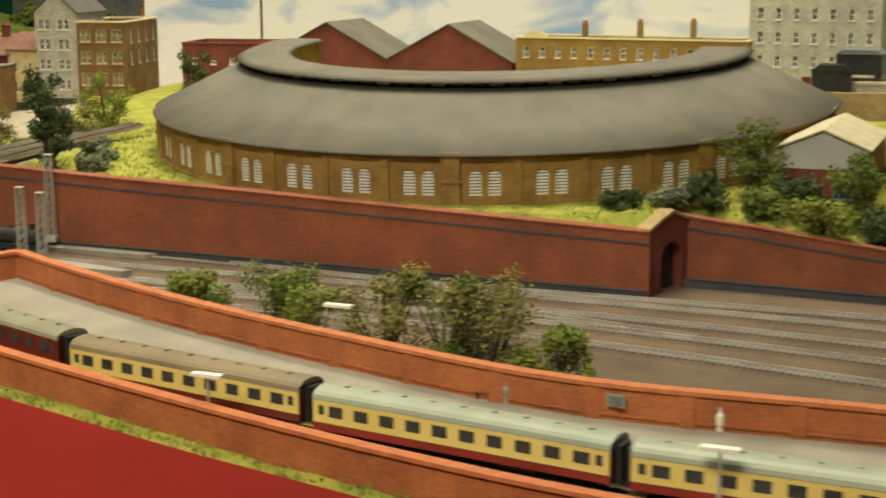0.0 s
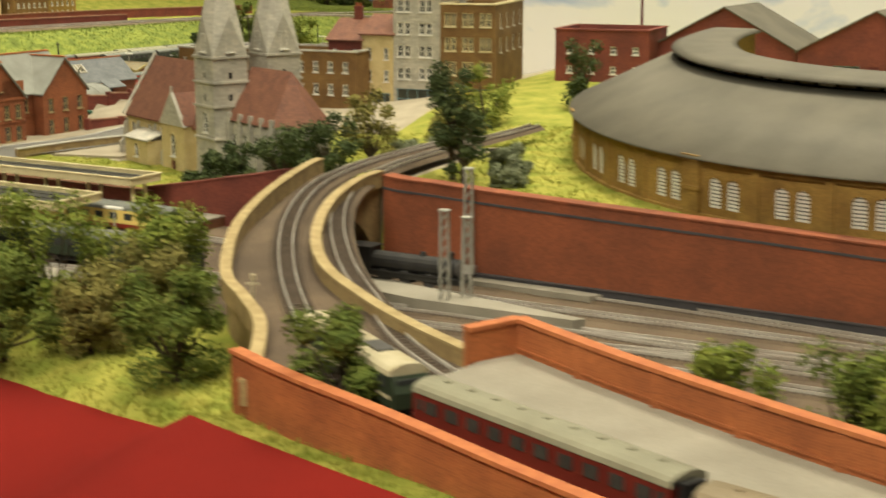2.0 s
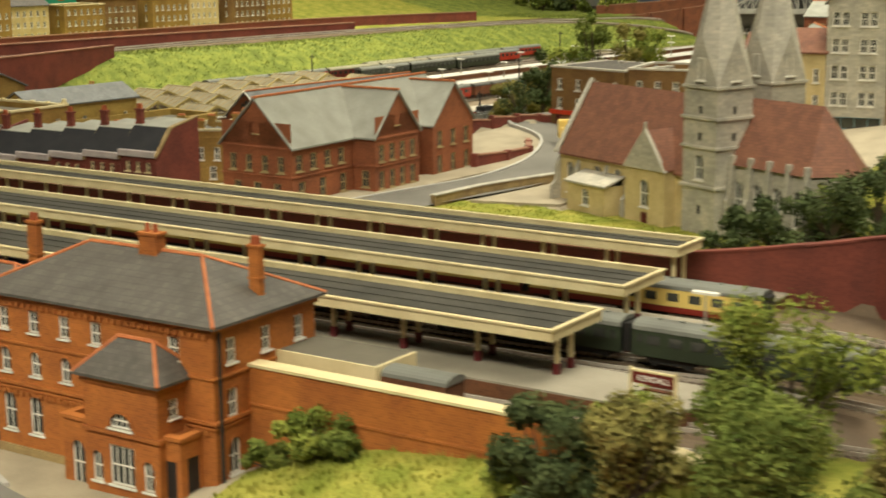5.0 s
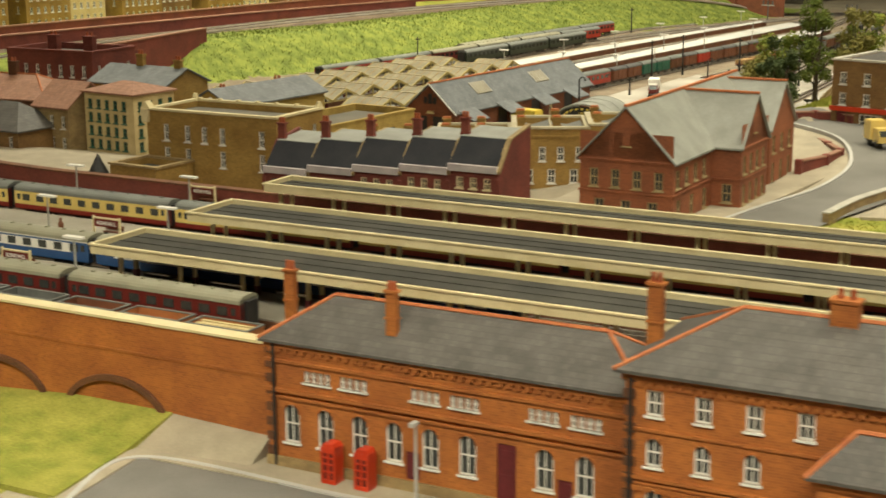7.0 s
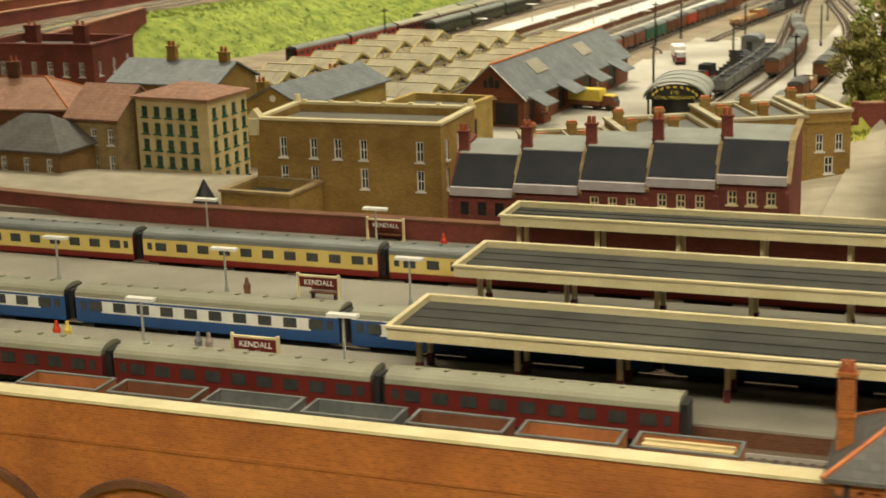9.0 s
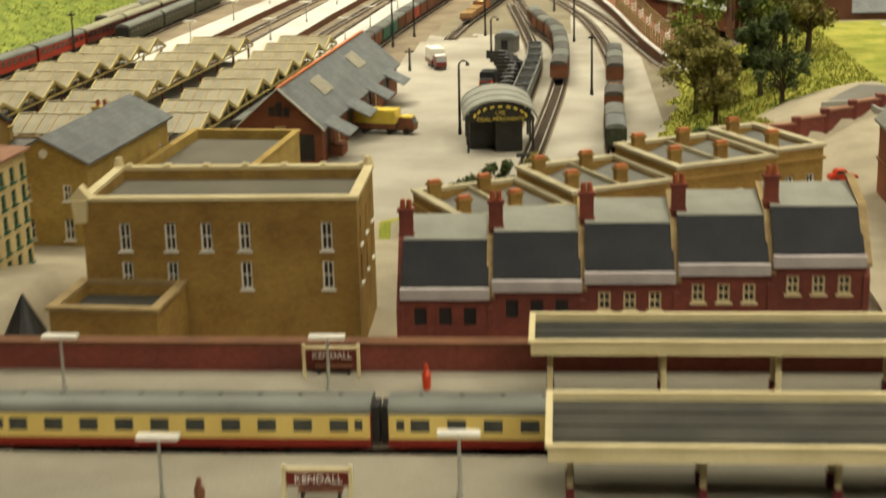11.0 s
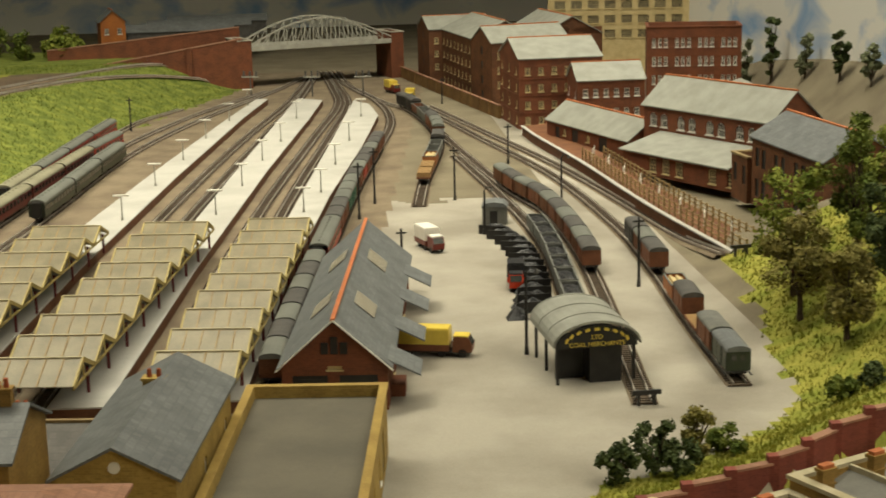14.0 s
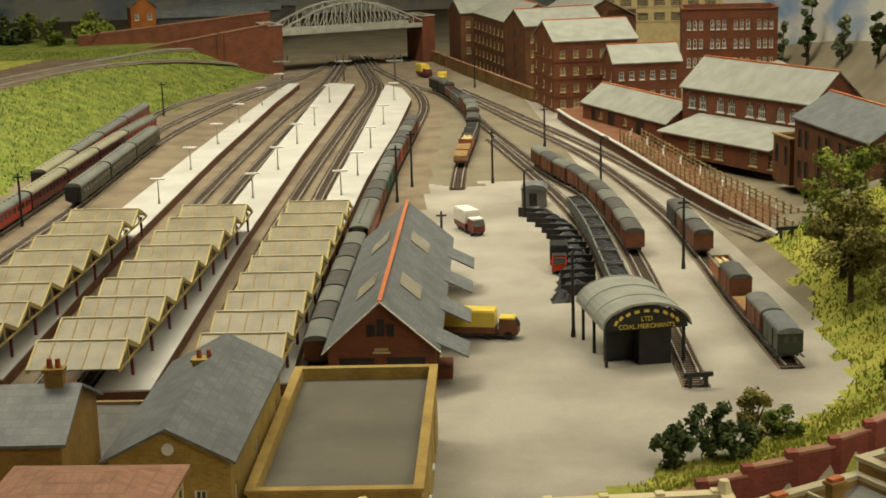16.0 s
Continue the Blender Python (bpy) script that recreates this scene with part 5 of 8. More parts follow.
sc_ = building("school", "red brick school with pale slate roof and terracotta ridges", 94.6, 171.3, 5.0, 0.5, 7.5, 25.4, 5.3, "brick_school", "gable_y", 3.8, "slate_pale",
    {"f": row(4, 0.8, 6.7, 3.0, 0.7, 1.4, "tan") + row(1, 3.2, 4.3, 6.2, 0.6, 1.0, "tan") + row(3, 1.2, 6.3, 0.6, 0.8, 1.5, "tan"), "r": row(4, 0.6, 7.4, 3.1, 0.9, 1.4, "tan") + row(2, 17.5, 24.5, 3.1, 0.9, 1.4, "tan") + row(3, 17, 24.5, 0.6, 0.9, 1.6, "tan") + row(3, 0.9, 7.6, 0.6, 0.9, 1.6, "tan")},
    over=0.3, bands=((2.6, 0.14, 0.1), (5.0, 0.16, 0.12)), category="school")
sw = building("school_wing", "gabled red brick cross wing of the school with tall windows", 98.4, 180.0, 5.0, 0.5, 6.0, 6.8, 5.3, "brick_school", "gable_x", 3.7, "slate_pale", {"r": row(4, 0.6, 6.2, 3.0, 0.8, 1.5, "tan") + row(4, 0.6, 6.2, 0.6, 0.8, 1.6, "tan") + row(1, 2.8, 4.0, 6.0, 0.6, 1.0, "tan"), "f": row(1, 4.2, 5.6, 0.8, 0.8, 1.5, "tan")}, over=0.25, bands=((2.6, 0.14, 0.1), (5.0, 0.16, 0.12)), category="school")
sb = building("schoolhouse", "rear red brick block of the school with pale slate roof", 97.0, 190.5, 5.0, 0.5, 6.4, 7.0, 5.2, "brick_school", "gable_x", 3.6, "slate_pale", {"r": row(3, 0.8, 6.2, 3.0, 0.8, 1.5, "tan") + row(3, 0.8, 6.2, 0.5, 0.8, 1.7, "tan"), "f": []}, over=0.25, category="school")

# ---- church ----
CH = thing("church", "grey stone church with clay tile roof and twin spires", "church", 119.3, 186.2, 5.1, -23)
sh, cr = Shape(), Shape()
facade(cr, CH, (0, 0), (16, 0), 0, 4.5, [(1.0, 1.0, 0.9, 2.6, "arch"), (4.6, 2.2, 0.9, 1.5, "arch"), (7.2, 2.2, 0.9, 1.5, "arch")])
part("nave_wall", cr, "stone_cream", CH, "cream rendered nave wall")
facade(sh, CH, (16, 6.6), (0, 6.6), 0, 4.5)
facade(sh, CH, (0, 6.6), (0, 0), 0, 4.5, [(2.6, 1.2, 1.4, 3.0, "arch")], 5.4)
part("gable_wall", sh, "stone", CH)
rs = Shape()
roof_slab(rs, (0.3, -0.35, 4.15), (16.5, -0.35, 4.15), (16.5, 3.3, 9.9), (0.3, 3.3, 9.9))
roof_slab(rs, (16.5, 6.95, 4.15), (0.3, 6.95, 4.15), (0.3, 3.3, 9.9), (16.5, 3.3, 9.9))
part("roof", rs, "tile_red", CH, "brown clay tile roof")
part("verge", roof_slab(roof_slab(Shape(), (-0.15, -0.5, 4.3), (0.35, -0.5, 4.3), (0.35, 3.3, 10.2), (-0.15, 3.3, 10.2)), (0.35, 7.1, 4.3), (-0.15, 7.1, 4.3), (-0.15, 3.3, 10.2), (0.35, 3.3, 10.2)), "stone", CH, "pale stone gable coping")
for u in (0.0, 2.6, 6.3, 9.2):
    part("buttress", Shape().prism([(-0.9, 0), (0, 0), (0, 3.9), (-0.35, 3.2), (-0.45, 1.9), (-0.9, 1.5)], u - 0.2, u + 0.2, "x"), "stone", CH)
pc = Shape()
facade(pc, CH, (3.6, -2.0), (8.4, -2.0), 0, 2.5, [(1.9, 0.7, 0.9, 1.4, "arch")])
facade(pc, CH, (8.4, -2.0), (8.4, 0), 0, 2.5)
facade(pc, CH, (3.6, 0), (3.6, -2.0), 0, 2.5)
part("porch", pc, "stone_cream", CH, "cream rendered porch")
part("porch_roof", roof_slab(Shape(), (3.4, -2.2, 2.4), (8.6, -2.2, 2.4), (8.6, 0, 3.1), (3.4, 0, 3.1)), "stone", CH)
tc = Shape()
facade(tc, CH, (10.0, -1.2), (14.6, -1.2), 0, 4.4, [(1.8, 1.4, 1.0, 2.2, "arch"), (1.9, 0.1, 0.8, 0.9, "door")])
facade(tc, CH, (14.6, -1.2), (14.6, 1), 0, 4.4)
facade(tc, CH, (10.0, 1), (10.0, -1.2), 0, 4.4)
part("transept_wall", tc, "stone_cream", CH, "cream rendered transept wall")
part("transept_gable", Shape().prism([(9.8, 4.4), (14.8, 4.4), (12.3, 7.6)], -1.35, -1.0).cyl(12.3, -1.2, 7.4, 8.1, 0.12), "stone", CH)
rs = Shape()
roof_slab(rs, (9.9, 2.4, 4.4), (9.9, -1.2, 4.4), (12.3, -1.2, 7.3), (12.3, 2.4, 7.3))
roof_slab(rs, (14.7, -1.2, 4.4), (14.7, 2.4, 4.4), (12.3, 2.4, 7.3), (12.3, -1.2, 7.3))
part("transept_roof", rs, "tile_red", CH)
TW = 3.6
for tu, tv in ((16.0, -0.6), (15.6, 5.4)):
    tw = Shape()
    for q0, q1 in (((0, 0), (TW, 0)), ((TW, 0), (TW, TW)), ((TW, TW), (0, TW)), ((0, TW), (0, 0))):
        facade(tw, CH, (tu + q0[0], tv + q0[1]), (tu + q1[0], tv + q1[1]), 0, 11.2, [(1.35, 4.2, 0.9, 1.9, "arch"), (1.6, 7.2, 0.4, 0.6, "dark"), (1.6, 9.2, 0.4, 0.6, "dark"), (1.6, 1.6, 0.4, 0.7, "dark")])
    t = part("tower", tw, "stone", CH, "square grey stone tower")
    for zb in (3.6, 6.6, 8.8, 11.1):
        part("string_course", Shape().box(tu - 0.15, tv - 0.15, zb, tu + TW + 0.15, tv + TW + 0.15, zb + 0.22), "stone", t)
    sp = Shape()
    c = (tu + TW / 2, tv + TW / 2)
    for q0, q1 in (((0, 0), (TW, 0)), ((TW, 0), (TW, TW)), ((TW, TW), (0, TW)), ((0, TW), (0, 0))):
        a, b = (tu + q0[0], tv + q0[1]), (tu + q1[0], tv + q1[1])
        m = ((a[0] + b[0]) / 2, (a[1] + b[1]) / 2)
        sp.face((*a, 11.3), (*b, 11.3), (*m, 15.0))
        sp.face((*m, 15.0), (*b, 11.3), (*c, 22.5)).face((*a, 11.3), (*m, 15.0), (*c, 22.5))
    part("spire", sp, "stone", t, "tall stone broach spire")
    for q, rr in ((((tu + TW / 2, tv)), 0), (((tu + TW, tv + TW / 2)), 90), (((tu, tv + TW / 2)), -90)):
        fr, pn = window_meshes("sash", 0.8, 1.7)
        part("window", fr, None, t, at=at_cm(q[0] - 0.4 * math.cos(math.radians(rr)), q[1] - 0.4 * math.sin(math.radians(rr)), 11.7, rr))
ap = Shape()
holes = row(4, 0.8, 7.6, 1.6, 0.85, 2.7, "arch")
facade(ap, CH, (19.2, 1.0), (27.4, 1.0), 0, 5.6, holes)
facade(ap, CH, (27.4, 1.0), (29.2, 3.9), 0, 5.6, row(1, 1, 2.8, 1.6, 0.85, 2.7, "arch"))
facade(ap, CH, (29.2, 3.9), (27.4, 6.8), 0, 5.6)
facade(ap, CH, (27.4, 6.8), (19.2, 6.8), 0, 5.6)
part("chancel_wall", ap, "stone", CH)
part("chancel_roof", Shape().face((18.8, 0.7, 5.5), (27.5, 0.7, 5.5), (26.0, 3.9, 10.2), (18.8, 3.9, 10.2)).face((27.5, 0.7, 5.5), (29.6, 3.9, 5.5), (26.0, 3.9, 10.2)).face((29.6, 3.9, 5.5), (27.5, 7.1, 5.5), (26.0, 3.9, 10.2)).face((27.5, 7.1, 5.5), (18.8, 7.1, 5.5), (18.8, 3.9, 10.2), (26.0, 3.9, 10.2)), "tile_red", CH)
for u in (19.9, 21.8, 23.7, 25.6, 27.4):
    part("buttress", Shape().prism([(0.2, 0), (1.0, 0), (1.0, 6.2), (0.7, 6.2), (0.45, 3.2), (0.2, 2.8)], u - 0.2, u + 0.2, "x"), "stone", CH)


# ---- goods yard ----
gs = building("goods_shed", "red brick goods shed with grey slate roof, red ridge and skylights", 47.1, 226.0, 1.0, -5.1, 7.2, 33, 3.2, "brick_mill", "gable_y", 3.1, "slate_blue",
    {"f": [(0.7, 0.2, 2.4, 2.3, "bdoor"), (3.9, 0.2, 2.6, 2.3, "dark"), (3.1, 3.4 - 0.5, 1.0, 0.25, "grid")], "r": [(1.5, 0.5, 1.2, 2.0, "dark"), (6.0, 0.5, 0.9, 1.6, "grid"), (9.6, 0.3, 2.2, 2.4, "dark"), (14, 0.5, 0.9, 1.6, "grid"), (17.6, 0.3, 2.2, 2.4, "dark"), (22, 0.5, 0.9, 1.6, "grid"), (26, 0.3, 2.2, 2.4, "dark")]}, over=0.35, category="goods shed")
part("gable_vent", Shape().box(2.7, -0.08, 4.0, 3.2, 0.02, 4.8).box(3.35, -0.08, 4.0, 3.85, 0.02, 5.2).box(4.0, -0.08, 4.0, 4.5, 0.02, 4.8), "black", gs)
for v in (0.6, 9.0, 17.4, 25.4):
    part("loading_canopy", roof_slab(Shape(), (9.4, v, 2.15), (9.4, v + 3.6, 2.15), (7.0, v + 3.6, 3.35), (7.0, v, 3.35), 0.12), "slate_blue", gs, "slate loading canopy")
for v in (7, 21):
    for sx in (-1, 1):
        mid, lo = 3.6 + sx * 0.9, 3.6 + sx * 2.3
        zf = lambda u: 6.3 - abs(u - 3.6) * 3.1 / 3.6 + 0.22
        pane = roof_slab(Shape(), (lo, v, zf(lo)), (lo, v + 3.2, zf(lo)), (mid, v + 3.2, zf(mid)), (mid, v, zf(mid)), 0.05)
        sk = part("skylight", pane, "glazing", gs)
        bars = Shape()
        for k in range(6):
            vv = v + 3.1 * k / 5
            roof_slab(bars, (lo, vv, zf(lo) + 0.05), (lo, vv + 0.1, zf(lo) + 0.05), (mid, vv + 0.1, zf(mid) + 0.05), (mid, vv, zf(mid) + 0.05), 0.05)
        part("glazing_bar", bars, "white", sk)
part("bargeboard", roof_slab(roof_slab(Shape(), (-0.4, -0.5, 2.85), (-0.4, -0.36, 2.85), (3.6, -0.36, 6.4), (3.6, -0.5, 6.4), 0.1), (7.6, -0.36, 2.85), (7.6, -0.5, 2.85), (3.6, -0.5, 6.4), (3.6, -0.36, 6.4), 0.1), "white", gs)
part("loading_dock", Shape().box(7.2, 2.8, 0, 8.2, 5.0, 0.9), "brick_mill", gs)

co = thing("coal_office", "black coal merchant's office with curved corrugated roof and painted sign", "office", 66.1, 228.9, 1.0, 5)
prof = [(3.0 + 3.2 * math.cos(math.radians(a)), 2.9 + 1.75 * math.sin(math.radians(a))) for a in range(0, 181, 12)]
prof2 = [(3.0 + 3.08 * math.cos(math.radians(a)), 2.9 + 1.63 * math.sin(math.radians(a))) for a in range(180, -1, -12)]
rf = Shape()
for ring in (prof, prof2[::-1]):
    rf.grid([[(u, v, z) for u, z in ring] for v in (-0.5, 7.6)])
for v in (-0.5, 7.6):
    rf.grid([[(u, v, z) for u, z in prof], [(u, v, z) for u, z in prof2[::-1]]])
part("roof", rf, "slate_pale", co, "curved grey corrugated roof")
for v in (-0.45, 1.9, 4.6, 7.4):
    part("roof_rib", Shape().grid([[(u, v + dv, z + dz) for u, z in prof] for dv, dz in ((0, 0), (0, 0.06), (0.12, 0.06), (0.12, 0))]), "slate_pale", co)
part("sign_board", Shape().prism([(3.0 + 2.95 * math.cos(math.radians(a)), 2.75 + 1.6 * math.sin(math.radians(a))) for a in range(0, 181, 10)], -0.32, -0.2), "black", co, "black painted sign board")
part("office_wall", Shape().box(2.6, 0.2, 0, 4.9, 5.5, 3.4), "black", co)
lo_ = Shape()
facade(lo_, co, (0.4, 1.6), (2.6, 1.6), 0, 3.4, [(0.7, 0, 1.3, 2.2, "dark")])
part("side_wall", lo_, "black", co)
for u in (0.25, 5.8):
    for v in (0.2, 3.8, 7.2):
        part("post", Shape().box(u - 0.1, v - 0.1, 0, u + 0.1, v + 0.1, 3.0), "black", co)


def lettering(text, size, x, y, z, rz, parent, mat_name, rx=90):
    cu = bpy.data.curves.new("lettering", "FONT")
    cu.body, cu.size, cu.align_x, cu.align_y, cu.extrude = text, size * U, "CENTER", "CENTER", 0.02 * U
    ob = new("lettering", cu)
    cu.materials.append(M[mat_name])
    ob.parent = parent
    ob.matrix_basis = at_cm(x, y, z, rz, 0, rx)
    return ob


lettering("COAL MERCHANTS", 0.46, 3.0, -0.36, 2.98, 0, co, "yellow")
lettering("LTD", 0.46, 3.0, -0.36, 3.5, 0, co, "yellow")
for k in range(9):
    a = math.radians(158 - 17 * k)
    part("name_bar", Shape().box(-0.18, -0.02, -0.1, 0.18, 0.02, 0.1), "yellow", co, at=at_cm(3.0 + 2.35 * math.cos(a), -0.35, 2.85 + 1.22 * math.sin(a), 0, 90 - math.degrees(a), 0))

yh = building("yellow_house", "yellow brick gabled station house with blue slate roof and chimney", 37.2, 197.0, 1.4, -6, 5.9, 15.5, 6.4, "brick_gold", "gable_y", 1.5, "slate_blue", {"f": row(2, 1.2, 4.7, 1.0, 0.7, 1.5, "arch") + row(2, 1.2, 4.7, 3.7, 0.6, 1.1), "r": row(3, 1, 14, 3.5, 0.6, 1.2)}, over=0.35, category="station", ridge=None, chimneys=((2.5, 11.4, 6.6, 1.2, 0.6),))
part("round_window", Shape().cyl(0, 0, -0.06, 0.06, 0.3, n=14), "white", yh, at=at_cm(2.95, -0.02, 6.9, 0, 0, 90))
ya = building("yellow_annex", "yellow brick flat roofed annex with brown felt roof", 43.7, 197.3, 1.2, -5, 8.5, 19.8, 4.4, "brick_gold", "flat", 0, "felt", {"f": row(2, 1, 4, 0.9, 0.7, 1.6, "arch"), "r": [(14.5, 0.2, 1.6, 2.8, "dark")] + row(3, 2, 12, 1.2, 0.7, 1.5)}, coping="brick_gold", category="station")
yw = building("yellow_wing", "long low yellow brick station range with slate roof", 20.2, 205.4, 1.4, -6, 17.4, 7.6, 4.0, "brick_gold", "gable_x", 1.6, "slate", {"f": [(1.0 + 1.3 * i + (0.25 if i % 2 else 0), 0.8, 0.55, 1.5, "arch") for i in range(12)]}, category="station", ridge="viaduct", chimneys=((13.2, 3.4, 4.9, 1.6, 0.5), (6.5, 3.4, 4.9, 1.6, 0.5)))

for i, (xr, slope, x_far) in enumerate(((28.2, 0.105, 6.4), (38.4, 0.11, 6.1), (48.1, 0.09, 5.8))):
    for k in range(9):
        y = 271.8 - 5.6 * k
        ob = thing("ridged_canopy", "cream framed ridged platform roof with dirty glazing", "canopy", xr - slope * (271.8 - y) - x_far, y - 2.8 + 0.6, 1.95, -6, group="ridged platform roofs")
        w = x_far
        g = Shape()
        roof_slab(g, (0, 0, 1.95), (w, 0, 1.95), (w, 2.8, 3.1), (0, 2.8, 3.1), 0.07)
        roof_slab(g, (w, 5.6, 1.95), (0, 5.6, 1.95), (0, 2.8, 3.1), (w, 2.8, 3.1), 0.07)
        part("glazing", g, "glazing", ob)
        for u in (-0.05, w - 0.05):
            fr = Shape()
            fr.prism([(0, 1.75), (2.8, 2.9), (5.6, 1.75), (5.6, 2.05), (2.8, 3.25), (0, 2.05)], u, u + 0.14, "x")
            fr.box(u, 0, 1.75, u + 0.14, 5.6, 1.9)
            fr.box(u, 2.7, 1.9, u + 0.1, 2.9, 3.0)
            part("end_frame", fr, "frame_yellow", ob)
        bar_ = Shape()
        for j in range(1, 5):
            u = w * j / 5
            roof_slab(bar_, (u - 0.05, 0, 2.02), (u + 0.05, 0, 2.02), (u + 0.05, 2.8, 3.17), (u - 0.05, 2.8, 3.17), 0.05)
        part("glazing_bar", bar_, "viaduct", ob)
        part("ridge_bar", Shape().box(0, 2.7, 3.1, w, 2.9, 3.25), "coping_pale", ob)
        for u in (0.8, w - 0.4):
            p = part("post", Shape().box(u - 0.1, 5.0, 0, u + 0.1, 5.2, 1.9), "door_maroon", ob)


def red_wall_run(pts, z1, h, name="garden_wall", label="low red brick boundary wall in stepped panels", mat_name="brick_red", n=6):
    line = resample([Vector(p) for p in pts], n + 1)
    ob = thing(name, label, "wall", kind="structure")
    for i in range(n):
        p, q = line[i], line[i + 1]
        zz = z1(i / n) if callable(z1) else z1
        part("wall_panel", strip_wall([p, q], 0.2, zz - h, zz), mat_name, ob)
        part("pier", Shape().box(p[0] - 0.3, p[1] - 0.3, zz - h, p[0] + 0.3, p[1] + 0.3, zz + 0.2), mat_name, ob)
        part("coping", strip_wall([p, q], 0.28, zz, zz + 0.14), "tile_pink", ob)
    return ob


red_wall_run(GARDEN[1:], lambda s: lerp_line(GARDEN_Z, 64 + 34 * s) + 0.15, 2.8, n=14)
red_wall_run([(98, 215), (101, 217), (104, 215.5)], 8.2, 1.8, n=3)
red_wall_run([(104.2, 196.6), (106.5, 203), (101, 212), (96, 216.5)], 6.6, 1.4, n=6)
red_wall_run([(62.2, 437), (68.5, 405), (76.7, 365)], 3.0, 2.2, "yard_wall", "long brown brick yard wall with piers", "brick_brown", 14)

# Loading dock and cattle pens.
dock = thing("loading_bank", "long red brick loading bank with timber cattle pens", "platform", kind="structure")
dl = [Vector(p) for p in ((88.2, 256.5), (84.3, 285), (81.6, 313.9), (78.9, 336), (78.0, 347))]
dc = curve_through(dl, 2.0)
dr = [Vector((p[0] + 4.2, p[1] + 2.5)) for p in dc]
ds = Shape()
ds.grid([[(*dc[i], 0.9), (*dc[i], 2.3), (*dr[i], 2.3), (*dr[i], 0.9)] for i in range(len(dc))])
ds.face((*dc[0], 0.9), (*dc[0], 2.3), (*dr[0], 2.3), (*dr[0], 0.9))
part("bank_wall", ds, "brick_dark", dock)
part("coping", strip_wall(dc, 0.25, 2.3, 2.45), "concrete", dock)
PENS = dc[2 : int(len(dc) * 0.68)]
for off in (0.6, 3.4):
    fnc = thing("pen_fence", "grey timber post and rail cattle pen fence", "fence", group="pens")
    fl2 = sidewise(PENS, -off)
    for p in resample(fl2, 34):
        part("post", Shape().box(p[0] - 0.09, p[1] - 0.09, 2.3, p[0] + 0.09, p[1] + 0.09, 3.9), "viaduct", fnc)
    for zz in (2.7, 3.2, 3.65):
        part("rail", strip_wall(fl2, 0.04, zz, zz + 0.1), "viaduct", fnc)
for i, p in enumerate(resample(sidewise(PENS, -2.0), 9)):
    gt = thing("pen_gate", "white painted timber pen gate", "gate", p[0], p[1], 2.45, 75, group="pen gates")
    part("gate_frame", Shape().box(-1.3, -0.05, 0, -1.15, 0.05, 1.4).box(1.15, -0.05, 0, 1.3, 0.05, 1.4), "white", gt)
    for zz in (0.2, 0.6, 1.0):
        part("board", Shape().box(-1.15, -0.03, zz, 1.15, 0.03, zz + 0.16), "white", gt)

# ---- mills and warehouses ----
WB = "grid"
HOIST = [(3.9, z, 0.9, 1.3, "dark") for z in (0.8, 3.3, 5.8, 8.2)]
def storeys(n, u0, u1, zs, w=0.8, hh=1.15, style=WB):
    return [hole for z in zs for hole in row(n, u0, u1, z, w, hh, style)]


MB = ((2.3, 0.16, 0.08), (4.9, 0.16, 0.08), (7.4, 0.16, 0.08))
building("mill", "gabled brown brick mill with hoist openings beside the bridge", 68.7, 413.0, 1, 10, 12, 9.4, 10.2, "brick_dark", "gable_x", 2.1, "slate_pale", {"l": HOIST, "f": storeys(3, 1, 11, (7.6, 5.2, 2.8))}, group="mills", over=0.2)
building("mill", "long brown brick mill hall with pale slate roof and small windows", 74.5, 389.6, 1, 9, 12, 22.5, 10.4, "brick_dark", "gable_y", 2.7, "slate_pale", {"l": storeys(8, 1.2, 21.5, (7.8, 5.4, 3.0, 0.8)), "f": []}, group="mills", over=0.2, bands=MB)
building("mill", "brown brick mill wing with a gabled slate roof", 86.8, 391.6, 1, 9, 11, 20, 10.4, "brick_dark", "gable_y", 3.0, "slate_pale", {"f": [(5.0, 10.4, 0.9, 1.2, "dark")]}, group="mills", over=0.2)
building("mill", "narrow gabled brown brick mill with hoist openings", 77.1, 380.6, 1, 17, 14, 8.8, 10.3, "brick_dark", "gable_x", 2.4, "slate_pale", {"l": HOIST, "f": storeys(4, 1, 13, (7.6, 5.2, 2.8))}, group="mills", over=0.2)
building("mill", "four storey brown brick warehouse with slate roof", 78.3, 352.6, 1, 6, 12.6, 13.6, 10.4, "brick_mill", "gable_x", 2.5, "slate_pale", {"f": storeys(6, 0.9, 11.8, (8.0, 5.5, 3.0, 0.7)), "l": storeys(3, 1.2, 12, (8.0, 5.5, 3.0, 0.7))}, group="mills", over=0.2, bands=MB)
building("warehouse", "brown brick office block with slate roof and white windows", 85.6, 343.6, 1, 3, 9.8, 7.4, 8.0, "brick_mill", "gable_x", 2.2, "slate_pale", {"f": storeys(6, 0.8, 9.0, (5.6, 2.8), 0.7, 1.2, "sash"), "l": row(2, 1, 6, 5.4, 0.6, 1.3)}, group="warehouses", over=0.2)
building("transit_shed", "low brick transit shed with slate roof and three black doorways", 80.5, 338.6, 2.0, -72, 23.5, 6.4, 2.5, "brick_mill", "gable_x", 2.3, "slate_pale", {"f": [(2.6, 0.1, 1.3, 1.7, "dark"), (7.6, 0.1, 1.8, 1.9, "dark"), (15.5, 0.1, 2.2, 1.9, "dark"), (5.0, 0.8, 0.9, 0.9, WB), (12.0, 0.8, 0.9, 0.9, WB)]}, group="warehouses")
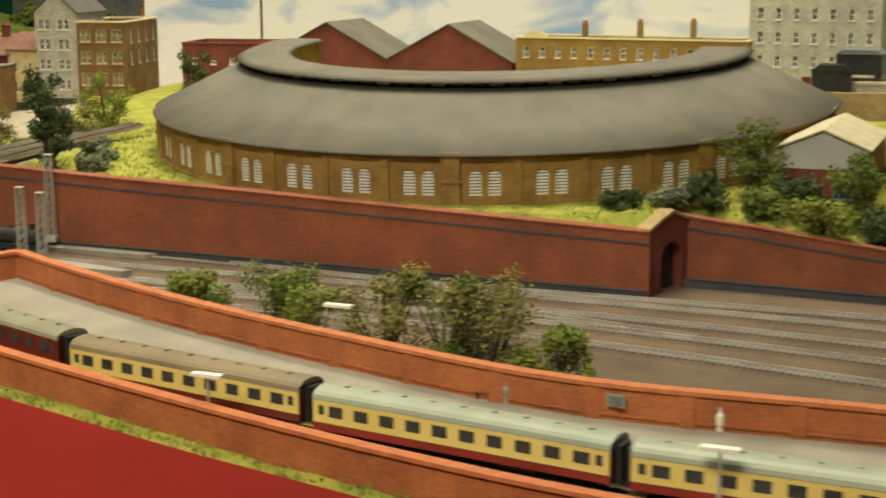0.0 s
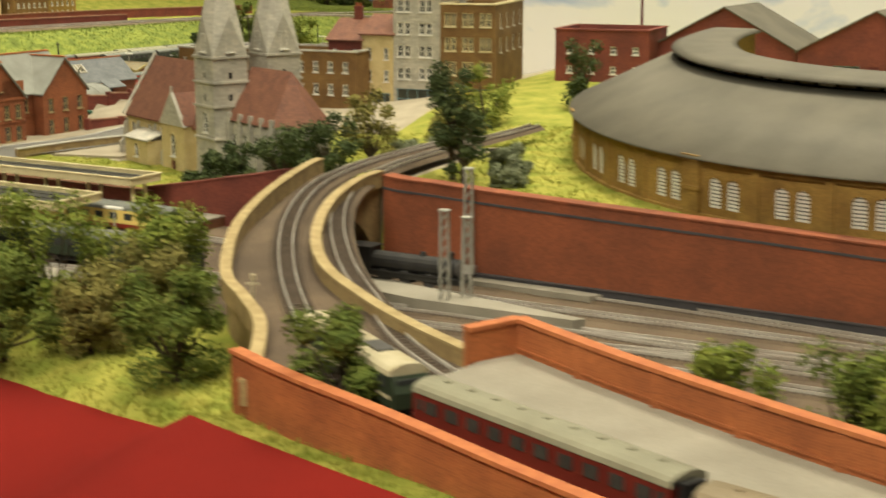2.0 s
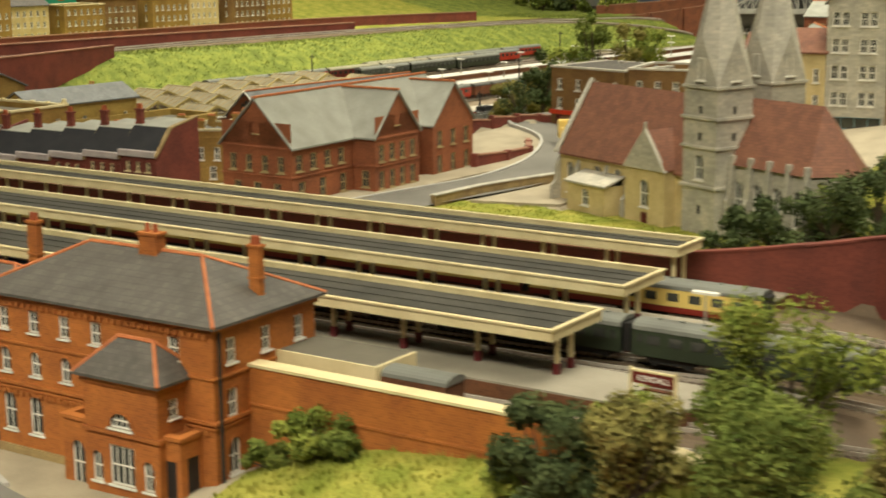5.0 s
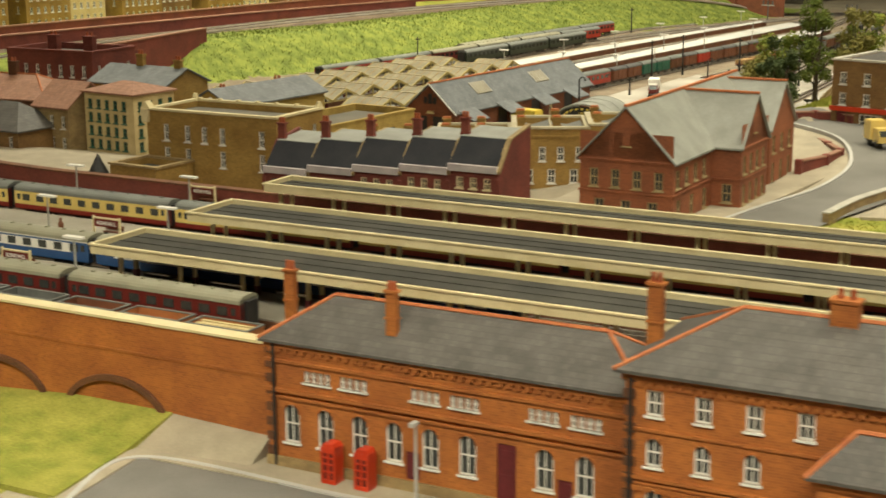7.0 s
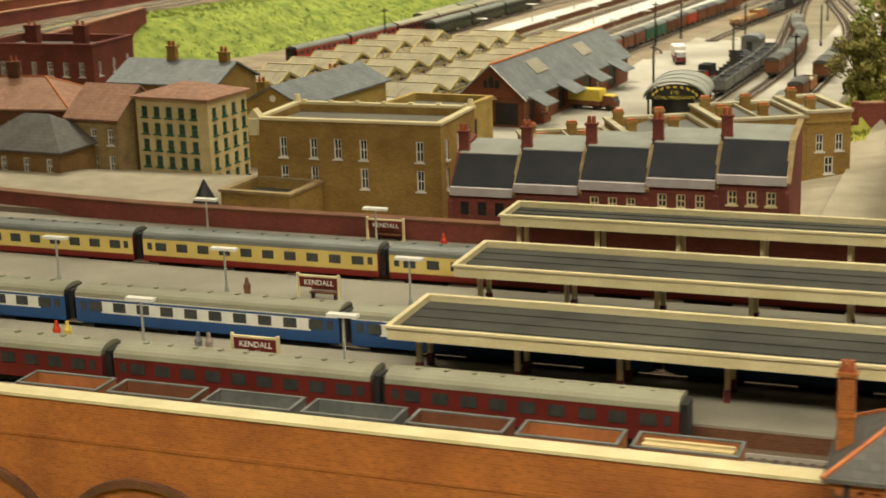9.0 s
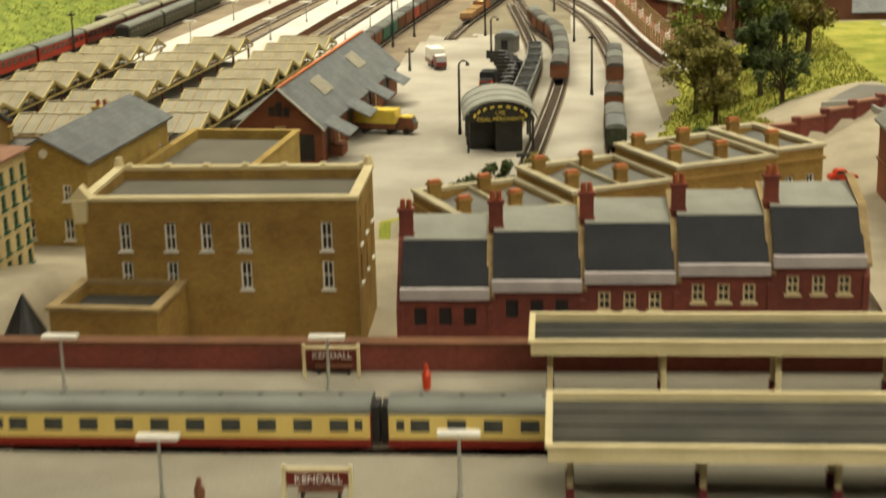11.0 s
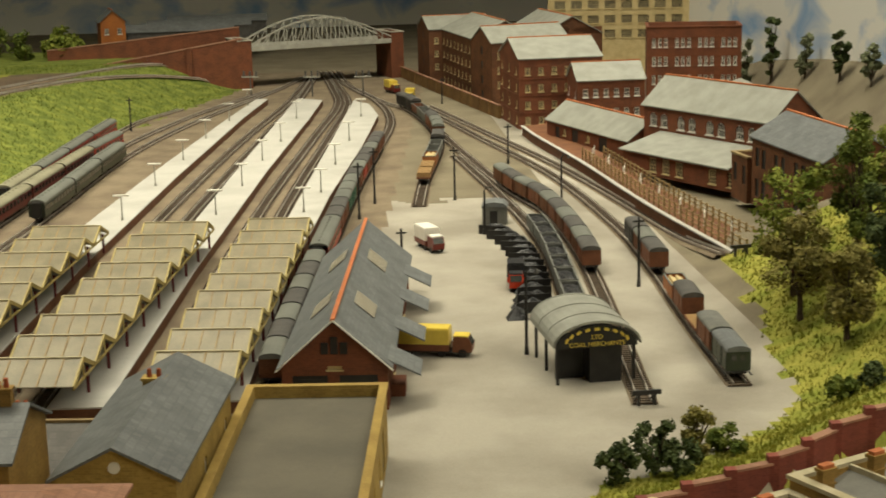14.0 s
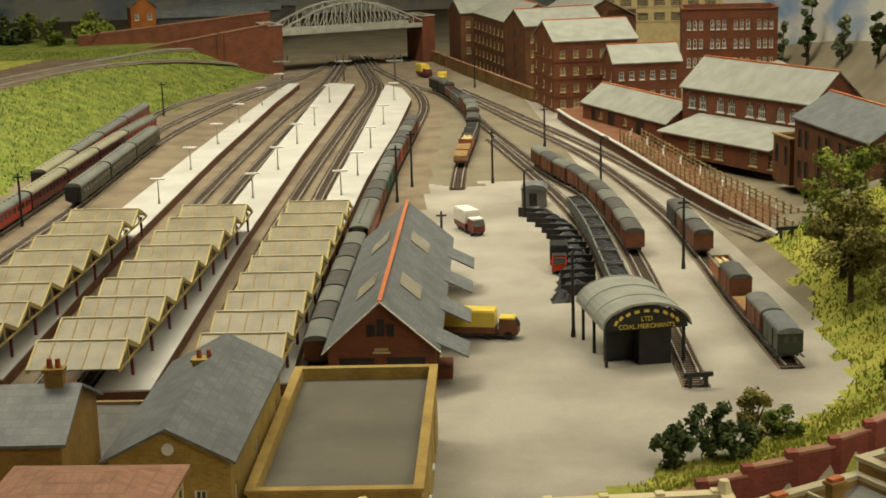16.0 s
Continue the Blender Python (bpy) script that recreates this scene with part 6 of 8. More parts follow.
fac = building("factory", "two tier red brick factory with long slate roof and arched windows", 89.7, 316.0, 2.0, -62, 22.5, 7.5, 7.2, "brick_mill", "gable_x", 3.2, "slate_pale", {"f": [(1.2 + 5.2 * i + 2.0 * j, 4.6, 1.3, 1.7, "arch") for i in range(4) for j in range(2)], "r": row(3, 1, 6.5, 4.6, 1.0, 1.5, "arch")}, group="warehouses", over=0.3)
lt = Shape()
facade(lt, fac, (3.7, -6.3), (22.4, -6.3), 0, 2.7, [(u, 0.5, 1.3, 1.7, WB) for u in (5.0, 7.4, 9.8, 15.5, 18.6)])
facade(lt, fac, (3.7, -0.01), (3.7, -6.3), 0, 2.7)
facade(lt, fac, (22.4, -6.3), (22.4, -0.01), 0, 2.7)
part("lean_to_wall", lt, "brick_mill", fac)
part("lean_to_roof", roof_slab(Shape(), (3.3, -6.7, 2.5), (22.8, -6.7, 2.5), (22.8, -0.05, 4.0), (3.3, -0.05, 4.0)), "slate_pale", fac, "pale slate lean-to roof")
f2 = building("corner_factory", "dark brown brick factory with slate roof and dark windows", 95.4, 286.0, 2.0, -83, 18, 8, 7.4, "brick_dark", "gable_x", 2.4, "slate_blue", {"f": [(1.0 + 5.0 * i + 1.7 * j, z, 1.0, 2.0, "dark") for i in range(3) for j in range(2) for z in (4.3, 1.0)], "l": row(2, 1, 7, 4.3, 0.8, 1.5, "dark")}, group="warehouses")
building("corner_annex", "small brown brick annex with flat roof", 94.4, 290.6, 2.0, -83, 4.5, 3.6, 4.9, "brick_dark", "flat", 0, "concrete", {"f": row(2, 0.6, 4.0, 2.0, 0.9, 2.0, "dark")}, group="warehouses", coping="viaduct")
building("tall_mill", "tall red brick mill with flat roof and paired windows", 101.8, 375, 1, -10, 15.2, 9, 12.6, "brick_mill", "flat", 0, "slate_pale", {"f": [(0.9 + 3.7 * i + 0.95 * j, z, 0.55, 1.5, "sash") for i in range(4) for j in range(3) for z in (9.4, 6.4, 3.4)]}, group="mills", coping="brick_mill")
building("cream_mill", "large cream stone mill with wide window bays", 92.5, 425, 1, -9, 27, 10, 18, "stone_cream", "flat", 0, "slate_pale", {"f": [(1.2 + 3.2 * i, z, 2.2, 1.6, WB) for i in range(8) for z in (15.2, 12.4, 9.6, 6.8)]}, group="mills", coping="brick_red")
building("side_house", "grey roofed outbuilding behind the factory", 104, 345, 2, -84, 10, 8, 4.4, "brick_dark", "hip", 2.6, "slate_pale", {}, ridge=None, group="warehouses")
building("side_house", "grey roofed outbuilding behind the corner factory", 104, 290, 2, -84, 14, 8, 4.4, "brick_dark", "hip", 2.6, "slate_blue", {}, ridge=None, group="warehouses")

# ---- bridge at the far end ----
br = thing("truss_bridge", "grey steel bowstring truss bridge over the tracks", "bridge", 35.8, 417, 1, 20)
BL = 28.0
for v in (0, 7.0):
    g = part("girder", Shape().box(0, v - 0.25, 6.9, BL, v + 0.25, 7.7), "steel_grey", br)
    top = [(BL * i / 16, v, 8.1 + 4.3 * math.sin(math.pi * i / 16)) for i in range(17)]
    ch = Shape()
    for p, q in zip(top, top[1:]):
        ch.bar(p, q, 0.2, 4)
    part("top_chord", ch, "steel_grey", g)
    for i in range(1, 16):
        part("post", Shape().bar((BL * i / 16, v, 7.6), top[i], 0.12, 4), "steel_grey", g)
        j = i + 1 if i < 8 else i - 1
        part("brace", Shape().bar((BL * i / 16, v, 7.6), top[j], 0.09, 4), "steel_grey", g)
part("deck", Shape().box(0, 0.3, 6.7, BL, 6.7, 7.1), "steel_grey", br)
for i in range(5):
    part("cross_brace", Shape().bar((BL * (i + 5.5) / 14, 0, 12.0), (BL * (i + 5.5) / 14, 7, 12.0), 0.14, 4), "steel_grey", br)
for u in (-2.6, BL):
    pier = building("bridge_pier", "red brick bridge abutment with stone cap", 35.8 + (u) * math.cos(math.radians(20)), 417 + u * math.sin(math.radians(20)), 0.8, 20, 2.6, 8, 9.0, "brick_mill", "flat", 0, "brick_mill", {}, coping="stone", group="abutments", category="abutment")
wall_thing("wall_bridge_1", "red brick panelled abutment wall on the embankment", [(8.8, 414), (20, 415.2), (34, 416.6)], 0.4, 1, lambda s: mixv(6.4, 10.2, s), "brick_mill", "tile_pink", 0.2)
wall_thing("wall_bridge_2", "red brick parapet wall beyond the embankment line", [(-3, 424), (16, 426), (33, 428)], 0.4, 4, lambda s: mixv(8.4, 11.5, s), "brick_mill", "tile_pink", 0.2)
for s in (0.02, 0.3, 0.62):
    p = Vector((8.8, 413.4)).lerp(Vector((34, 416)), s)
    tagged(new("wall_pier", Shape().box(p[0] - 0.5, p[1] - 0.5, 1, p[0] + 0.5, p[1] + 0.4, 6.5 + 3.9 * s).mesh("wall_pier", "brick_mill")), "projecting red brick wall pier", "pier", kind="structure")
for i in range(3):
    sh_ = building("far_shed", "long low grey shed beyond the bridge", 8 + 3 * i, 455 + 12 * i, 6, 4, 22, 6, 3, "iron", "gable_x", 1.2, "slate_blue", {}, ridge=None, group="far sheds")
building("far_house", "small orange brick house on the far hillside", 4, 446, 7, 15, 5, 6, 5, "brick_orange", "gable_y", 2.2, "slate_blue", {"f": row(2, 0.8, 4.2, 2.4, 0.8, 1.2)}, group="far houses")

# Works office beside the engine shed, with the water tank behind it.
wo = building("works_office", "low red brick office with grey gable and pale roof", 233.7, 180, 5.2, 0, 7.4, 14, 6.6, "brick_red", "gable_y", 1.5, "coping_pale", {"f": [(0.7, 2.4, 2.4, 1.6, "shop"), (4.6, 2.4, 2.0, 1.6, "shop")]}, over=0.25, ridge=None, category="office")
part("gable_panel", Shape().prism([(0.1, 4.9), (7.3, 4.9), (7.3, 6.5), (3.7, 7.95), (0.1, 6.5)], -0.12, -0.01), "concrete", wo, "grey boarded gable")
wt = thing("water_tank", "black riveted water tank on a grey stone base", "tank", 231.7, 222.2, 6.0 + fall(232, 222))
part("base", Shape().box(0, 0, 0, 7.5, 6, 5.6), "stone", wt, "grey stone base")
part("base_coping", Shape().box(-0.2, -0.2, 5.6, 7.7, 6.2, 5.9), "coping_pale", wt)
for u, v in ((1.6, 1.2), (5.2, 1.2), (1.6, 4.8), (5.2, 4.8)):
    part("post", Shape().box(u - 0.15, v - 0.15, 5.9, u + 0.15, v + 0.15, 6.6), "black", wt)
part("tank", Shape().box(1.0, 0.6, 6.6, 5.8, 5.4, 8.8), "black", wt, "black iron tank")
part("lid", Shape().prism([(0.9, 8.8), (5.9, 8.8), (5.2, 9.3), (1.6, 9.3)], 0.5, 5.5), "slate_blue", wt, "pale grey sloping lid")
# ---- buildings behind the engine shed ----
building("brown_hotel", "tall brown brick hotel with cream paired windows", 135.9, 221.4, 6.2, 14, 6.6, 13.5, 11.7, "brick_brown", "flat", 0, "felt_dark", {"f": [(0.5 + 2.1 * i + 0.75 * j, z, 0.6, 1.6, "cream") for i in range(3) for j in range(2) for z in (9.2, 6.4, 3.6)] + [(0.5, 0.3, 5.4, 1.8, "shop")], "r": row(4, 2, 12, 9.0, 0.6, 1.7) + row(4, 2, 12, 6.2, 0.6, 1.7)}, group="town houses")
building("grey_house", "tall grey stone town house with gabled slate roof", 130.0, 220.6, 6.2, 10, 5.9, 9, 13.9, "stone", "gable_y", 2.6, "slate", {"f": [(0.5 + 2.7 * i + 0.9 * j, z, 0.7, 1.4, "sash") for i in range(2) for j in range(2) for z in (11.6, 9.0, 6.4, 3.8)] + [(0.4, 0.3, 5.1, 2.4, "shop")]}, group="town houses", ridge=None)
building("stone_house", "cream stone town house with blue shop front", 126.0, 220.0, 6.0, 8, 4.0, 8, 9.6, "stone_cream", "gable_x", 2.0, "tile_red", {"f": row(2, 0.6, 3.4, 6.6, 0.6, 1.4) + row(2, 0.6, 3.4, 4.0, 0.6, 1.4) + [(0.4, 0.3, 3.2, 2.4, "shop")]}, group="town houses", ridge=None)
building("red_house", "red brick town house with dormer roof", 121.6, 219.4, 6.0, 8, 4.4, 8, 9.0, "brick_red", "gable_x", 2.2, "tile_red", {"f": row(2, 0.6, 3.8, 6.4, 0.6, 1.5) + row(2, 0.6, 3.8, 3.6, 0.6, 1.5)}, group="town houses", ridge=None, chimneys=((2.2, 4, 10, 2.6, 0.5),))
pb = building("corner_pub", "brown brick corner public house with red shop front", 101.6, 216, 6.6, -12, 9.8, 9, 6.9, "brick_brown", "flat", 0, "slate", {"f": row(4, 0.8, 9, 4.6, 0.7, 1.2) + row(4, 0.8, 9, 2.6, 0.7, 1.2) + [(0.6, 0.2, 1.0, 1.7, "door"), (3.0, 0.4, 2.4, 1.4, "sash"), (6.4, 0.4, 2.4, 1.4, "sash")], "l": row(3, 1, 8, 4.6, 0.7, 1.2)}, group="town houses", coping="stone")
part("fascia", Shape().box(-0.12, -0.18, 2.0, 9.9, 0.0, 2.45), "post_red", pb, "red painted shop fascia")
part("shopfront_base", Shape().box(-0.08, -0.1, 0, 9.85, -0.005, 0.35), "door_maroon", pb)
for k in range(3):
    part("roof_ridge", Shape().prism([(0.4 + 3.05 * k, 6.2), (3.3 + 3.05 * k, 6.2), (1.85 + 3.05 * k, 7.2)], 0.4, 8.6), "slate", pb)
building("terrace_row", "brown brick terrace with valley roofs behind the church", 111.6, 214.2, 6.6, 8, 16, 8, 7.2, "brick_brown", "flat", 0, "slate", {"f": row(8, 0.8, 15, 4.8, 0.7, 1.3) + row(8, 0.8, 15, 2.2, 0.7, 1.3)}, group="town houses", coping="stone")
wr = building("brick_works", "square red brick works with flat roof and small windows", 146.2, 230.5, 6.0, 9, 11.2, 9, 7.4, "brick_red", "flat", 0, "felt_dark", {"f": row(4, 1.4, 10, 4.7, 0.7, 0.9) + row(4, 1.4, 10, 2.4, 0.7, 0.9)}, group="works", coping="brick_red")
for i in range(2):
    building("works_shed", "red brick shed with gabled front, grey roof and blue doors", 155.9 + 17.4 * i, 236.8, 7.0, 1, 17.2, 12, 4.2, "brick_red", "gable_y", 4.6, "felt", {"f": [(4.0, 0.2, 3.0, 2.6, "shop"), (10.6, 0.2, 3.0, 2.6, "shop"), (8.0, 0.2, 1.2, 2.6, "door")], "l": []}, group="works", ridge=None)
sp_ = building("shop_parade", "yellow brick shop parade with cream parapet and blue shop fronts", 191.3, 236.2, 7.6, 0, 29.4, 7, 6.8, "brick_yellow", "flat", 0, "felt", {"f": [(1.0 + 2.1 * i, 4.4, 0.7, 1.4, "sash") for i in range(14)] + [(0.6, 0.3, 3.6, 2.6, "shop"), (4.8, 0.3, 3.6, 2.6, "shop"), (9.0, 0.3, 5.8, 2.8, "dark"), (16.5, 0.3, 1.1, 2.4, "door"), (18.4, 0.5, 1.0, 1.8, "sash"), (20.4, 0.5, 1.0, 1.8, "sash"), (22.6, 0.3, 1.1, 2.4, "door"), (25, 0.5, 1.0, 1.8, "sash"), (27, 0.5, 1.0, 1.8, "sash")]}, group="works", chimneys=((8.2, 3, 6.4, 2.0, 0.35), (15.3, 3, 6.4, 2.2, 0.35), (22, 3, 6.4, 2.4, 0.35)))
part("parapet_arch", Shape().prism([(2.6 + 1.6 * math.cos(math.pi * i / 10), 6.9 + 0.8 * math.sin(math.pi * i / 10)) for i in range(11)], -0.1, 0.3), "cream", sp_)
building("grey_works", "large grey stone warehouse with small windows", 220.4, 237.6, 7.6, -2, 15.5, 8, 13, "stone", "flat", 0, "felt", {"f": row(7, 1, 14.5, 9.4, 0.7, 1.4) + row(7, 1, 14.5, 6.6, 0.7, 1.4) + row(7, 1, 14.5, 3.8, 0.7, 1.4) + [(6.5, 0.3, 1.1, 2.4, "door")]}, group="works", coping="stone")
building("red_office", "red brick office with pale gabled roof and blue window", 232, 192.1, 4.0, 8, 9, 12, 5.4, "brick_red", "gable_y", 2.0, "slate_pale", {"f": [(0.9, 0.9, 2.9, 1.7, "shop")]}, group="works", ridge=None)
rt = thing("water_tank", "black water tank on a brown brick base", "water tank", 229.5, 219.5, 7.6 + fall(230, 219), 5)
part("tank_base", Shape().box(0, 0, 0, 12, 7, 3.4), "viaduct", rt)
part("tank", Shape().box(1.0, 1, 3.4, 5.2, 4, 5.6), "black", rt)
part("tank_roof", Shape().prism([(0.9, 5.6), (5.3, 5.6), (4.4, 6.3), (1.8, 6.3)], 0.9, 4.1), "black", rt)

# ---- town to the left ----
building("yellow_hotel", "tall cream yellow hotel with pink tiled roof and green shutters", 34.3, 183.6, 3.0, -6, 7.0, 5.6, 7.5, "stone_cream", "hip", 0.9, "tile_pink", {"f": [(0.5 + 1.2 * i, z, 0.6, 0.9, "green") for i in range(5) for z in (0.4, 1.75, 3.1, 4.45, 5.8)], "r": [(0.6 + 1.4 * i, z, 0.6, 0.9, "green") for i in range(4) for z in (0.4, 1.75, 3.1, 4.45, 5.8)]}, group="town houses", ridge=None)
building("gabled_house", "buff house with pink gabled roof", 28.4, 182.6, 3.8, -6, 5.0, 6, 5.0, "viaduct", "gable_x", 2.2, "tile_pink", {"f": row(3, 0.5, 4.5, 2.8, 0.6, 1.3) + row(3, 0.5, 4.5, 0.6, 0.6, 1.3)}, group="town houses", ridge=None)
building("mansard_house", "grey brick house with mansard slate roof", 21.6, 178.4, 4.4, -4, 9.0, 6.5, 2.4, "brick_brown", "hip", 2.4, "slate", {"f": row(4, 0.8, 8.2, 0.6, 0.6, 1.2)}, group="town houses", ridge=None)
building("red_tiled_house", "dark brick house with hipped orange tile roof", 12.0, 186.5, 3.8, 6, 13, 8, 4.6, "brick_dark", "hip", 2.2, "tile_pink", {"f": row(6, 0.8, 12, 2.2, 0.6, 1.3) + row(6, 0.8, 12, 0.5, 0.6, 1.3), "r": row(3, 1, 7, 2.2, 0.6, 1.3)}, group="town houses", chimneys=((6, 4, 6, 2, 0.5),))
building("slate_house", "yellow brick house with blue slate gabled roof", 24.6, 195.4, 2.4, -4, 11, 7, 7.2, "brick_yellow", "gable_x", 1.6, "slate_blue", {"f": row(5, 1, 10, 4.2, 0.6, 1.3)}, group="town houses", ridge=None, chimneys=((4.5, 3.5, 8, 2, 0.45), (10, 3.5, 8, 1.6, 0.45)))
building("brick_house", "square red brick town house with slate roof and chimneys", 4.4, 203.5, 2, 2, 13, 8, 9.6, "brick_red", "flat", 0, "slate", {"f": row(7, 0.8, 12, 6.6, 0.6, 1.4) + row(7, 0.8, 12, 3.6, 0.6, 1.4), "r": row(3, 1, 7, 6.6, 0.6, 1.4)}, group="town houses", coping="brick_red", chimneys=((4, 4, 9, 2, 0.7), (9.5, 4, 9, 2, 0.7)))
wall_thing("wall_bank_1", "red brick retaining wall beside the embankment line", [(-36, 225), (-33, 250), (-30.5, 275), (-28, 300), (-20, 344)], 0.4, 3, lambda s: 8.6 - 0.6 * s, "brick_red", "tile_pink", 0.2)
wall_thing("wall_bank_2", "red brick parapet wall at the embankment end", [(-8, 226), (-11, 245), (-14, 266)], 0.4, 1, lambda s: 8.4, "brick_red", "tile_pink", 0.2)
HR = random.Random(3)
for i in range(12):
    s = i / 11
    hx, hy_ = mixv(-62, -44, s) - 3 * (i % 2), mixv(226, 345, s)
    hh = HR.uniform(6.5, 10.5)
    wm = HR.choice(("brick_yellow", "stone_cream", "brick_red", "brick_yellow", "brick_brown", "brick_yellow"))
    building("hillside_house", {"brick_red": "red brick hillside town house", "brick_brown": "brown brick hillside town house"}.get(wm, "yellow stone hillside town house with white windows"), hx, hy_, 6.0, 80, 9.6, 8, hh, wm, "gable_x" if i % 3 else "flat", 2.0, "slate", {"f": [(0.8 + 1.5 * k, z, 0.6, 1.1, "sash") for k in range(6) for z in (1.0, 3.2, 5.4)], "l": row(2, 1, 6, 3.2, 0.7, 1.2) + row(2, 1, 6, 5.4, 0.7, 1.2)}, group="hillside houses", ridge=None, chimneys=((2, 4, hh + 0.8, 2.0, 0.5),))
wall_thing("wall_hill", "red brick wall along the foot of the hillside houses", [(-50, 222), (-44, 260), (-38, 300), (-30, 346), (-14, 384)], 0.4, 4, lambda s: 8.6, "brick_red", "tile_pink", 0.2)

# ---- painted sky boards and the room ----
bs_ = Shape().box(124, 257, 4, 320, 258.2, 70)
tagged(new("backdrop_1", bs_.mesh("backdrop_1", "sky")), "painted cloudy blue sky board behind the engine shed", "backdrop", kind="structure")
b2 = strip_wall([Vector(p) for p in ((127, 262), (133, 330), (126, 392), (113, 452))], 0.6, 0, 75)
tagged(new("backdrop_2", b2.mesh("backdrop_2", "sky")), "painted cloudy sky board beside the mills", "backdrop", kind="structure")
fb = Shape().box(-128, 560, 0, 113, 562, 60)
tagged(new("backdrop_3", fb.mesh("backdrop_3", "sky")), "painted pale sky board at the far end", "backdrop", kind="structure")
gb = Shape().box(-128, 230, 0, -126, 560, 45)
tagged(new("backdrop_4", gb.mesh("backdrop_4", "baize")), "green cloth covered board behind the hillside houses", "backdrop", kind="structure")
X0, X1, Y0, Y1, ZF, ZC = -420, 640, -330, 900, -95, 205
for nm, b6, mm, lab in (("floor", (X0, Y0, ZF - 5, X1, Y1, ZF), "carpet", "dark carpet floor of the exhibition room"), ("ceiling", (X0, Y0, ZC, X1, Y1, ZC + 5), "plaster", "white plaster ceiling of the room"), ("wall_south", (X0, Y0 - 5, ZF, X1, Y0, ZC), "plaster", "plain plaster room wall"), ("wall_north", (X0, Y1, ZF, X1, Y1 + 5, ZC), "plaster", "plain plaster room wall"), ("wall_west", (X0 - 5, Y0, ZF, X0, Y1, ZC), "plaster", "plain plaster room wall"), ("wall_east", (X1, Y0, ZF, X1 + 5, Y1, ZC), "plaster", "plain plaster room wall")):
    tagged(new(nm, Shape().box(*b6).mesh(nm, mm)), lab, nm.split("_")[0], kind="structure")


# ---- rolling stock ----
def along(line, s):
    """Place and heading at s cm along a line."""
    for p, q in zip(line, line[1:]):
        d = (q - p).length
        if s <= d or q is line[-1]:
            t = p.lerp(q, s / d if d else 0)
            return t[0], t[1], math.degrees(math.atan2(q[1] - p[1], q[0] - p[0]))
        s -= d


def length_to(line, test):
    """Length along the line up to the first point that passes test."""
    s = 0.0
    for p, q in zip(line, line[1:]):
        if test(p):
            return s
        s += (q - p).length
    return s


def bogie(ob, x, w=1.3, wb=1.0):
    b = part("bogie", Shape().box(x - wb - 0.35, -0.62, 0.2, x + wb + 0.35, -0.5, 0.55).box(x - wb - 0.35, 0.5, 0.2, x + wb + 0.35, 0.62, 0.55).box(x - 0.3, -0.5, 0.35, x + 0.3, 0.5, 0.55), "black", ob)
    for u in (-wb, wb):
        part("wheel_set", Shape().bar((x + u, -0.5, 0.33), (x + u, -0.38, 0.33), 0.32, 10).bar((x + u, 0.38, 0.33), (x + u, 0.5, 0.33), 0.32, 10).bar((x + u, -0.4, 0.33), (x + u, 0.4, 0.33), 0.07, 5), "iron", b)


def roof_arc(L, w, z, rise, n=9, over=0.04):
    sh = Shape()
    pts = [((w / 2 + over) * math.cos(math.pi * i / n), z + rise * math.sin(math.pi * i / n) ** 0.8) for i in range(n + 1)]
    return sh.prism(pts, 0, L, "x")


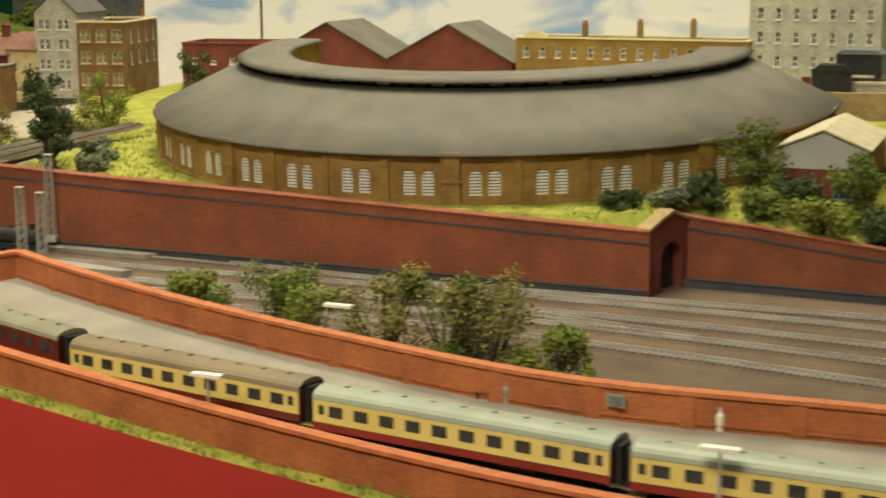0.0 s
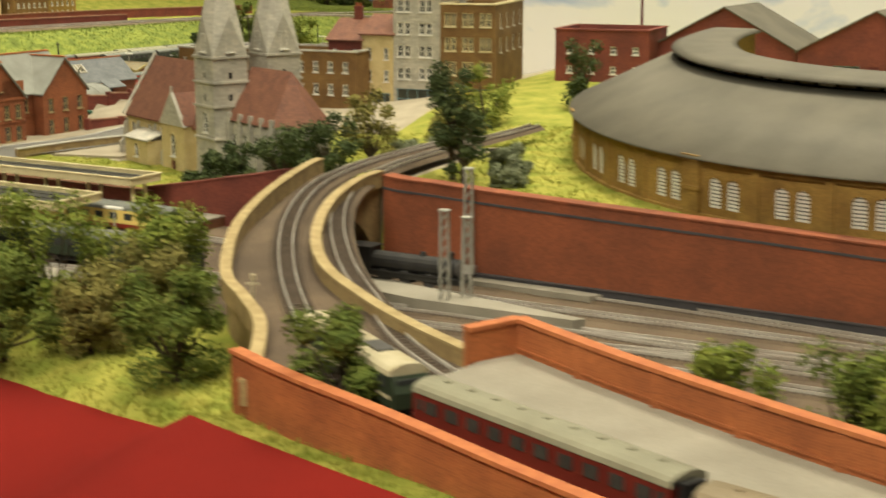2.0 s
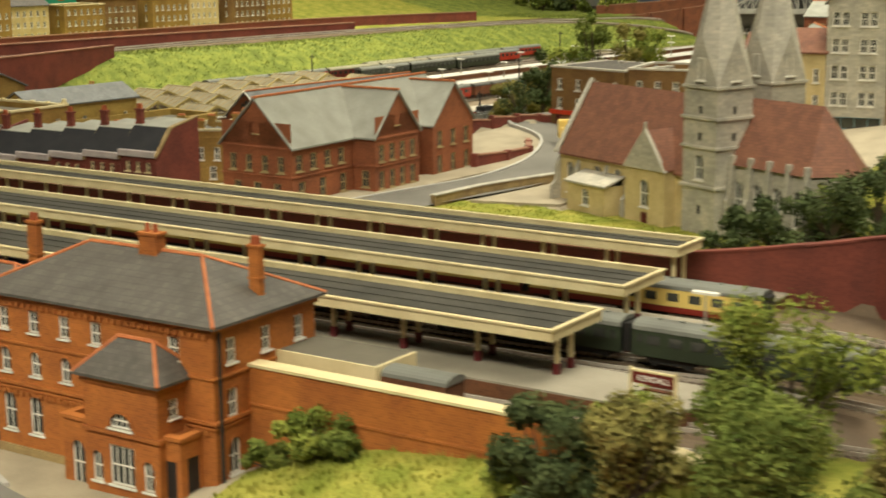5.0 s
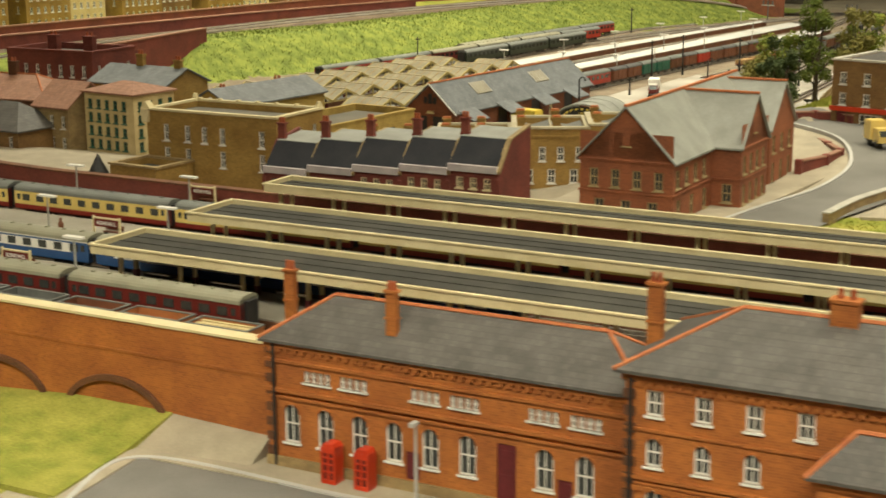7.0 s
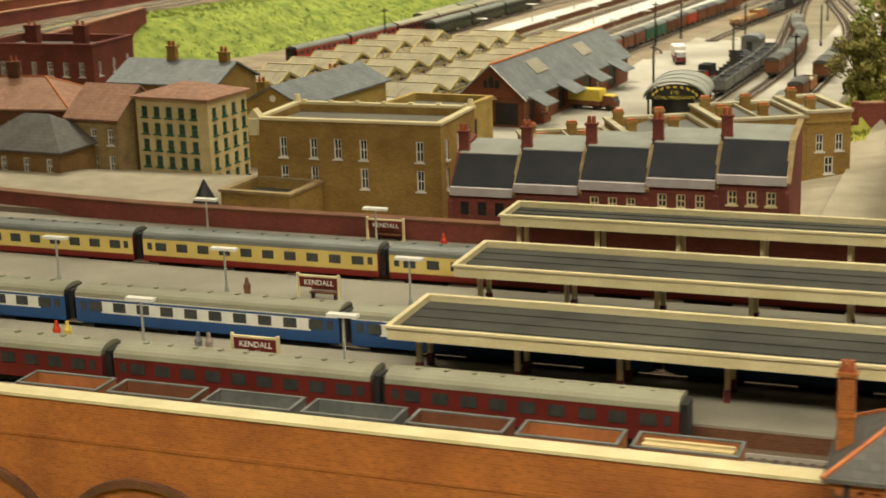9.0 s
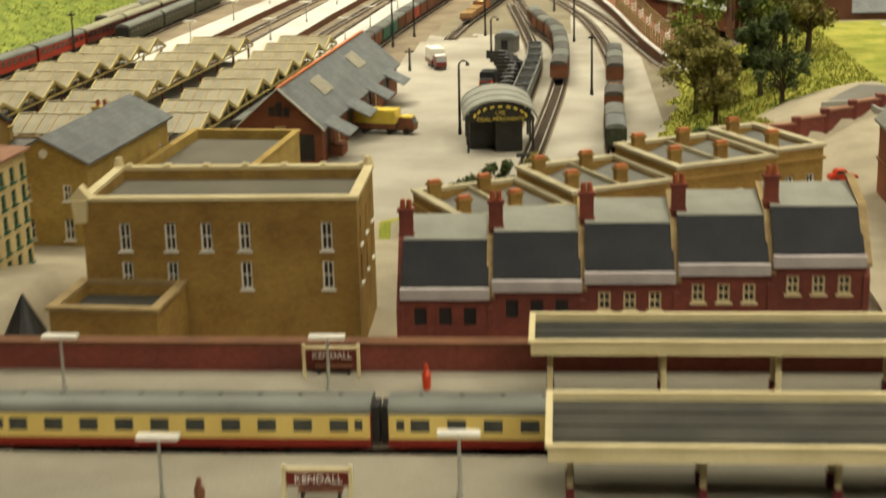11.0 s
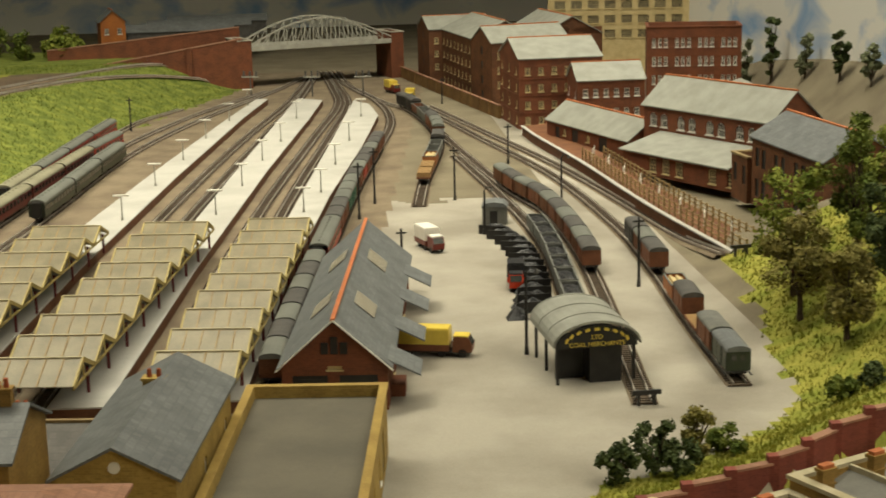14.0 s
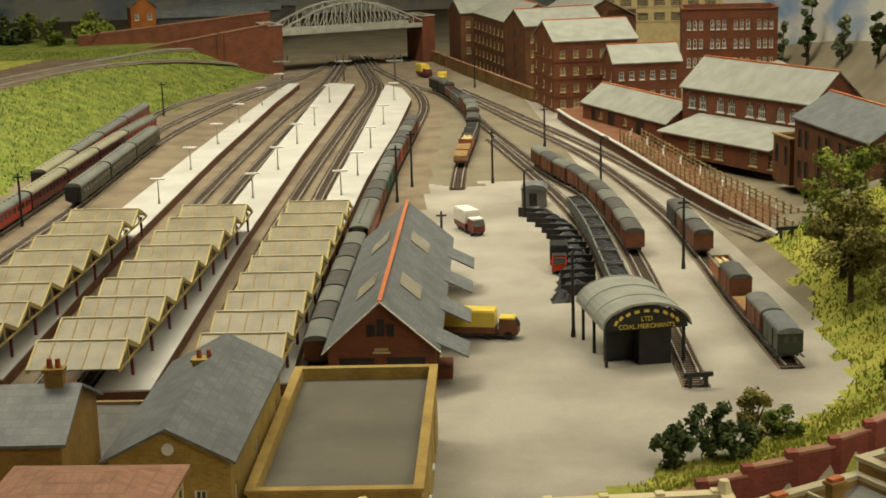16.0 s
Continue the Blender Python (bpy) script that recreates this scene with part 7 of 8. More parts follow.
def coach(label, lower, upper, roof_m, x, y, z, rz, style="plain", L=13.3, group="coaches"):
    """A bogie carriage centred on x, y, its wheels on the rail at z."""
    ob = thing("railway_carriage", label, "railway carriage", x, y, z, rz, group=group)
    w, h0, h1, hr = 1.82, 0.6, 2.05, 0.5
    a = -L / 2
    part("underframe", Shape().box(a + 0.2, -0.7, 0.45, -a - 0.2, 0.7, 0.62).box(-1.8, -0.6, 0.25, 1.6, 0.6, 0.5), "black", ob)
    part("body", Shape().box(a, -w / 2, h0, -a, w / 2, h1 + 0.05), lower, ob)
    rf = roof_arc(L, w, h1, hr)
    rf.v = [(p[0] + a, p[1], p[2]) for p in rf.v]
    for k in range(9):
        rf.box(a + 1.2 + k * (L - 2.6) / 8, -0.12, h1 + hr - 0.04, a + 1.4 + k * (L - 2.6) / 8, 0.12, h1 + hr + 0.07)
    part("roof", rf, roof_m, ob, smooth=False)
    for s in (-1, 1):
        y0 = s * w / 2
        if upper:
            part("side_panel", Shape().box(a + 0.03, min(y0, y0 + s * 0.03), 0.98, -a - 0.03, max(y0, y0 + s * 0.03), 2.02), upper, ob)
        if style == "pullman":
            part("window_band", Shape().box(a + 1.6, min(y0, y0 + s * 0.03), 1.2, -a - 1.6, max(y0, y0 + s * 0.03), 1.85), "white", ob)
            part("waist_stripe", Shape().box(a + 0.05, min(y0, y0 + s * 0.03), 1.98, -a - 0.05, max(y0, y0 + s * 0.03), 2.04), "white", ob)
        n = 9 if L < 14 else 10
        pane = Shape().box(-0.38, -0.02, 0, 0.38, 0.02, 0.52).mesh("window", "glass")
        for i in range(n):
            u = a + 1.3 + (L - 2.6) * i / (n - 1)
            part("window", pane, None, ob, at=at_cm(u, y0 + s * 0.03, 1.3))
        for u in (a + 0.5, -a - 0.5):
            part("door_window", Shape().box(u - 0.16, y0 - 0.04, 1.35, u + 0.16, y0 + 0.04, 1.8), "glass", ob)
    for u in (a - 0.3, -a):
        part("gangway", Shape().box(u, -0.5, 0.6, u + 0.3, 0.5, 2.2), "black", ob)
        part("end_panel", Shape().box(u + (0.3 if u < 0 else -0.02), -w / 2 + 0.02, 0.62, u + (0.32 if u < 0 else 0.0), w / 2 - 0.02, 2.3), "black", ob)
    for u in (a + 2.2, -a - 2.2):
        bogie(ob, u)
    return ob


def wagon(kind, label, body_m, x, y, z, rz, roof_m="iron", load=None, L=4.3, group="wagons", name="goods_wagon"):
    ob = thing(name, label, "goods wagon", x, y, z, rz, group=group)
    a, w = -L / 2, 1.7
    part("underframe", Shape().box(a, -0.6, 0.45, -a, 0.6, 0.62).box(a - 0.25, -0.5, 0.48, a, -0.35, 0.6).box(a - 0.25, 0.35, 0.48, a, 0.5, 0.6).box(-a, -0.5, 0.48, -a + 0.25, -0.35, 0.6).box(-a, 0.35, 0.48, -a + 0.25, 0.5, 0.6), "black", ob)
    for u in (a + 1.0, -a - 1.0):
        part("wheel_set", Shape().bar((u, -0.5, 0.33), (u, -0.38, 0.33), 0.33, 10).bar((u, 0.38, 0.33), (u, 0.5, 0.33), 0.33, 10).box(u - 0.3, -0.66, 0.2, u + 0.3, -0.58, 0.5).box(u - 0.3, 0.58, 0.2, u + 0.3, 0.66, 0.5), "iron", ob)
    if kind in ("van", "brake"):
        b = Shape().box(a, -w / 2, 0.62, -a, w / 2, 2.05)
        for u in (a + 0.1, -0.7, 0.6, -a - 0.2):
            b.box(u, -w / 2 - 0.05, 0.65, u + 0.1, w / 2 + 0.05, 2.0)
        part("body", b, body_m, ob)
        rf = roof_arc(L + 0.16, w, 2.02, 0.42)
        rf.v = [(p[0] + a - 0.08, p[1], p[2]) for p in rf.v]
        part("roof", rf, roof_m, ob)
        part("door", Shape().box(-0.55, -w / 2 - 0.04, 0.7, 0.55, w / 2 + 0.04, 1.95), body_m, ob)
        if kind == "brake":
            part("window", Shape().box(a - 0.03, -0.5, 1.35, a, -0.12, 1.8).box(a - 0.03, 0.12, 1.35, a, 0.5, 1.8), "glass", ob)
            part("footboard", Shape().box(a - 0.1, -0.95, 0.3, -a + 0.1, -0.85, 0.38).box(a - 0.1, 0.85, 0.3, -a + 0.1, 0.95, 0.38), "black", ob)
    elif kind == "open":
        b = Shape()
        for b4 in ((a, -w / 2, -a, -w / 2 + 0.1), (a, w / 2 - 0.1, -a, w / 2), (a, -w / 2 + 0.1, a + 0.1, w / 2 - 0.1), (-a - 0.1, -w / 2 + 0.1, -a, w / 2 - 0.1)):
            b.box(b4[0], b4[1], 0.62, b4[2], b4[3], 1.72)
        b.box(a, -w / 2, 0.62, -a, w / 2, 0.74)
        part("body", b, body_m, ob)
        part("top_rim", Shape().box(a - 0.03, -w / 2 - 0.03, 1.72, -a + 0.03, -w / 2 + 0.12, 1.79).box(a - 0.03, w / 2 - 0.12, 1.72, -a + 0.03, w / 2 + 0.03, 1.79).box(a - 0.03, -w / 2 + 0.12, 1.72, a + 0.12, w / 2 - 0.12, 1.79).box(-a - 0.12, -w / 2 + 0.12, 1.72, -a + 0.03, w / 2 - 0.12, 1.79), "wagon_grey", ob)
        if load == "coal":
            heap(ob, a + 0.15, -a - 0.15, -w / 2 + 0.15, w / 2 - 0.15, 1.45, 0.3, "coal")
        elif load == "timber":
            for k in range(7):
                part("plank_load", Shape().box(a + 0.3, -0.68 + 0.19 * k, 1.2 + 0.1 * (k % 2), -a - 0.3, -0.52 + 0.19 * k, 1.5 + 0.1 * (k % 3)), "stone_cream", ob)
    else:
        part("body", Shape().box(a, -w / 2, 0.62, -a, w / 2, 0.8), body_m, ob)
        for k in range(8):
            part("plank", Shape().box(a + 0.1 + k * (L - 0.2) / 8, -w / 2 + 0.05, 0.8, a + 0.02 + (k + 1) * (L - 0.2) / 8, w / 2 - 0.05, 0.86 + (0.5 if load else 0)), "timber", ob)
    return ob


def heap(ob, x0, x1, y0, y1, z, hgt, mat_name, seed=1):
    r = random.Random(seed)
    rows = []
    for i in range(9):
        rows.append([(mixv(x0, x1, i / 8), mixv(y0, y1, j / 6), z + hgt * math.sin(math.pi * (0.08 + 0.84 * i / 8)) * math.sin(math.pi * (0.08 + 0.84 * j / 6)) + r.uniform(-0.09, 0.09)) for j in range(7)])
    return part("load", Shape().grid(rows), mat_name, ob)


def train(line, s, builders, z, gap):
    """Vehicles one after another along a line, s at the first one's near end. builders: (template key, half length)."""
    for make, L in builders:
        x, y, a = along(line, s + L / 2)
        make(x, y, z(x, y) if callable(z) else z, a)
        s += L + gap


CACHE = {}


def stock(key, make):
    """A vehicle that is built once and copied afterwards."""
    def put(x, y, z, a):
        if key not in CACHE:
            CACHE[key] = make(x, y, z, a)
            return CACHE[key]
        return copy_thing(CACHE[key], at_cm(x, y, z, a))
    return put


K_MAROON = stock("maroon", lambda x, y, z, a: coach("maroon carriage with drab grey roof and dark windows", "maroon", None, "roof_drab", x, y, z, a))
K_MAROON2 = stock("maroon2", lambda x, y, z, a: coach("dark maroon parcels carriage with drab grey roof", "maroon", None, "roof_drab", x, y, z, a, L=15.0))
K_BUFF = stock("buff", lambda x, y, z, a: coach("maroon and cream carriage with buff brown roof", "maroon", "coach_cream", "roof_buff", x, y, z, a, L=15.0))
K_CREAM = stock("cream", lambda x, y, z, a: coach("red and cream carriage with pale green roof", "crimson", "coach_cream", "roof_pale", x, y, z, a, L=15.0))
K_CREAM2 = stock("cream2", lambda x, y, z, a: coach("red and cream carriage with dark grey roof", "crimson", "coach_cream", "coach_roof", x, y, z, a, L=15.9))
K_BLUE = stock("blue", lambda x, y, z, a: coach("blue dining carriage with white window band and pale roof", "blue", None, "roof_drab", x, y, z, a, "pullman", L=15.7))
K_GREEN = stock("green", lambda x, y, z, a: coach("dark green carriage with grey roof", "green", None, "coach_roof", x, y, z, a))
K_RED = stock("red", lambda x, y, z, a: coach("bright red carriage with grey roof", "red", None, "coach_roof", x, y, z, a))
W = {
    "van": stock("van", lambda x, y, z, a: wagon("van", "brown goods van with curved grey roof", "wagon_brown", x, y, z, a, "iron")),
    "dvan": stock("dvan", lambda x, y, z, a: wagon("van", "dark brown goods van with grey roof", "brick_dark", x, y, z, a, "coach_roof")),
    "gvan": stock("gvan", lambda x, y, z, a: wagon("van", "green goods van with grey roof", "green_paint", x, y, z, a, "coach_roof")),
    "rvan": stock("rvan", lambda x, y, z, a: wagon("van", "red goods van with grey roof", "red", x, y, z, a, "coach_roof")),
    "bvan": stock("bvan", lambda x, y, z, a: wagon("van", "black goods van with dark roof", "black", x, y, z, a, "iron")),
    "brake": stock("brake", lambda x, y, z, a: wagon("brake", "grey green brake van with end windows", "green", x, y, z, a, "slate_blue", L=4.6)),
    "brake2": stock("brake2", lambda x, y, z, a: wagon("brake", "brown brake van with pale grey roof", "wagon_brown", x, y, z, a, "wagon_grey", L=4.6)),
    "coal": stock("coal", lambda x, y, z, a: wagon("open", "grey open wagon full of coal", "wagon_grey", x, y, z, a, load="coal")),
    "open": stock("open", lambda x, y, z, a: wagon("open", "empty brown open wagon with grey rim", "wagon_brown", x, y, z, a)),
    "gopen": stock("gopen", lambda x, y, z, a: wagon("open", "empty grey open wagon", "wagon_grey", x, y, z, a)),
    "oopen": stock("oopen", lambda x, y, z, a: wagon("open", "empty orange open wagon", "wagon_orange", x, y, z, a)),
    "timber": stock("timber", lambda x, y, z, a: wagon("open", "orange open wagon loaded with pale planks", "wagon_orange", x, y, z, a, load="timber")),
    "flat": stock("flat", lambda x, y, z, a: wagon("flat", "flat wagon with loose timber planks", "wagon_brown", x, y, z, a)),
    "crate": stock("crate", lambda x, y, z, a: wagon("flat", "flat wagon stacked with sawn timber", "wagon_brown", x, y, z, a, load="t")),
}
RAIL = 0.33
lv = lambda x, y: ground_z(x, y) + RAIL

# Front train on the raised line.
fline = curve_through([Vector(p) for p in FRONT_LINE], 0.8)
s1 = length_to(fline, lambda p: p[0] > 192.8 and p[1] < 124) + 1.2
train(fline, s1, [(K_MAROON2, 15.0), (K_BUFF, 15.0), (K_CREAM, 15.0), (K_CREAM, 15.0), (K_CREAM, 15.0)], lambda x, y: 9.15 + RAIL + fall(x, y), 0.75)
dx, dy, da = along(fline, s1 - 6.6)
de = thing("diesel_locomotive", "dark green diesel locomotive with cream stripe and pale roof", "locomotive", dx, dy, 9.15 + RAIL + fall(dx, dy), da)
part("underframe", Shape().box(-5.6, -0.7, 0.4, 5.6, 0.7, 0.62), "black", de)
part("body", Shape().prism([(-5.7, 0.6), (5.7, 0.6), (5.75, 1.3), (5.35, 2.0), (-5.35, 2.0), (-5.75, 1.3)], -0.9, 0.9), "green", de)
part("body_stripe", Shape().box(-5.3, -0.93, 0.95, 5.3, 0.93, 1.1), "coping_pale", de)
rf = roof_arc(10.6, 1.8, 1.98, 0.52)
rf.v = [(p[0] - 5.3, p[1], p[2]) for p in rf.v]
part("roof", rf, "coping_pale", de)
part("roof_grille", Shape().cyl(-1.5, 0, 2.4, 2.56, 0.5, n=14).box(1.2, -0.4, 2.42, 3.0, 0.4, 2.56), "iron", de)
for s in (-1, 1):
    part("windscreen", Shape().box(s * 5.45 - 0.12, -0.7, 1.45, s * 5.45 + 0.12, 0.7, 1.85), "glass", de)
    for u in (-4.4, 4.4):
        part("cab_window", Shape().box(u - 0.4, s * 0.9 - 0.04, 1.4, u + 0.4, s * 0.9 + 0.04, 1.85), "glass", de)
for u in (-3.3, 3.3):
    bogie(de, u, wb=0.9)


def straight(y, x0, items, gap):
    train([Vector((x0, y)), Vector((300, y))], 0, items, lambda x, yy: 3.9 + RAIL, gap)


straight(157.4, 0.9, [(K_CREAM2, 15.9)] * 9, 0.7)
straight(145.1, 21.0, [(K_BLUE, 15.7)] * 5, 0.7)
straight(136.4, 33.6, [(K_MAROON, 13.3)] * 4, 0.7)
straight(147.6, 118, [(K_GREEN, 13.3)] * 3, 0.7)
straight(132.7, 58.6, [(W[k], 4.3) for k in ("oopen", "open", "gopen", "gopen", "open", "oopen", "timber")], 0.55)
straight(132.7, 134.4, [(W["dvan"], 4.3)] * 2, 0.4)


def line_of(pts):
    return curve_through([Vector(p) for p in pts], 0.8)


vans = line_of([(71.6, 224), (73.0, 244), (74.0, 261), (74.3, 275), (73.6, 290), (71.0, 305), (67.2, 341)])
train(vans, length_to(vans, lambda p: p[1] > 260.5), [(W["van"], 4.3), (W["dvan"], 4.3)] * 5, lv, 0.45)
coals = line_of([(69.3, 230), (70.6, 254), (71.3, 270), (71.0, 284), (69.8, 300)])
train(coals, length_to(coals, lambda p: p[1] > 246), [(W["coal"], 4.3)] * 7, lv, 0.5)
brk = line_of([(78.9, 227), (79.2, 243), (79.9, 261), (80.0, 280), (77.6, 312)])
train(brk, 0.6, [(W["brake"], 4.6), (W["brake2"], 4.6), (W["flat"], 4.3), (W["van"], 4.3), (W["timber"], 4.3)], lv, 0.6)
train(brk, length_to(brk, lambda p: p[1] > 258.5), [(W["van"], 4.3), (W["dvan"], 4.3), (W["bvan"], 4.3)], lv, 0.6)
long_ = line_of([(45.4, 214), (46.1, 230), (47.6, 249), (49.6, 270), (53.1, 306), (56.9, 338), (59.6, 366)])
train(long_, length_to(long_, lambda p: p[1] > 230), [(W[k], 4.3) for k in ("dvan", "van", "dvan", "van", "dvan", "van", "dvan")], lv, 0.55)
train(long_, length_to(long_, lambda p: p[1] > 265.5), [(K_RED, 13.3)], lv, 0.6)
train(long_, length_to(long_, lambda p: p[1] > 280), [(W[k], 4.3) for k in ("van", "van", "gvan", "gvan", "dvan", "van", "rvan", "van", "van", "dvan", "van", "van")], lv, 0.55)
low = line_of([(60.2, 296), (61.6, 310), (65.6, 344), (63.6, 374), (58.8, 390), (53.6, 415)])
train(low, length_to(low, lambda p: p[1] > 308), [(W[k], 4.3) for k in ("crate", "crate", "timber", "gopen", "gopen", "bvan", "coal", "dvan", "dvan", "van", "gopen", "gopen", "open", "bvan", "bvan")], lv, 0.6)
for pts, y0, kinds in (([(13, 236), (14.6, 262), (18.3, 293.6), (22.6, 340), (30, 376)], 293, [K_GREEN] * 3), ([(10, 262), (12.9, 283), (19.0, 338), (27, 376)], 262, [K_RED, K_RED, K_MAROON, K_MAROON, K_MAROON, K_RED]), ([(8.6, 280), (12.6, 303), (18.2, 364), (25, 388)], 303, [K_MAROON, K_RED, K_RED, K_RED])):
    ln2 = line_of(pts)
    train(ln2, length_to(ln2, lambda p: p[1] > y0), [(k, 13.3) for k in kinds], lv, 0.7)

# Steam locomotive under the viaduct.
sl = thing("steam_locomotive", "black steam locomotive standing under the viaduct arch", "locomotive", 167, 161, 2.4 + RAIL + fall(166.8, 161.9), 0)
part("frame", Shape().box(-6, -0.75, 0.5, 6, 0.75, 0.85), "black", sl)
part("boiler", Shape().bar((-1.5, 0, 1.55), (5.6, 0, 1.55), 0.72, 16), "black", sl)
part("smokebox_door", Shape().bar((5.6, 0, 1.55), (5.75, 0, 1.55), 0.6, 16), "iron", sl)
part("chimney", Shape().cyl(4.9, 0, 2.1, 2.75, 0.25, 0.3, 12), "black", sl)
part("dome", Shape().cyl(2.6, 0, 2.1, 2.55, 0.34, 0.2, 12), "black", sl)
part("cab", Shape().box(-3.4, -0.8, 0.85, -1.5, 0.8, 2.5).box(-3.6, -0.85, 2.5, -1.4, 0.85, 2.62), "black", sl)
part("tender", Shape().box(-8.2, -0.8, 0.6, -3.9, 0.8, 2.0), "black", sl)
part("running_board", Shape().box(-1.5, -0.88, 0.85, 5.8, 0.88, 0.95), "black", sl)
for u in (-0.6, 1.4, 3.4):
    part("driving_wheel", Shape().bar((u, -0.55, 0.55), (u, -0.42, 0.55), 0.55, 14).bar((u, 0.42, 0.55), (u, 0.55, 0.55), 0.55, 14), "iron", sl)


# ---- trees and bushes ----
def tree(x, y, h, r, leaf, seed, name="tree", z=None, leaves=1700, trunk=0.3, size=0.27, label=None, squash=0.8, sink=0.1):
    """A trunk with limbs and a crown of small leaves gathered in clumps round the limb ends."""
    rr = random.Random(seed)
    z0 = (ground_z(x, y) if z is None else z) - sink
    words = {"leaf_a": "mid green", "leaf_b": "bright green", "leaf_c": "dark green", "leaf_d": "olive brown", "leaf_e": "pale grey green"}[leaf]
    ob = thing(name, label or f"model {name} with {words} flocked foliage", name, x, y, z0, rr.uniform(0, 360), group=name + "s")
    tk = Shape()
    th = h * trunk
    tk.bar((0, 0, 0), (rr.uniform(-0.2, 0.2), rr.uniform(-0.2, 0.2), th + 0.3), 0.045 * h * 0.5 + 0.08, 7, 0.03 * h * 0.5 + 0.05)
    clumps = []
    n = int(10 + r * 3.2)
    for i in range(n):
        a, u = rr.uniform(0, 2 * math.pi), rr.random() ** 0.5
        zz = rr.uniform(0.05, 1.0)
        rad = r * u * (1 - 0.75 * max(0, zz - 0.45) ** 1.4) * (0.62 + 0.38 * min(1, zz * 3))
        p = Vector((rad * math.cos(a), rad * math.sin(a), th * 0.75 + (h - th * 0.75) * zz * 0.93))
        clumps.append((p, r * rr.uniform(0.26, 0.44)))
        tk.bar((0, 0, min(th, p[2] * 0.6)), tuple(p), 0.07 + 0.006 * h, 4, 0.03)
    part("trunk", tk, "bark", ob)
    cr = Shape()
    per = max(20, leaves // n)
    for p, cr_r in clumps:
        for _ in range(per):
            d = Vector((rr.gauss(0, 1), rr.gauss(0, 1), rr.gauss(0, 1))).normalized()
            q = p + d * cr_r * rr.uniform(0.45, 1.08) * Vector((1, 1, squash)).length / 1.6
            q[2] = max(q[2], 0.15)
            s = size * rr.uniform(0.55, 1.3)
            t1 = Vector((rr.gauss(0, 1), rr.gauss(0, 1), rr.gauss(0, 0.7))).normalized()
            t2 = d.cross(t1)
            if t2.length < 0.1:
                continue
            t2.normalize()
            k = len(cr.v)
            cr.v += [tuple(q + t1 * s), tuple(q + t2 * s * 0.6), tuple(q - t1 * s), tuple(q - t2 * s * 0.6 + d * s * 0.3)]
            cr.f.append((k, k + 1, k + 2, k + 3))
    me = bpy.data.meshes.new("crown")
    me.from_pydata([(a * U, b * U, c * U) for a, b, c in cr.v], [], cr.f)
    me.materials.append(M[leaf])
    part("crown", me, None, ob)
    return ob


# Bushes in front of the station throat.
FRONT_BUSHES = ((152.6, 125.4, 4.9, 2.2, "leaf_c"), (156.2, 126.2, 5.4, 2.5, "leaf_d"), (162.7, 126.2, 6.4, 3.3, "leaf_a"), (167.0, 128.6, 4.9, 2.4, "leaf_d"), (174.4, 127.2, 6.8, 2.9, "leaf_a"), (160.2, 133.0, 7.4, 3.2, "leaf_b"), (165.8, 136.2, 7.2, 3.0, "leaf_b"), (166.9, 133.4, 5.2, 2.5, "leaf_d"), (188.9, 121.6, 5.4, 2.6, "leaf_a"), (159.4, 129.0, 4.8, 2.2, "leaf_a"))
for i, (x, y, h, r, m) in enumerate(FRONT_BUSHES):
    tree(x, y, h, r, m, 100 + i, "bush", leaves=6500, trunk=0.12, size=0.15)
for i, (x, y, h, r, m) in enumerate(((201.0, 140.2, 6.0, 2.7, "leaf_b"), (206.6, 140.8, 7.0, 3.2, "leaf_a"), (210.0, 139.2, 6.4, 2.8, "leaf_b"), (214.6, 140.6, 7.5, 3.3, "leaf_d"), (218.6, 141.4, 7.6, 3.3, "leaf_a"), (222.4, 139.8, 7.5, 3.6, "leaf_d"), (226.6, 140.0, 4.4, 2.3, "leaf_b"), (250, 132, 4.2, 2.4, "leaf_c"), (189.8, 137.0, 5.9, 1.9, "leaf_d"))):
    tree(x, y, h, r, m, 140 + i, "bush", leaves=4200, trunk=0.1, size=0.15)
for i, (x, y, h, r, m) in enumerate(((143.6, 172.5, 4.0, 2.3, "leaf_c"), (147.3, 174.5, 4.8, 2.6, "leaf_c"), (149.8, 177.6, 5.4, 2.5, "leaf_c"), (146.0, 178.0, 4.0, 2.4, "leaf_a"), (150.4, 183.8, 6.8, 2.5, "leaf_d"), (151.9, 197.3, 4.2, 2.6, "leaf_d"), (150.6, 205.2, 6.4, 3.0, "leaf_b"), (156.9, 215.3, 7.4, 2.5, "leaf_c"), (141.0, 171.8, 3.2, 1.8, "leaf_c"), (155, 191.2, 1.8, 2.2, "leaf_e"), (151.9, 188.2, 1.8, 2.0, "leaf_e"), (168, 177.9, 1.9, 1.7, "leaf_e"), (170.3, 172.9, 1.6, 1.6, "leaf_e"))):
    tree(x, y, h, r, m, 170 + i, "bush", leaves=2600, trunk=0.1, size=0.18)
tree(165, 173.3, 9.6, 2.7, "leaf_c", 200, trunk=0.4, leaves=3000, size=0.18)
tree(166.8, 172, 7.0, 2.0, "leaf_c", 201, trunk=0.2, leaves=2000, size=0.18)
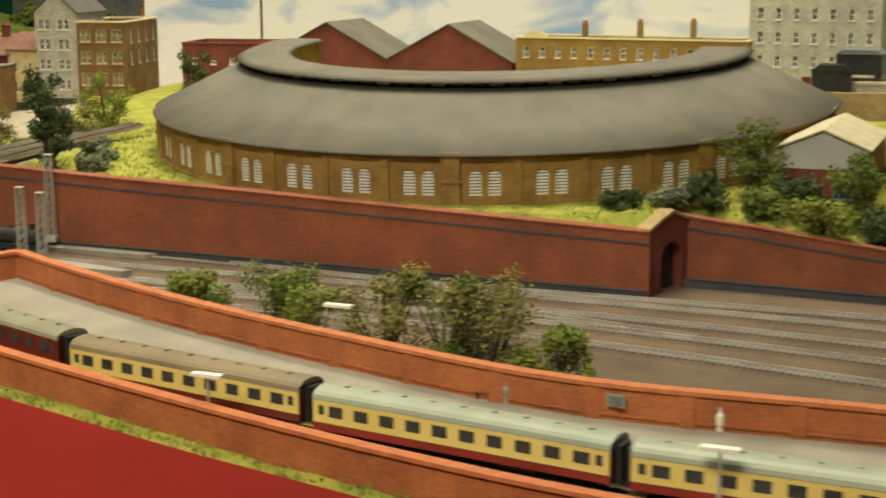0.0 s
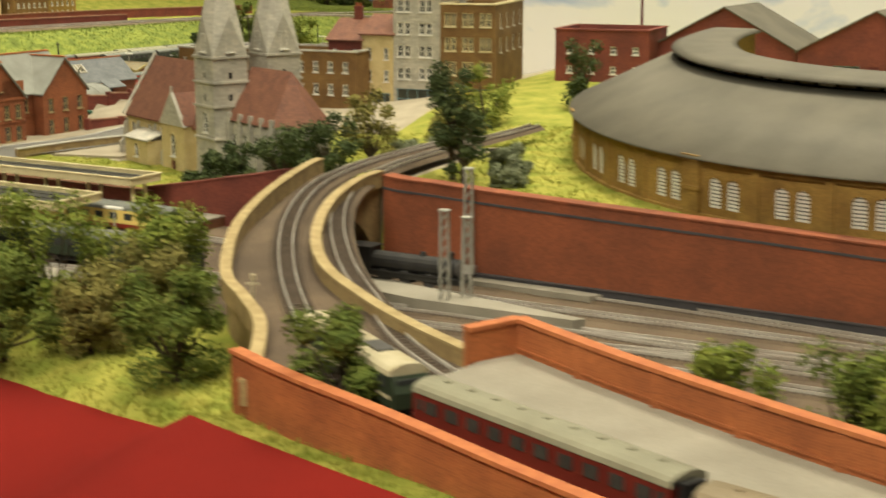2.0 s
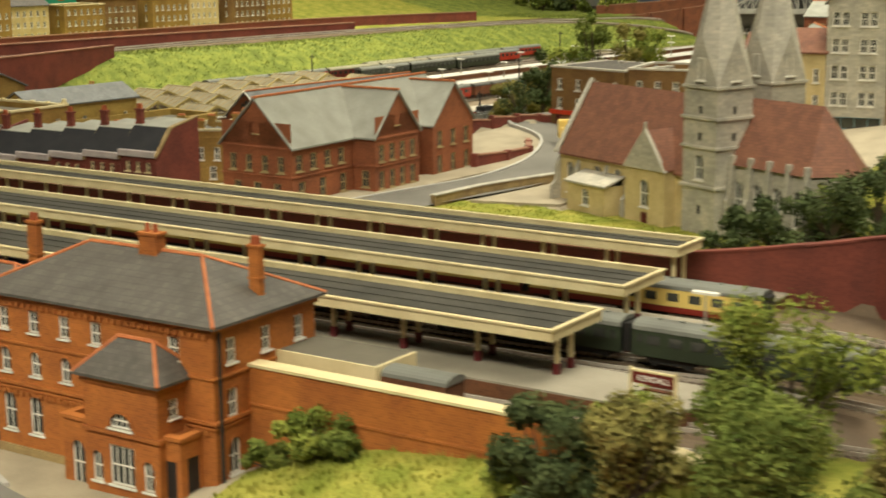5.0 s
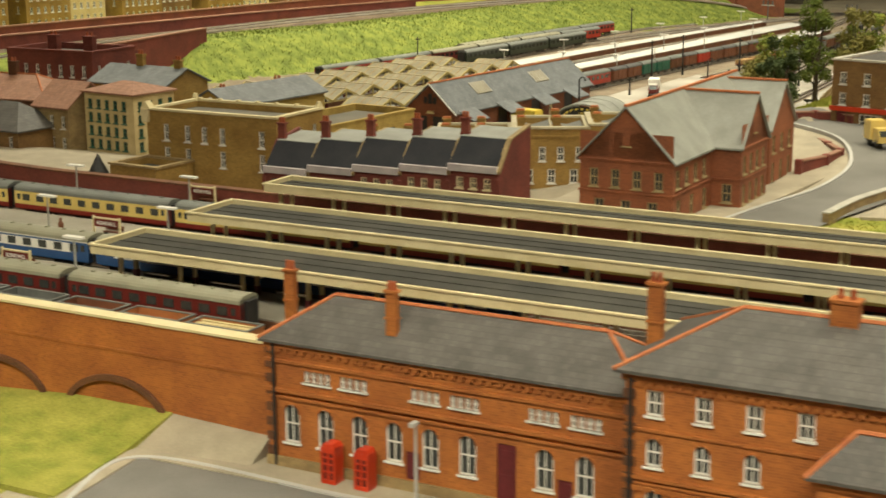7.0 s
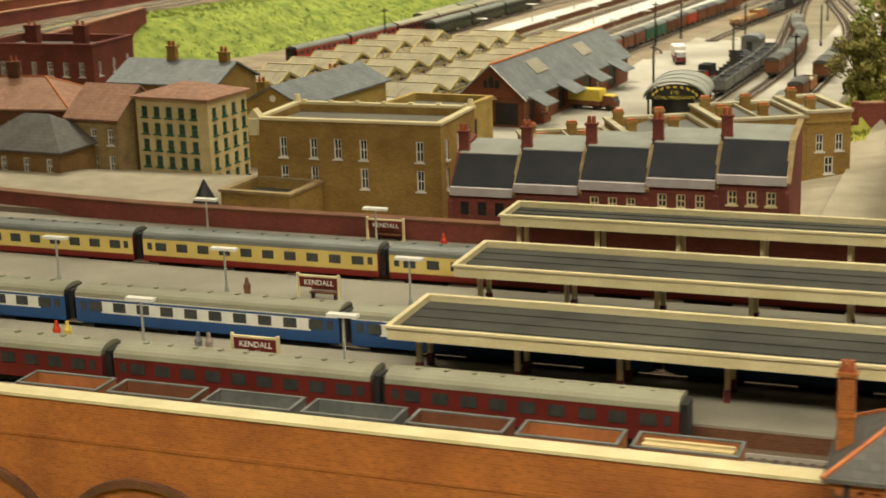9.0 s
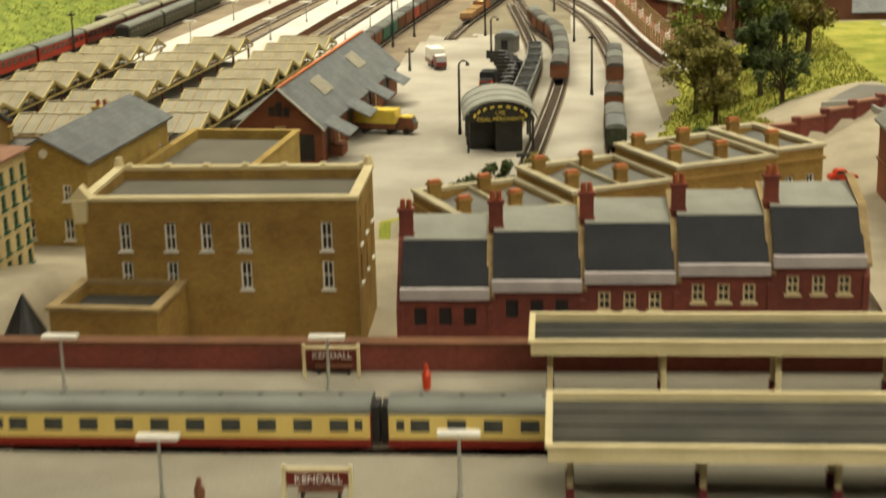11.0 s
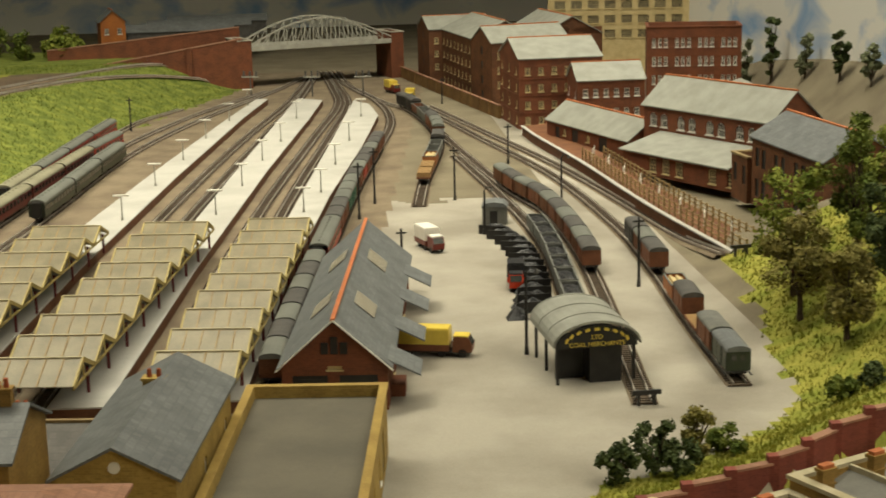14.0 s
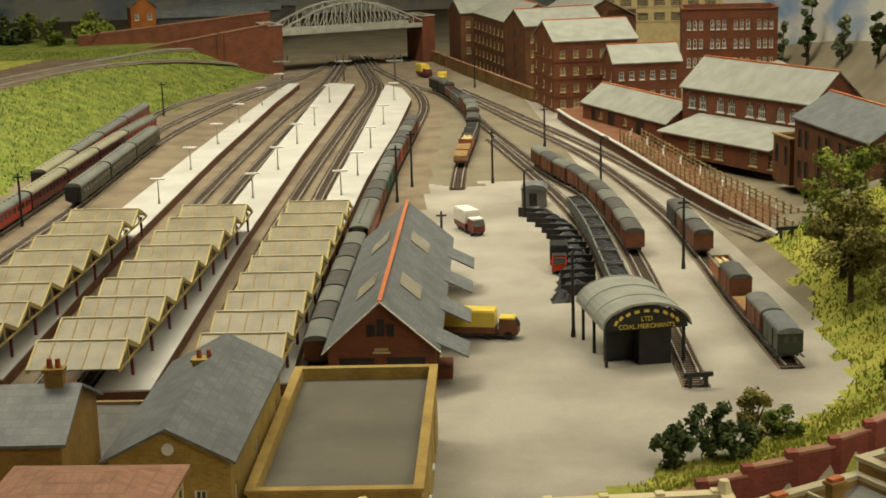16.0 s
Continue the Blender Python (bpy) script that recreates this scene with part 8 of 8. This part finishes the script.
for i, (x, y, h, r, m) in enumerate(((232.1, 177.4, 6.6, 2.6, "leaf_a"), (240.8, 175.1, 6.0, 2.6, "leaf_a"), (229.3, 172.6, 2.4, 2.0, "leaf_c"), (234.4, 171.7, 2.6, 2.2, "leaf_a"), (238.8, 170.4, 2.8, 2.4, "leaf_b"), (243.9, 171.2, 3.4, 2.4, "leaf_c"), (247.6, 171.9, 3.6, 2.4, "leaf_a"), (226.4, 171.6, 1.6, 1.6, "leaf_e"), (236.5, 175.3, 3.0, 2.3, "leaf_c"), (222.8, 170, 1.4, 1.6, "leaf_c"))):
    tree(x, y, h, r, m, 210 + i, "bush" if h < 5 else "tree", leaves=2600, trunk=0.15, size=0.17)
# Yard trees.
for i, (x, y, h, r, m) in enumerate(((86.4, 238.0, 8.6, 2.8, "leaf_d"), (87.6, 243.8, 11.0, 3.0, "leaf_b"), (91.4, 232.2, 9.0, 2.4, "leaf_c"), (92.4, 243.0, 12.6, 2.8, "leaf_a"), (97.0, 243.4, 10.0, 2.6, "leaf_d"), (95.8, 250, 8.8, 2.6, "leaf_b"), (87.4, 230.0, 7.2, 2.2, "leaf_d"))):
    tree(x, y, h, r, m, 240 + i, leaves=4200, trunk=0.28, size=0.2)
for i, (x, y, h, r, m) in enumerate(((67.2, 210.2, 2.2, 1.3, "leaf_c"), (69.6, 211.0, 3.6, 1.2, "leaf_c"), (72.4, 212.4, 4.0, 1.1, "leaf_d"), (70.8, 210.4, 2.2, 1.2, "leaf_c"), (74.6, 214.0, 1.8, 1.2, "leaf_a"), (83.6, 219.4, 1.6, 1.1, "leaf_a"), (85.0, 217.2, 1.6, 1.0, "leaf_c"), (92.2, 225.0, 6.4, 2.0, "leaf_c"))):
    tree(x, y, h, r, m, 260 + i, "shrub", leaves=1200, trunk=0.2, size=0.17)
for i, (x, y, h, r, m) in enumerate(((137.6, 128.4, 2.6, 1.6, "leaf_b"), (139.8, 128.2, 1.8, 1.3, "leaf_a"), (135.2, 128.2, 1.4, 1.1, "leaf_a"), (154.3, 129, 3.4, 1.9, "leaf_b"), (150.3, 126.6, 1.2, 1.2, "leaf_b"))):
    tree(x, y, h, r, m, 275 + i, "shrub", leaves=2400, trunk=0.1, size=0.15)
for i in range(16):
    HRX = random.Random(400 + i)
    x, y = HRX.uniform(-34, 6), HRX.uniform(424, 445)
    tree(x, y, HRX.uniform(2.5, 6), HRX.uniform(1.6, 3.2), HRX.choice(("leaf_c", "leaf_a", "leaf_b")), 300 + i, "bush", leaves=420, trunk=0.12, size=0.5)
# Slim solid trees added in place of the ones painted on the sky board.
for i, (x, y, h) in enumerate(((117.5, 402, 9), (120.5, 396, 12), (123.5, 388, 8), (125.5, 378, 11), (127.5, 366, 7), (128.6, 352, 8), (129.2, 340, 6), (129.6, 330, 7))):
    tree(x - 2.2, y, h, 1.3, "leaf_c" if i % 2 else "leaf_e", 330 + i, leaves=500, trunk=0.15, size=0.5)


# ---- lamps, signs, posts ----
def platform_lamp(x, y, z, rz=0):
    if "plamp" in CACHE:
        return copy_thing(CACHE["plamp"], at_cm(x, y, z, rz))
    ob = thing("platform_lamp", "white double armed platform lamp on slim post", "lamp post", x, y, z, rz, group="platform lamps")
    part("post", Shape().cyl(0, 0, 0, 2.6, 0.09, 0.06).cyl(0, 0, 0, 0.4, 0.15, 0.12), "steel_grey", ob)
    part("crossarm", Shape().box(-0.8, -0.22, 2.6, 0.8, 0.22, 2.75), "white", ob)
    CACHE["plamp"] = ob
    return ob


for x, y in ((59.3, 151.2), (70.5, 151.7), (48, 151.2), (59.9, 141.0), (71.2, 141.0), (48.5, 141.0), (52, 162.5), (64, 162.5), (148, 152)):
    platform_lamp(x, y, 4.8)
for x, y in ((28.0, 290.1), (29.3, 310.4), (30.9, 329.1), (32.4, 348.0), (34.6, 366), (36.5, 384), (37.9, 291.2), (39.8, 308.2), (41.4, 326.6), (43.3, 342.5), (45, 366), (47.4, 290.9), (49.2, 302.4), (50.9, 321.2), (52.9, 341.1), (55, 366)):
    platform_lamp(x, y, 1.95, -6)
platform_lamp(220.4, 121.2, 10.0 + fall(220.4, 121.2))
platform_lamp(219, 109.8, 9.6 + fall(219, 109.8))
platform_lamp(243.6, 106.9, 9.95 + fall(243.6, 106.9))


def yard_post(x, y, h, lamp=True):
    ob = thing("yard_lamp", "tall black yard lamp post with curved top" if lamp else "tall black telegraph post", "lamp post", x, y, ground_z(x, y), 0, group="yard posts")
    part("post", Shape().cyl(0, 0, 0, h, 0.14, 0.1, 7).cyl(0, 0, 0, 0.6, 0.2, 0.16, 7), "black", ob)
    if lamp:
        part("arm", Shape().bar((0, 0, h), (0.3, 0, h + 0.35), 0.07).bar((0.3, 0, h + 0.35), (0.75, 0, h + 0.25), 0.07), "black", ob)
        part("lantern", Shape().cyl(0.8, 0, h - 0.1, h + 0.2, 0.2, 0.1, 8), "iron", ob)
    else:
        part("crossarm", Shape().box(-0.5, -0.06, h - 0.5, 0.5, 0.06, h - 0.35), "black", ob)


for x, y, h, l in ((65.1, 237, 6.4, True), (77.4, 256.2, 6.3, False), (66.1, 280.3, 4.6, True), (75.9, 293, 5.6, True), (64.5, 299.4, 6.2, False), (73.3, 323.2, 5.2, False), (55.3, 299, 6.4, False), (53.4, 290.5, 6.2, False), (14.4, 285.6, 5.6, False), (19.6, 364.7, 5.2, False), (69.0, 385.4, 4.4, False), (57.2, 272.4, 2.6, False)):
    yard_post(x, y, h, l)
for x, y in ((36.0, 404), (47.0, 401), (56.0, 399)):
    sg = thing("signal_gantry", "grey signal post with wide crossarm", "signal", x, y, 1.0, -6, group="signals")
    part("post", Shape().cyl(0, 0, 0, 4.2, 0.16, 0.12), "iron", sg)
    part("crossarm", Shape().box(-1.5, -0.12, 3.4, 1.5, 0.12, 3.65), "steel_grey", sg)
    for u in (-1.1, 0, 1.1):
        part("signal_head", Shape().box(u - 0.15, -0.2, 3.65, u + 0.15, 0.1, 4.6), "iron", sg)


def lattice_mast(x, y, z, h):
    ob = thing("lattice_mast", "pale grey lattice signal mast with ladder", "mast", x, y, z + fall(x, y), 15, group="lattice masts")
    for u, v in ((-0.25, -0.25), (0.25, -0.25), (0.25, 0.25), (-0.25, 0.25)):
        part("leg", Shape().bar((u * 1.3, v * 1.3, 0), (u, v, h), 0.06, 4), "steel_grey", ob)
    n = int(h / 0.7)
    for i in range(n):
        z0, z1 = h * i / n, h * (i + 1) / n
        for s in (-1, 1):
            part("brace", Shape().bar((-0.28, s * 0.28, z0), (0.28, s * 0.28, z1), 0.035, 3), "steel_grey", ob)
            part("brace", Shape().bar((s * 0.28, -0.28, z1), (s * 0.28, 0.28, z0), 0.035, 3), "steel_grey", ob)
    part("base", Shape().box(-0.5, -0.5, -0.2, 0.5, 0.5, 0.3), "concrete", ob)
    part("cap", Shape().box(-0.35, -0.35, h, 0.35, 0.35, h + 0.12), "steel_grey", ob)


lattice_mast(173.6, 157.2, 2.7, 6.8)
lattice_mast(174.6, 158.6, 2.6, 6.2)
lattice_mast(171.6, 164.2, 3.4, 7.6)


def name_board(x, y, z, rz=0):
    ob = thing("station_sign", "maroon station name board on cream posts", "sign", x, y, z, rz, group="name boards")
    part("board", Shape().box(0.1, -0.06, 0.85, 2.5, 0.06, 1.45), "maroon", ob)
    for u in (0, 2.5):
        part("post", Shape().box(u - 0.07, -0.08, 0, u + 0.07, 0.08, 1.65), "cream", ob)
    part("top_rail", Shape().box(0, -0.08, 1.45, 2.5, 0.08, 1.55), "cream", ob)
    lettering("KENDALL", 0.42, 1.3, -0.09, 1.13, 0, ob, "white")
    be = thing("platform_bench", "brown timber platform bench", "bench", x + 0.4, y + 0.5, z, rz, group="benches")
    part("seat", Shape().box(0, 0, 0.32, 1.7, 0.4, 0.4), "wagon_brown", be)
    part("backrest", Shape().box(0, 0.36, 0.45, 1.7, 0.44, 0.8), "wagon_brown", be)
    for u in (0.1, 1.5):
        part("leg", Shape().box(u, 0.05, 0, u + 0.1, 0.38, 0.32), "black", be)


name_board(64.0, 151.0, 4.8)
name_board(65.6, 140.0, 4.8)
name_board(62.6, 164.4, 4.8)
name_board(149.6, 139.4, 4.8, -2)
for x in (236.6,):
    bn = thing("platform_notice", "small grey poster board on the platform wall", "notice", x, 115.8, 10.6 + fall(x, 116), -10, group="notices")
    part("board", Shape().box(0, -0.1, 0.1, 0.9, 0.0, 0.7), "slate_pale", bn)
    part("poster", Shape().box(0.1, -0.13, 0.18, 0.8, -0.1, 0.62), "slate_blue", bn)

# ---- road vehicles and yard clutter ----
def lorry(x, y, z, rz, box_m, cab_m, label, L=4.6, trailer=True):
    ob = thing("lorry", label, "lorry", x, y, z, rz, group="lorries")
    part("chassis", Shape().box(0, -0.6, 0.35, L + 1.6, 0.6, 0.5), "black", ob)
    part("cargo_box", Shape().box(0, -0.78, 0.5, L, 0.78, 1.0), cab_m, ob)
    part("cargo_top", Shape().box(0, -0.78, 1.0, L, 0.78, 2.15).box(0.05, -0.7, 2.15, L - 0.05, 0.7, 2.25), box_m, ob)
    part("cab", Shape().prism([(L + 0.25, 0.4), (L + 1.7, 0.4), (L + 1.75, 0.95), (L + 1.45, 1.55), (L + 0.35, 1.6), (L + 0.25, 1.2)], -0.62, 0.62), cab_m, ob)
    part("cab_roof", Shape().box(L + 0.3, -0.58, 1.5, L + 1.45, 0.58, 1.68), box_m, ob)
    part("windscreen", Shape().prism([(L + 1.74, 1.0), (L + 1.78, 1.0), (L + 1.5, 1.5), (L + 1.46, 1.5)], -0.52, 0.52), "glass", ob)
    for u in (0.8, L - 0.6, L + 1.0):
        for v in (-0.62, 0.52):
            part("wheel", Shape().bar((u, v, 0.34), (u, v + 0.12, 0.34), 0.34, 12), "black", ob)
    return ob


lorry(55.6, 238.6, 1.0, -14, "yellow", "wagon_brown", "yellow and maroon articulated delivery lorry", 3.9)
lorry(59.4, 276.6, 1.0, -72, "white", "maroon", "white van lorry with maroon lower panels", 2.9)
lorry(66.9, 259.6, 1.0, -96, "coal", "post_red", "red coal lorry with a dark load", 2.2)
cb = lorry(107.6, 208.2, ground_z(107.6, 208.2) + 0.3, -55, "coach_cream", "coach_cream", "small cream bus on the street", 1.6)
mv = lorry(204.5, 235.3, 8.0 + fall(205, 235), 0, "white", "white", "white removal van beside the shops", 3.2)
oc = thing("parked_car", "small orange parked car by the hotel", "car", 139.4, 217.6, ground_z(139.4, 217.6), 20)
part("body", Shape().box(0, -0.5, 0.25, 2.4, 0.5, 0.75), "yellow", oc)
part("cabin", Shape().prism([(0.4, 0.75), (2.0, 0.75), (1.7, 1.2), (0.7, 1.2)], -0.45, 0.45), "yellow", oc)
for u in (0.5, 1.9):
    part("wheel", Shape().bar((u, -0.52, 0.25), (u, 0.52, 0.25), 0.25, 10), "black", oc)

hut = thing("yard_hut", "black timber yard hut with grey roof", "hut", 66.3, 285.0, 1.0, -8)
part("hut_wall", Shape().box(0, 0, 0, 2.6, 2.6, 1.9), "wagon_grey", hut)
part("hut_roof", Shape().prism([(-0.1, 1.9), (2.7, 1.9), (2.3, 2.3), (1.3, 2.45), (0.3, 2.3)], -0.1, 2.7), "slate_blue", hut)
part("door", Shape().box(0.8, -0.04, 0, 1.6, 0, 1.5), "black", hut)


def buffer_stop(x, y, rz):
    ob = thing("buffer_stop", "black timber buffer stop at the track end", "buffer stop", x, y, ground_z(x, y) + 0.1, rz, group="buffer stops")
    part("beam", Shape().box(-1.0, -0.12, 0.75, 1.0, 0.12, 1.05), "black", ob)
    for u in (-0.55, 0.55):
        part("post", Shape().box(u - 0.1, -0.1, 0, u + 0.1, 0.12, 0.8), "black", ob)
        part("brace", Shape().bar((u, 0.9, 0.1), (u, 0.1, 0.75), 0.09, 4), "black", ob)
        part("buffer", Shape().bar((u, 0.12, 0.9), (u, 0.4, 0.9), 0.14, 8), "iron", ob)


buffer_stop(71.6, 223.6, 4)
buffer_stop(87.4, 259.6, 10)

CR = random.Random(11)
coal_line = resample(line_of([(67.0, 250), (68.2, 258), (68.8, 266), (68.7, 274), (67.4, 281)]), 13)
for i, p in enumerate(coal_line):
    st_ = thing("coal_staithe", "heap of black coal between timber sleepers", "coal heap", p[0], p[1], 1.0, 8 - 3 * i, group="coal heaps")
    rows = []
    for a in range(10):
        rows.append([(-1.5 + 3.0 * a / 9, -1.15 + 2.3 * b / 8, 0.02 + max(0.0, 0.9 * math.sin(math.pi * a / 9) ** 0.7 * math.sin(math.pi * b / 8) ** 0.7 + CR.uniform(-0.22, 0.22) * (0 < a < 9) * (0 < b < 8))) for b in range(9)])
    part("coal_mound", Shape().grid(rows), "coal", st_)
    part("divider", Shape().box(-1.5, -1.25, 0, 1.5, -1.1, 0.95), "black", st_)
hp = thing("coal_pile", "small loose pile of black coal in the yard", "coal heap", 65.6, 247.4, 1.0)
rows = [[(-0.9 + 1.8 * a / 7, -0.9 + 1.8 * b / 7, max(0.0, 0.95 * math.sin(math.pi * a / 7) * math.sin(math.pi * b / 7) + CR.uniform(-0.15, 0.15) * (0 < a < 7) * (0 < b < 7))) for b in range(8)] for a in range(8)]
part("coal_mound", Shape().grid(rows), "coal", hp)

for x, y in ((100.4, 127.5), (102.4, 127.5)):
    ph = thing("telephone_box", "red telephone box on the station pavement", "telephone box", x, y, 0.12, 0, group="telephone boxes")
    part("box_frame", Shape().box(-0.42, -0.42, 0, 0.42, 0.42, 0.3).box(-0.42, -0.42, 1.75, 0.42, 0.42, 2.05).box(-0.42, -0.42, 0.3, -0.32, 0.42, 1.75).box(0.32, -0.42, 0.3, 0.42, 0.42, 1.75).box(-0.05, -0.43, 0.3, 0.05, 0.43, 1.75), "post_red", ph)
    part("roof", Shape().prism([(-0.4, 2.05), (0.4, 2.05), (0.25, 2.25), (-0.25, 2.25)], -0.4, 0.4), "post_red", ph)
    part("pane", Shape().box(-0.34, -0.34, 0.3, 0.34, 0.34, 1.75), "maroon", ph)
    for zz in (0.7, 1.1, 1.45):
        part("glazing_bar", Shape().box(-0.4, -0.41, zz, 0.4, 0.41, zz + 0.06), "post_red", ph)
slp = thing("street_lamp", "pale concrete street lamp on the forecourt", "lamp post", 105.8, 126.8, 0.1)
part("post", Shape().cyl(0, 0, 0, 4.4, 0.1, 0.07), "concrete", slp)
part("lantern", Shape().box(-0.1, -0.5, 4.3, 0.15, 0.1, 4.5), "concrete", slp)
sgp = thing("viaduct_signal", "white signal arm bracket on the viaduct", "signal", 174.1, 134.5, 9.2 + fall(174.1, 134.5), 30)
part("post", Shape().cyl(0, 0, 0, 1.1, 0.08, 0.07), "coping_pale", sgp)
part("arm", Shape().box(-0.35, -0.05, 0.8, 0.35, 0.05, 0.92), "coping_pale", sgp)
part("lamp_box", Shape().box(-0.12, -0.15, 1.1, 0.15, 0.15, 1.4), "coping_pale", sgp)

pole = thing("stack_pole", "thin dark red iron stack standing behind the brick works", "pole", 152.4, 241.5, 6.0)
part("post", Shape().cyl(0, 0, 0, 26, 0.2, 0.14), "door_maroon", pole)


def figurine(x, y, z, mat_name):
    """A plain painted peg, 1.2 cm high, as set out on model platforms."""
    sh = Shape().cyl(0, 0, 0, 0.85, 0.2, 0.26, 8).cyl(0, 0, 0.85, 1.1, 0.26, 0.12, 8).cyl(0, 0, 1.1, 1.36, 0.13, 0.11, 8)
    ob = new("figurine", sh.mesh("figurine", mat_name))
    ob.matrix_basis = at_cm(x, y, z) @ Matrix.Scale(0.85, 4)
    tagged(ob, {"post_red": "tiny plain red model figurine on the platform", "white": "tiny plain white model figurine on the platform"}.get(mat_name, "tiny plain drab model figurine on the platform"), "figurine", group="platform figurines")


for x, y, m in ((54.8, 140.8, "post_red"), (55.4, 140.9, "yellow"), (63.1, 141.0, "slate_blue"), (63.7, 141.0, "skin_plain"), (66.5, 141.0, "white"), (60.8, 150.9, "wagon_brown"), (68.3, 163.1, "post_red")):
    figurine(x, y, 4.8, m)
for x, y, m in ((231.4, 116.6, "skin_plain"), (241.8, 116.0, "white")):
    figurine(x, y, 10.0 + fall(x, y), m)
    be = thing("platform_bench", "brown timber bench against the platform wall", "bench", x - 1.7, y + 0.1, 10.0 + fall(x, y), -6, group="benches")
    part("seat", Shape().box(0, 0, 0.32, 1.4, 0.4, 0.4), "wagon_brown", be)
    part("backrest", Shape().box(0, 0.36, 0.4, 1.4, 0.44, 0.85), "wagon_brown", be)
    for u in (0.1, 1.2):
        part("leg", Shape().box(u, 0.05, 0, u + 0.1, 0.38, 0.32), "black", be)
lorry(60.6, 405.0, 1.0, -70, "yellow", "maroon", "yellow and maroon delivery lorry by the yard wall", 2.6)
lorry(64.0, 391.0, 1.0, -100, "yellow", "wagon_grey", "small yellow lorry parked by the yard wall", 1.4)


def small_car(x, y, rz, mat_name, label):
    ob = thing("parked_car", label, "car", x, y, ground_z(x, y) + 0.05, rz)
    ob.matrix_basis = ob.matrix_basis @ Matrix.Scale(0.75, 4)
    part("body", Shape().prism([(0, 0.25), (2.5, 0.25), (2.5, 0.6), (2.1, 0.72), (0.2, 0.75), (0, 0.6)], -0.5, 0.5), mat_name, ob)
    part("cabin", Shape().prism([(0.35, 0.74), (1.75, 0.72), (1.4, 1.15), (0.65, 1.15)], -0.44, 0.44), mat_name, ob)
    for v in (-0.46, 0.42):
        part("window", Shape().prism([(0.5, 0.78), (1.6, 0.78), (1.35, 1.08), (0.7, 1.08)], v, v + 0.04), "glass", ob)
    for u in (0.5, 2.0):
        for v in (-0.52, 0.42):
            part("wheel", Shape().bar((u, v, 0.25), (u, v + 0.1, 0.25), 0.25, 10), "black", ob)


small_car(92.0, 200.4, 12, "post_red", "small red saloon parked on the lane")
small_car(96.2, 203.4, 12, "green_paint", "small green saloon parked on the lane")

# Church yard walls and street edge.
wall_thing("wall_church", "low mossy stone wall along the street", [(111.8, 178), (112.6, 186), (115.4, 196)], 0.25, 5.0, 6.1, "viaduct", "stone", 0.1)
for pts in ([(*p,) for p in sidewise(ROAD, 3.5)],):
    kb = strip_wall([Vector(p) for p in pts], 0.16, lambda s: ground_z(*pts[round(s * (len(pts) - 1))]) - 0.2, lambda s: ground_z(*pts[round(s * (len(pts) - 1))]) + 0.36)
    tagged(new("kerb", kb.mesh("kerb", "concrete")), "pale stone kerb along the street", "kerb", kind="structure")
kb = strip_wall(curve_through([Vector(p) for p in ((90.2, 118), (89.15, 125.6), (102, 126.15), (112, 126.65), (116.4, 125.1), (122.6, 122.3))], 1.0), 0.16, -0.1, 0.24)
tagged(new("kerb_forecourt", kb.mesh("kerb_forecourt", "concrete")), "pale stone kerb round the forecourt", "kerb", kind="structure")


# ---- static grass ----
def tufts(name, count, area, mat_name, hgt, seed, keep):
    """Short blades standing on the grass, one mesh."""
    rr = random.Random(seed)
    sh = Shape()
    n = 0
    while n < count:
        x, y = rr.uniform(area[0], area[1]), rr.uniform(area[2], area[3])
        n += 1
        if not keep(x, y):
            continue
        z = ground_z(x, y) - 0.03
        a, h = rr.uniform(0, 6.28), hgt * rr.uniform(0.5, 1.4)
        w, lx, ly = 0.07 * rr.uniform(0.7, 1.6), rr.uniform(-0.12, 0.12), rr.uniform(-0.12, 0.12)
        k = len(sh.v)
        sh.v += [(x - w * math.cos(a), y - w * math.sin(a), z), (x + w * math.cos(a), y + w * math.sin(a), z), (x + lx, y + ly, z + h)]
        sh.f.append((k, k + 1, k + 2))
    me = bpy.data.meshes.new(name)
    me.from_pydata([(a * U, b * U, c * U) for a, b, c in sh.v], [], sh.f)
    me.materials.append(M[mat_name])
    return tagged(new(name, me), "short static grass blades on the banks", "grass", kind="stuff")


front_edge = lambda x: -lerp_line([(a, -b) for a, b in EDGE], x)
tufts("grass_front", 60000, (134, 250, 92, 130), "grass", 0.28, 1, lambda x, y: ground_zone(x, y) == 0 and y > front_edge(x))
tufts("grass_bank", 45000, (-20, 34, 235, 414), "grass_lime", 0.4, 2, lambda x, y: ground_zone(x, y) == 5)
tufts("grass_yard", 30000, (64, 100, 200, 264), "grass", 0.3, 3, lambda x, y: ground_zone(x, y) == 0)
tufts("grass_shed", 40000, (140, 245, 150, 205), "grass", 0.25, 4, lambda x, y: ground_zone(x, y) == 0)
tufts("grass_lawn", 9000, (106, 142, 166, 190), "grass", 0.18, 5, lambda x, y: ground_zone(x, y) == 0)
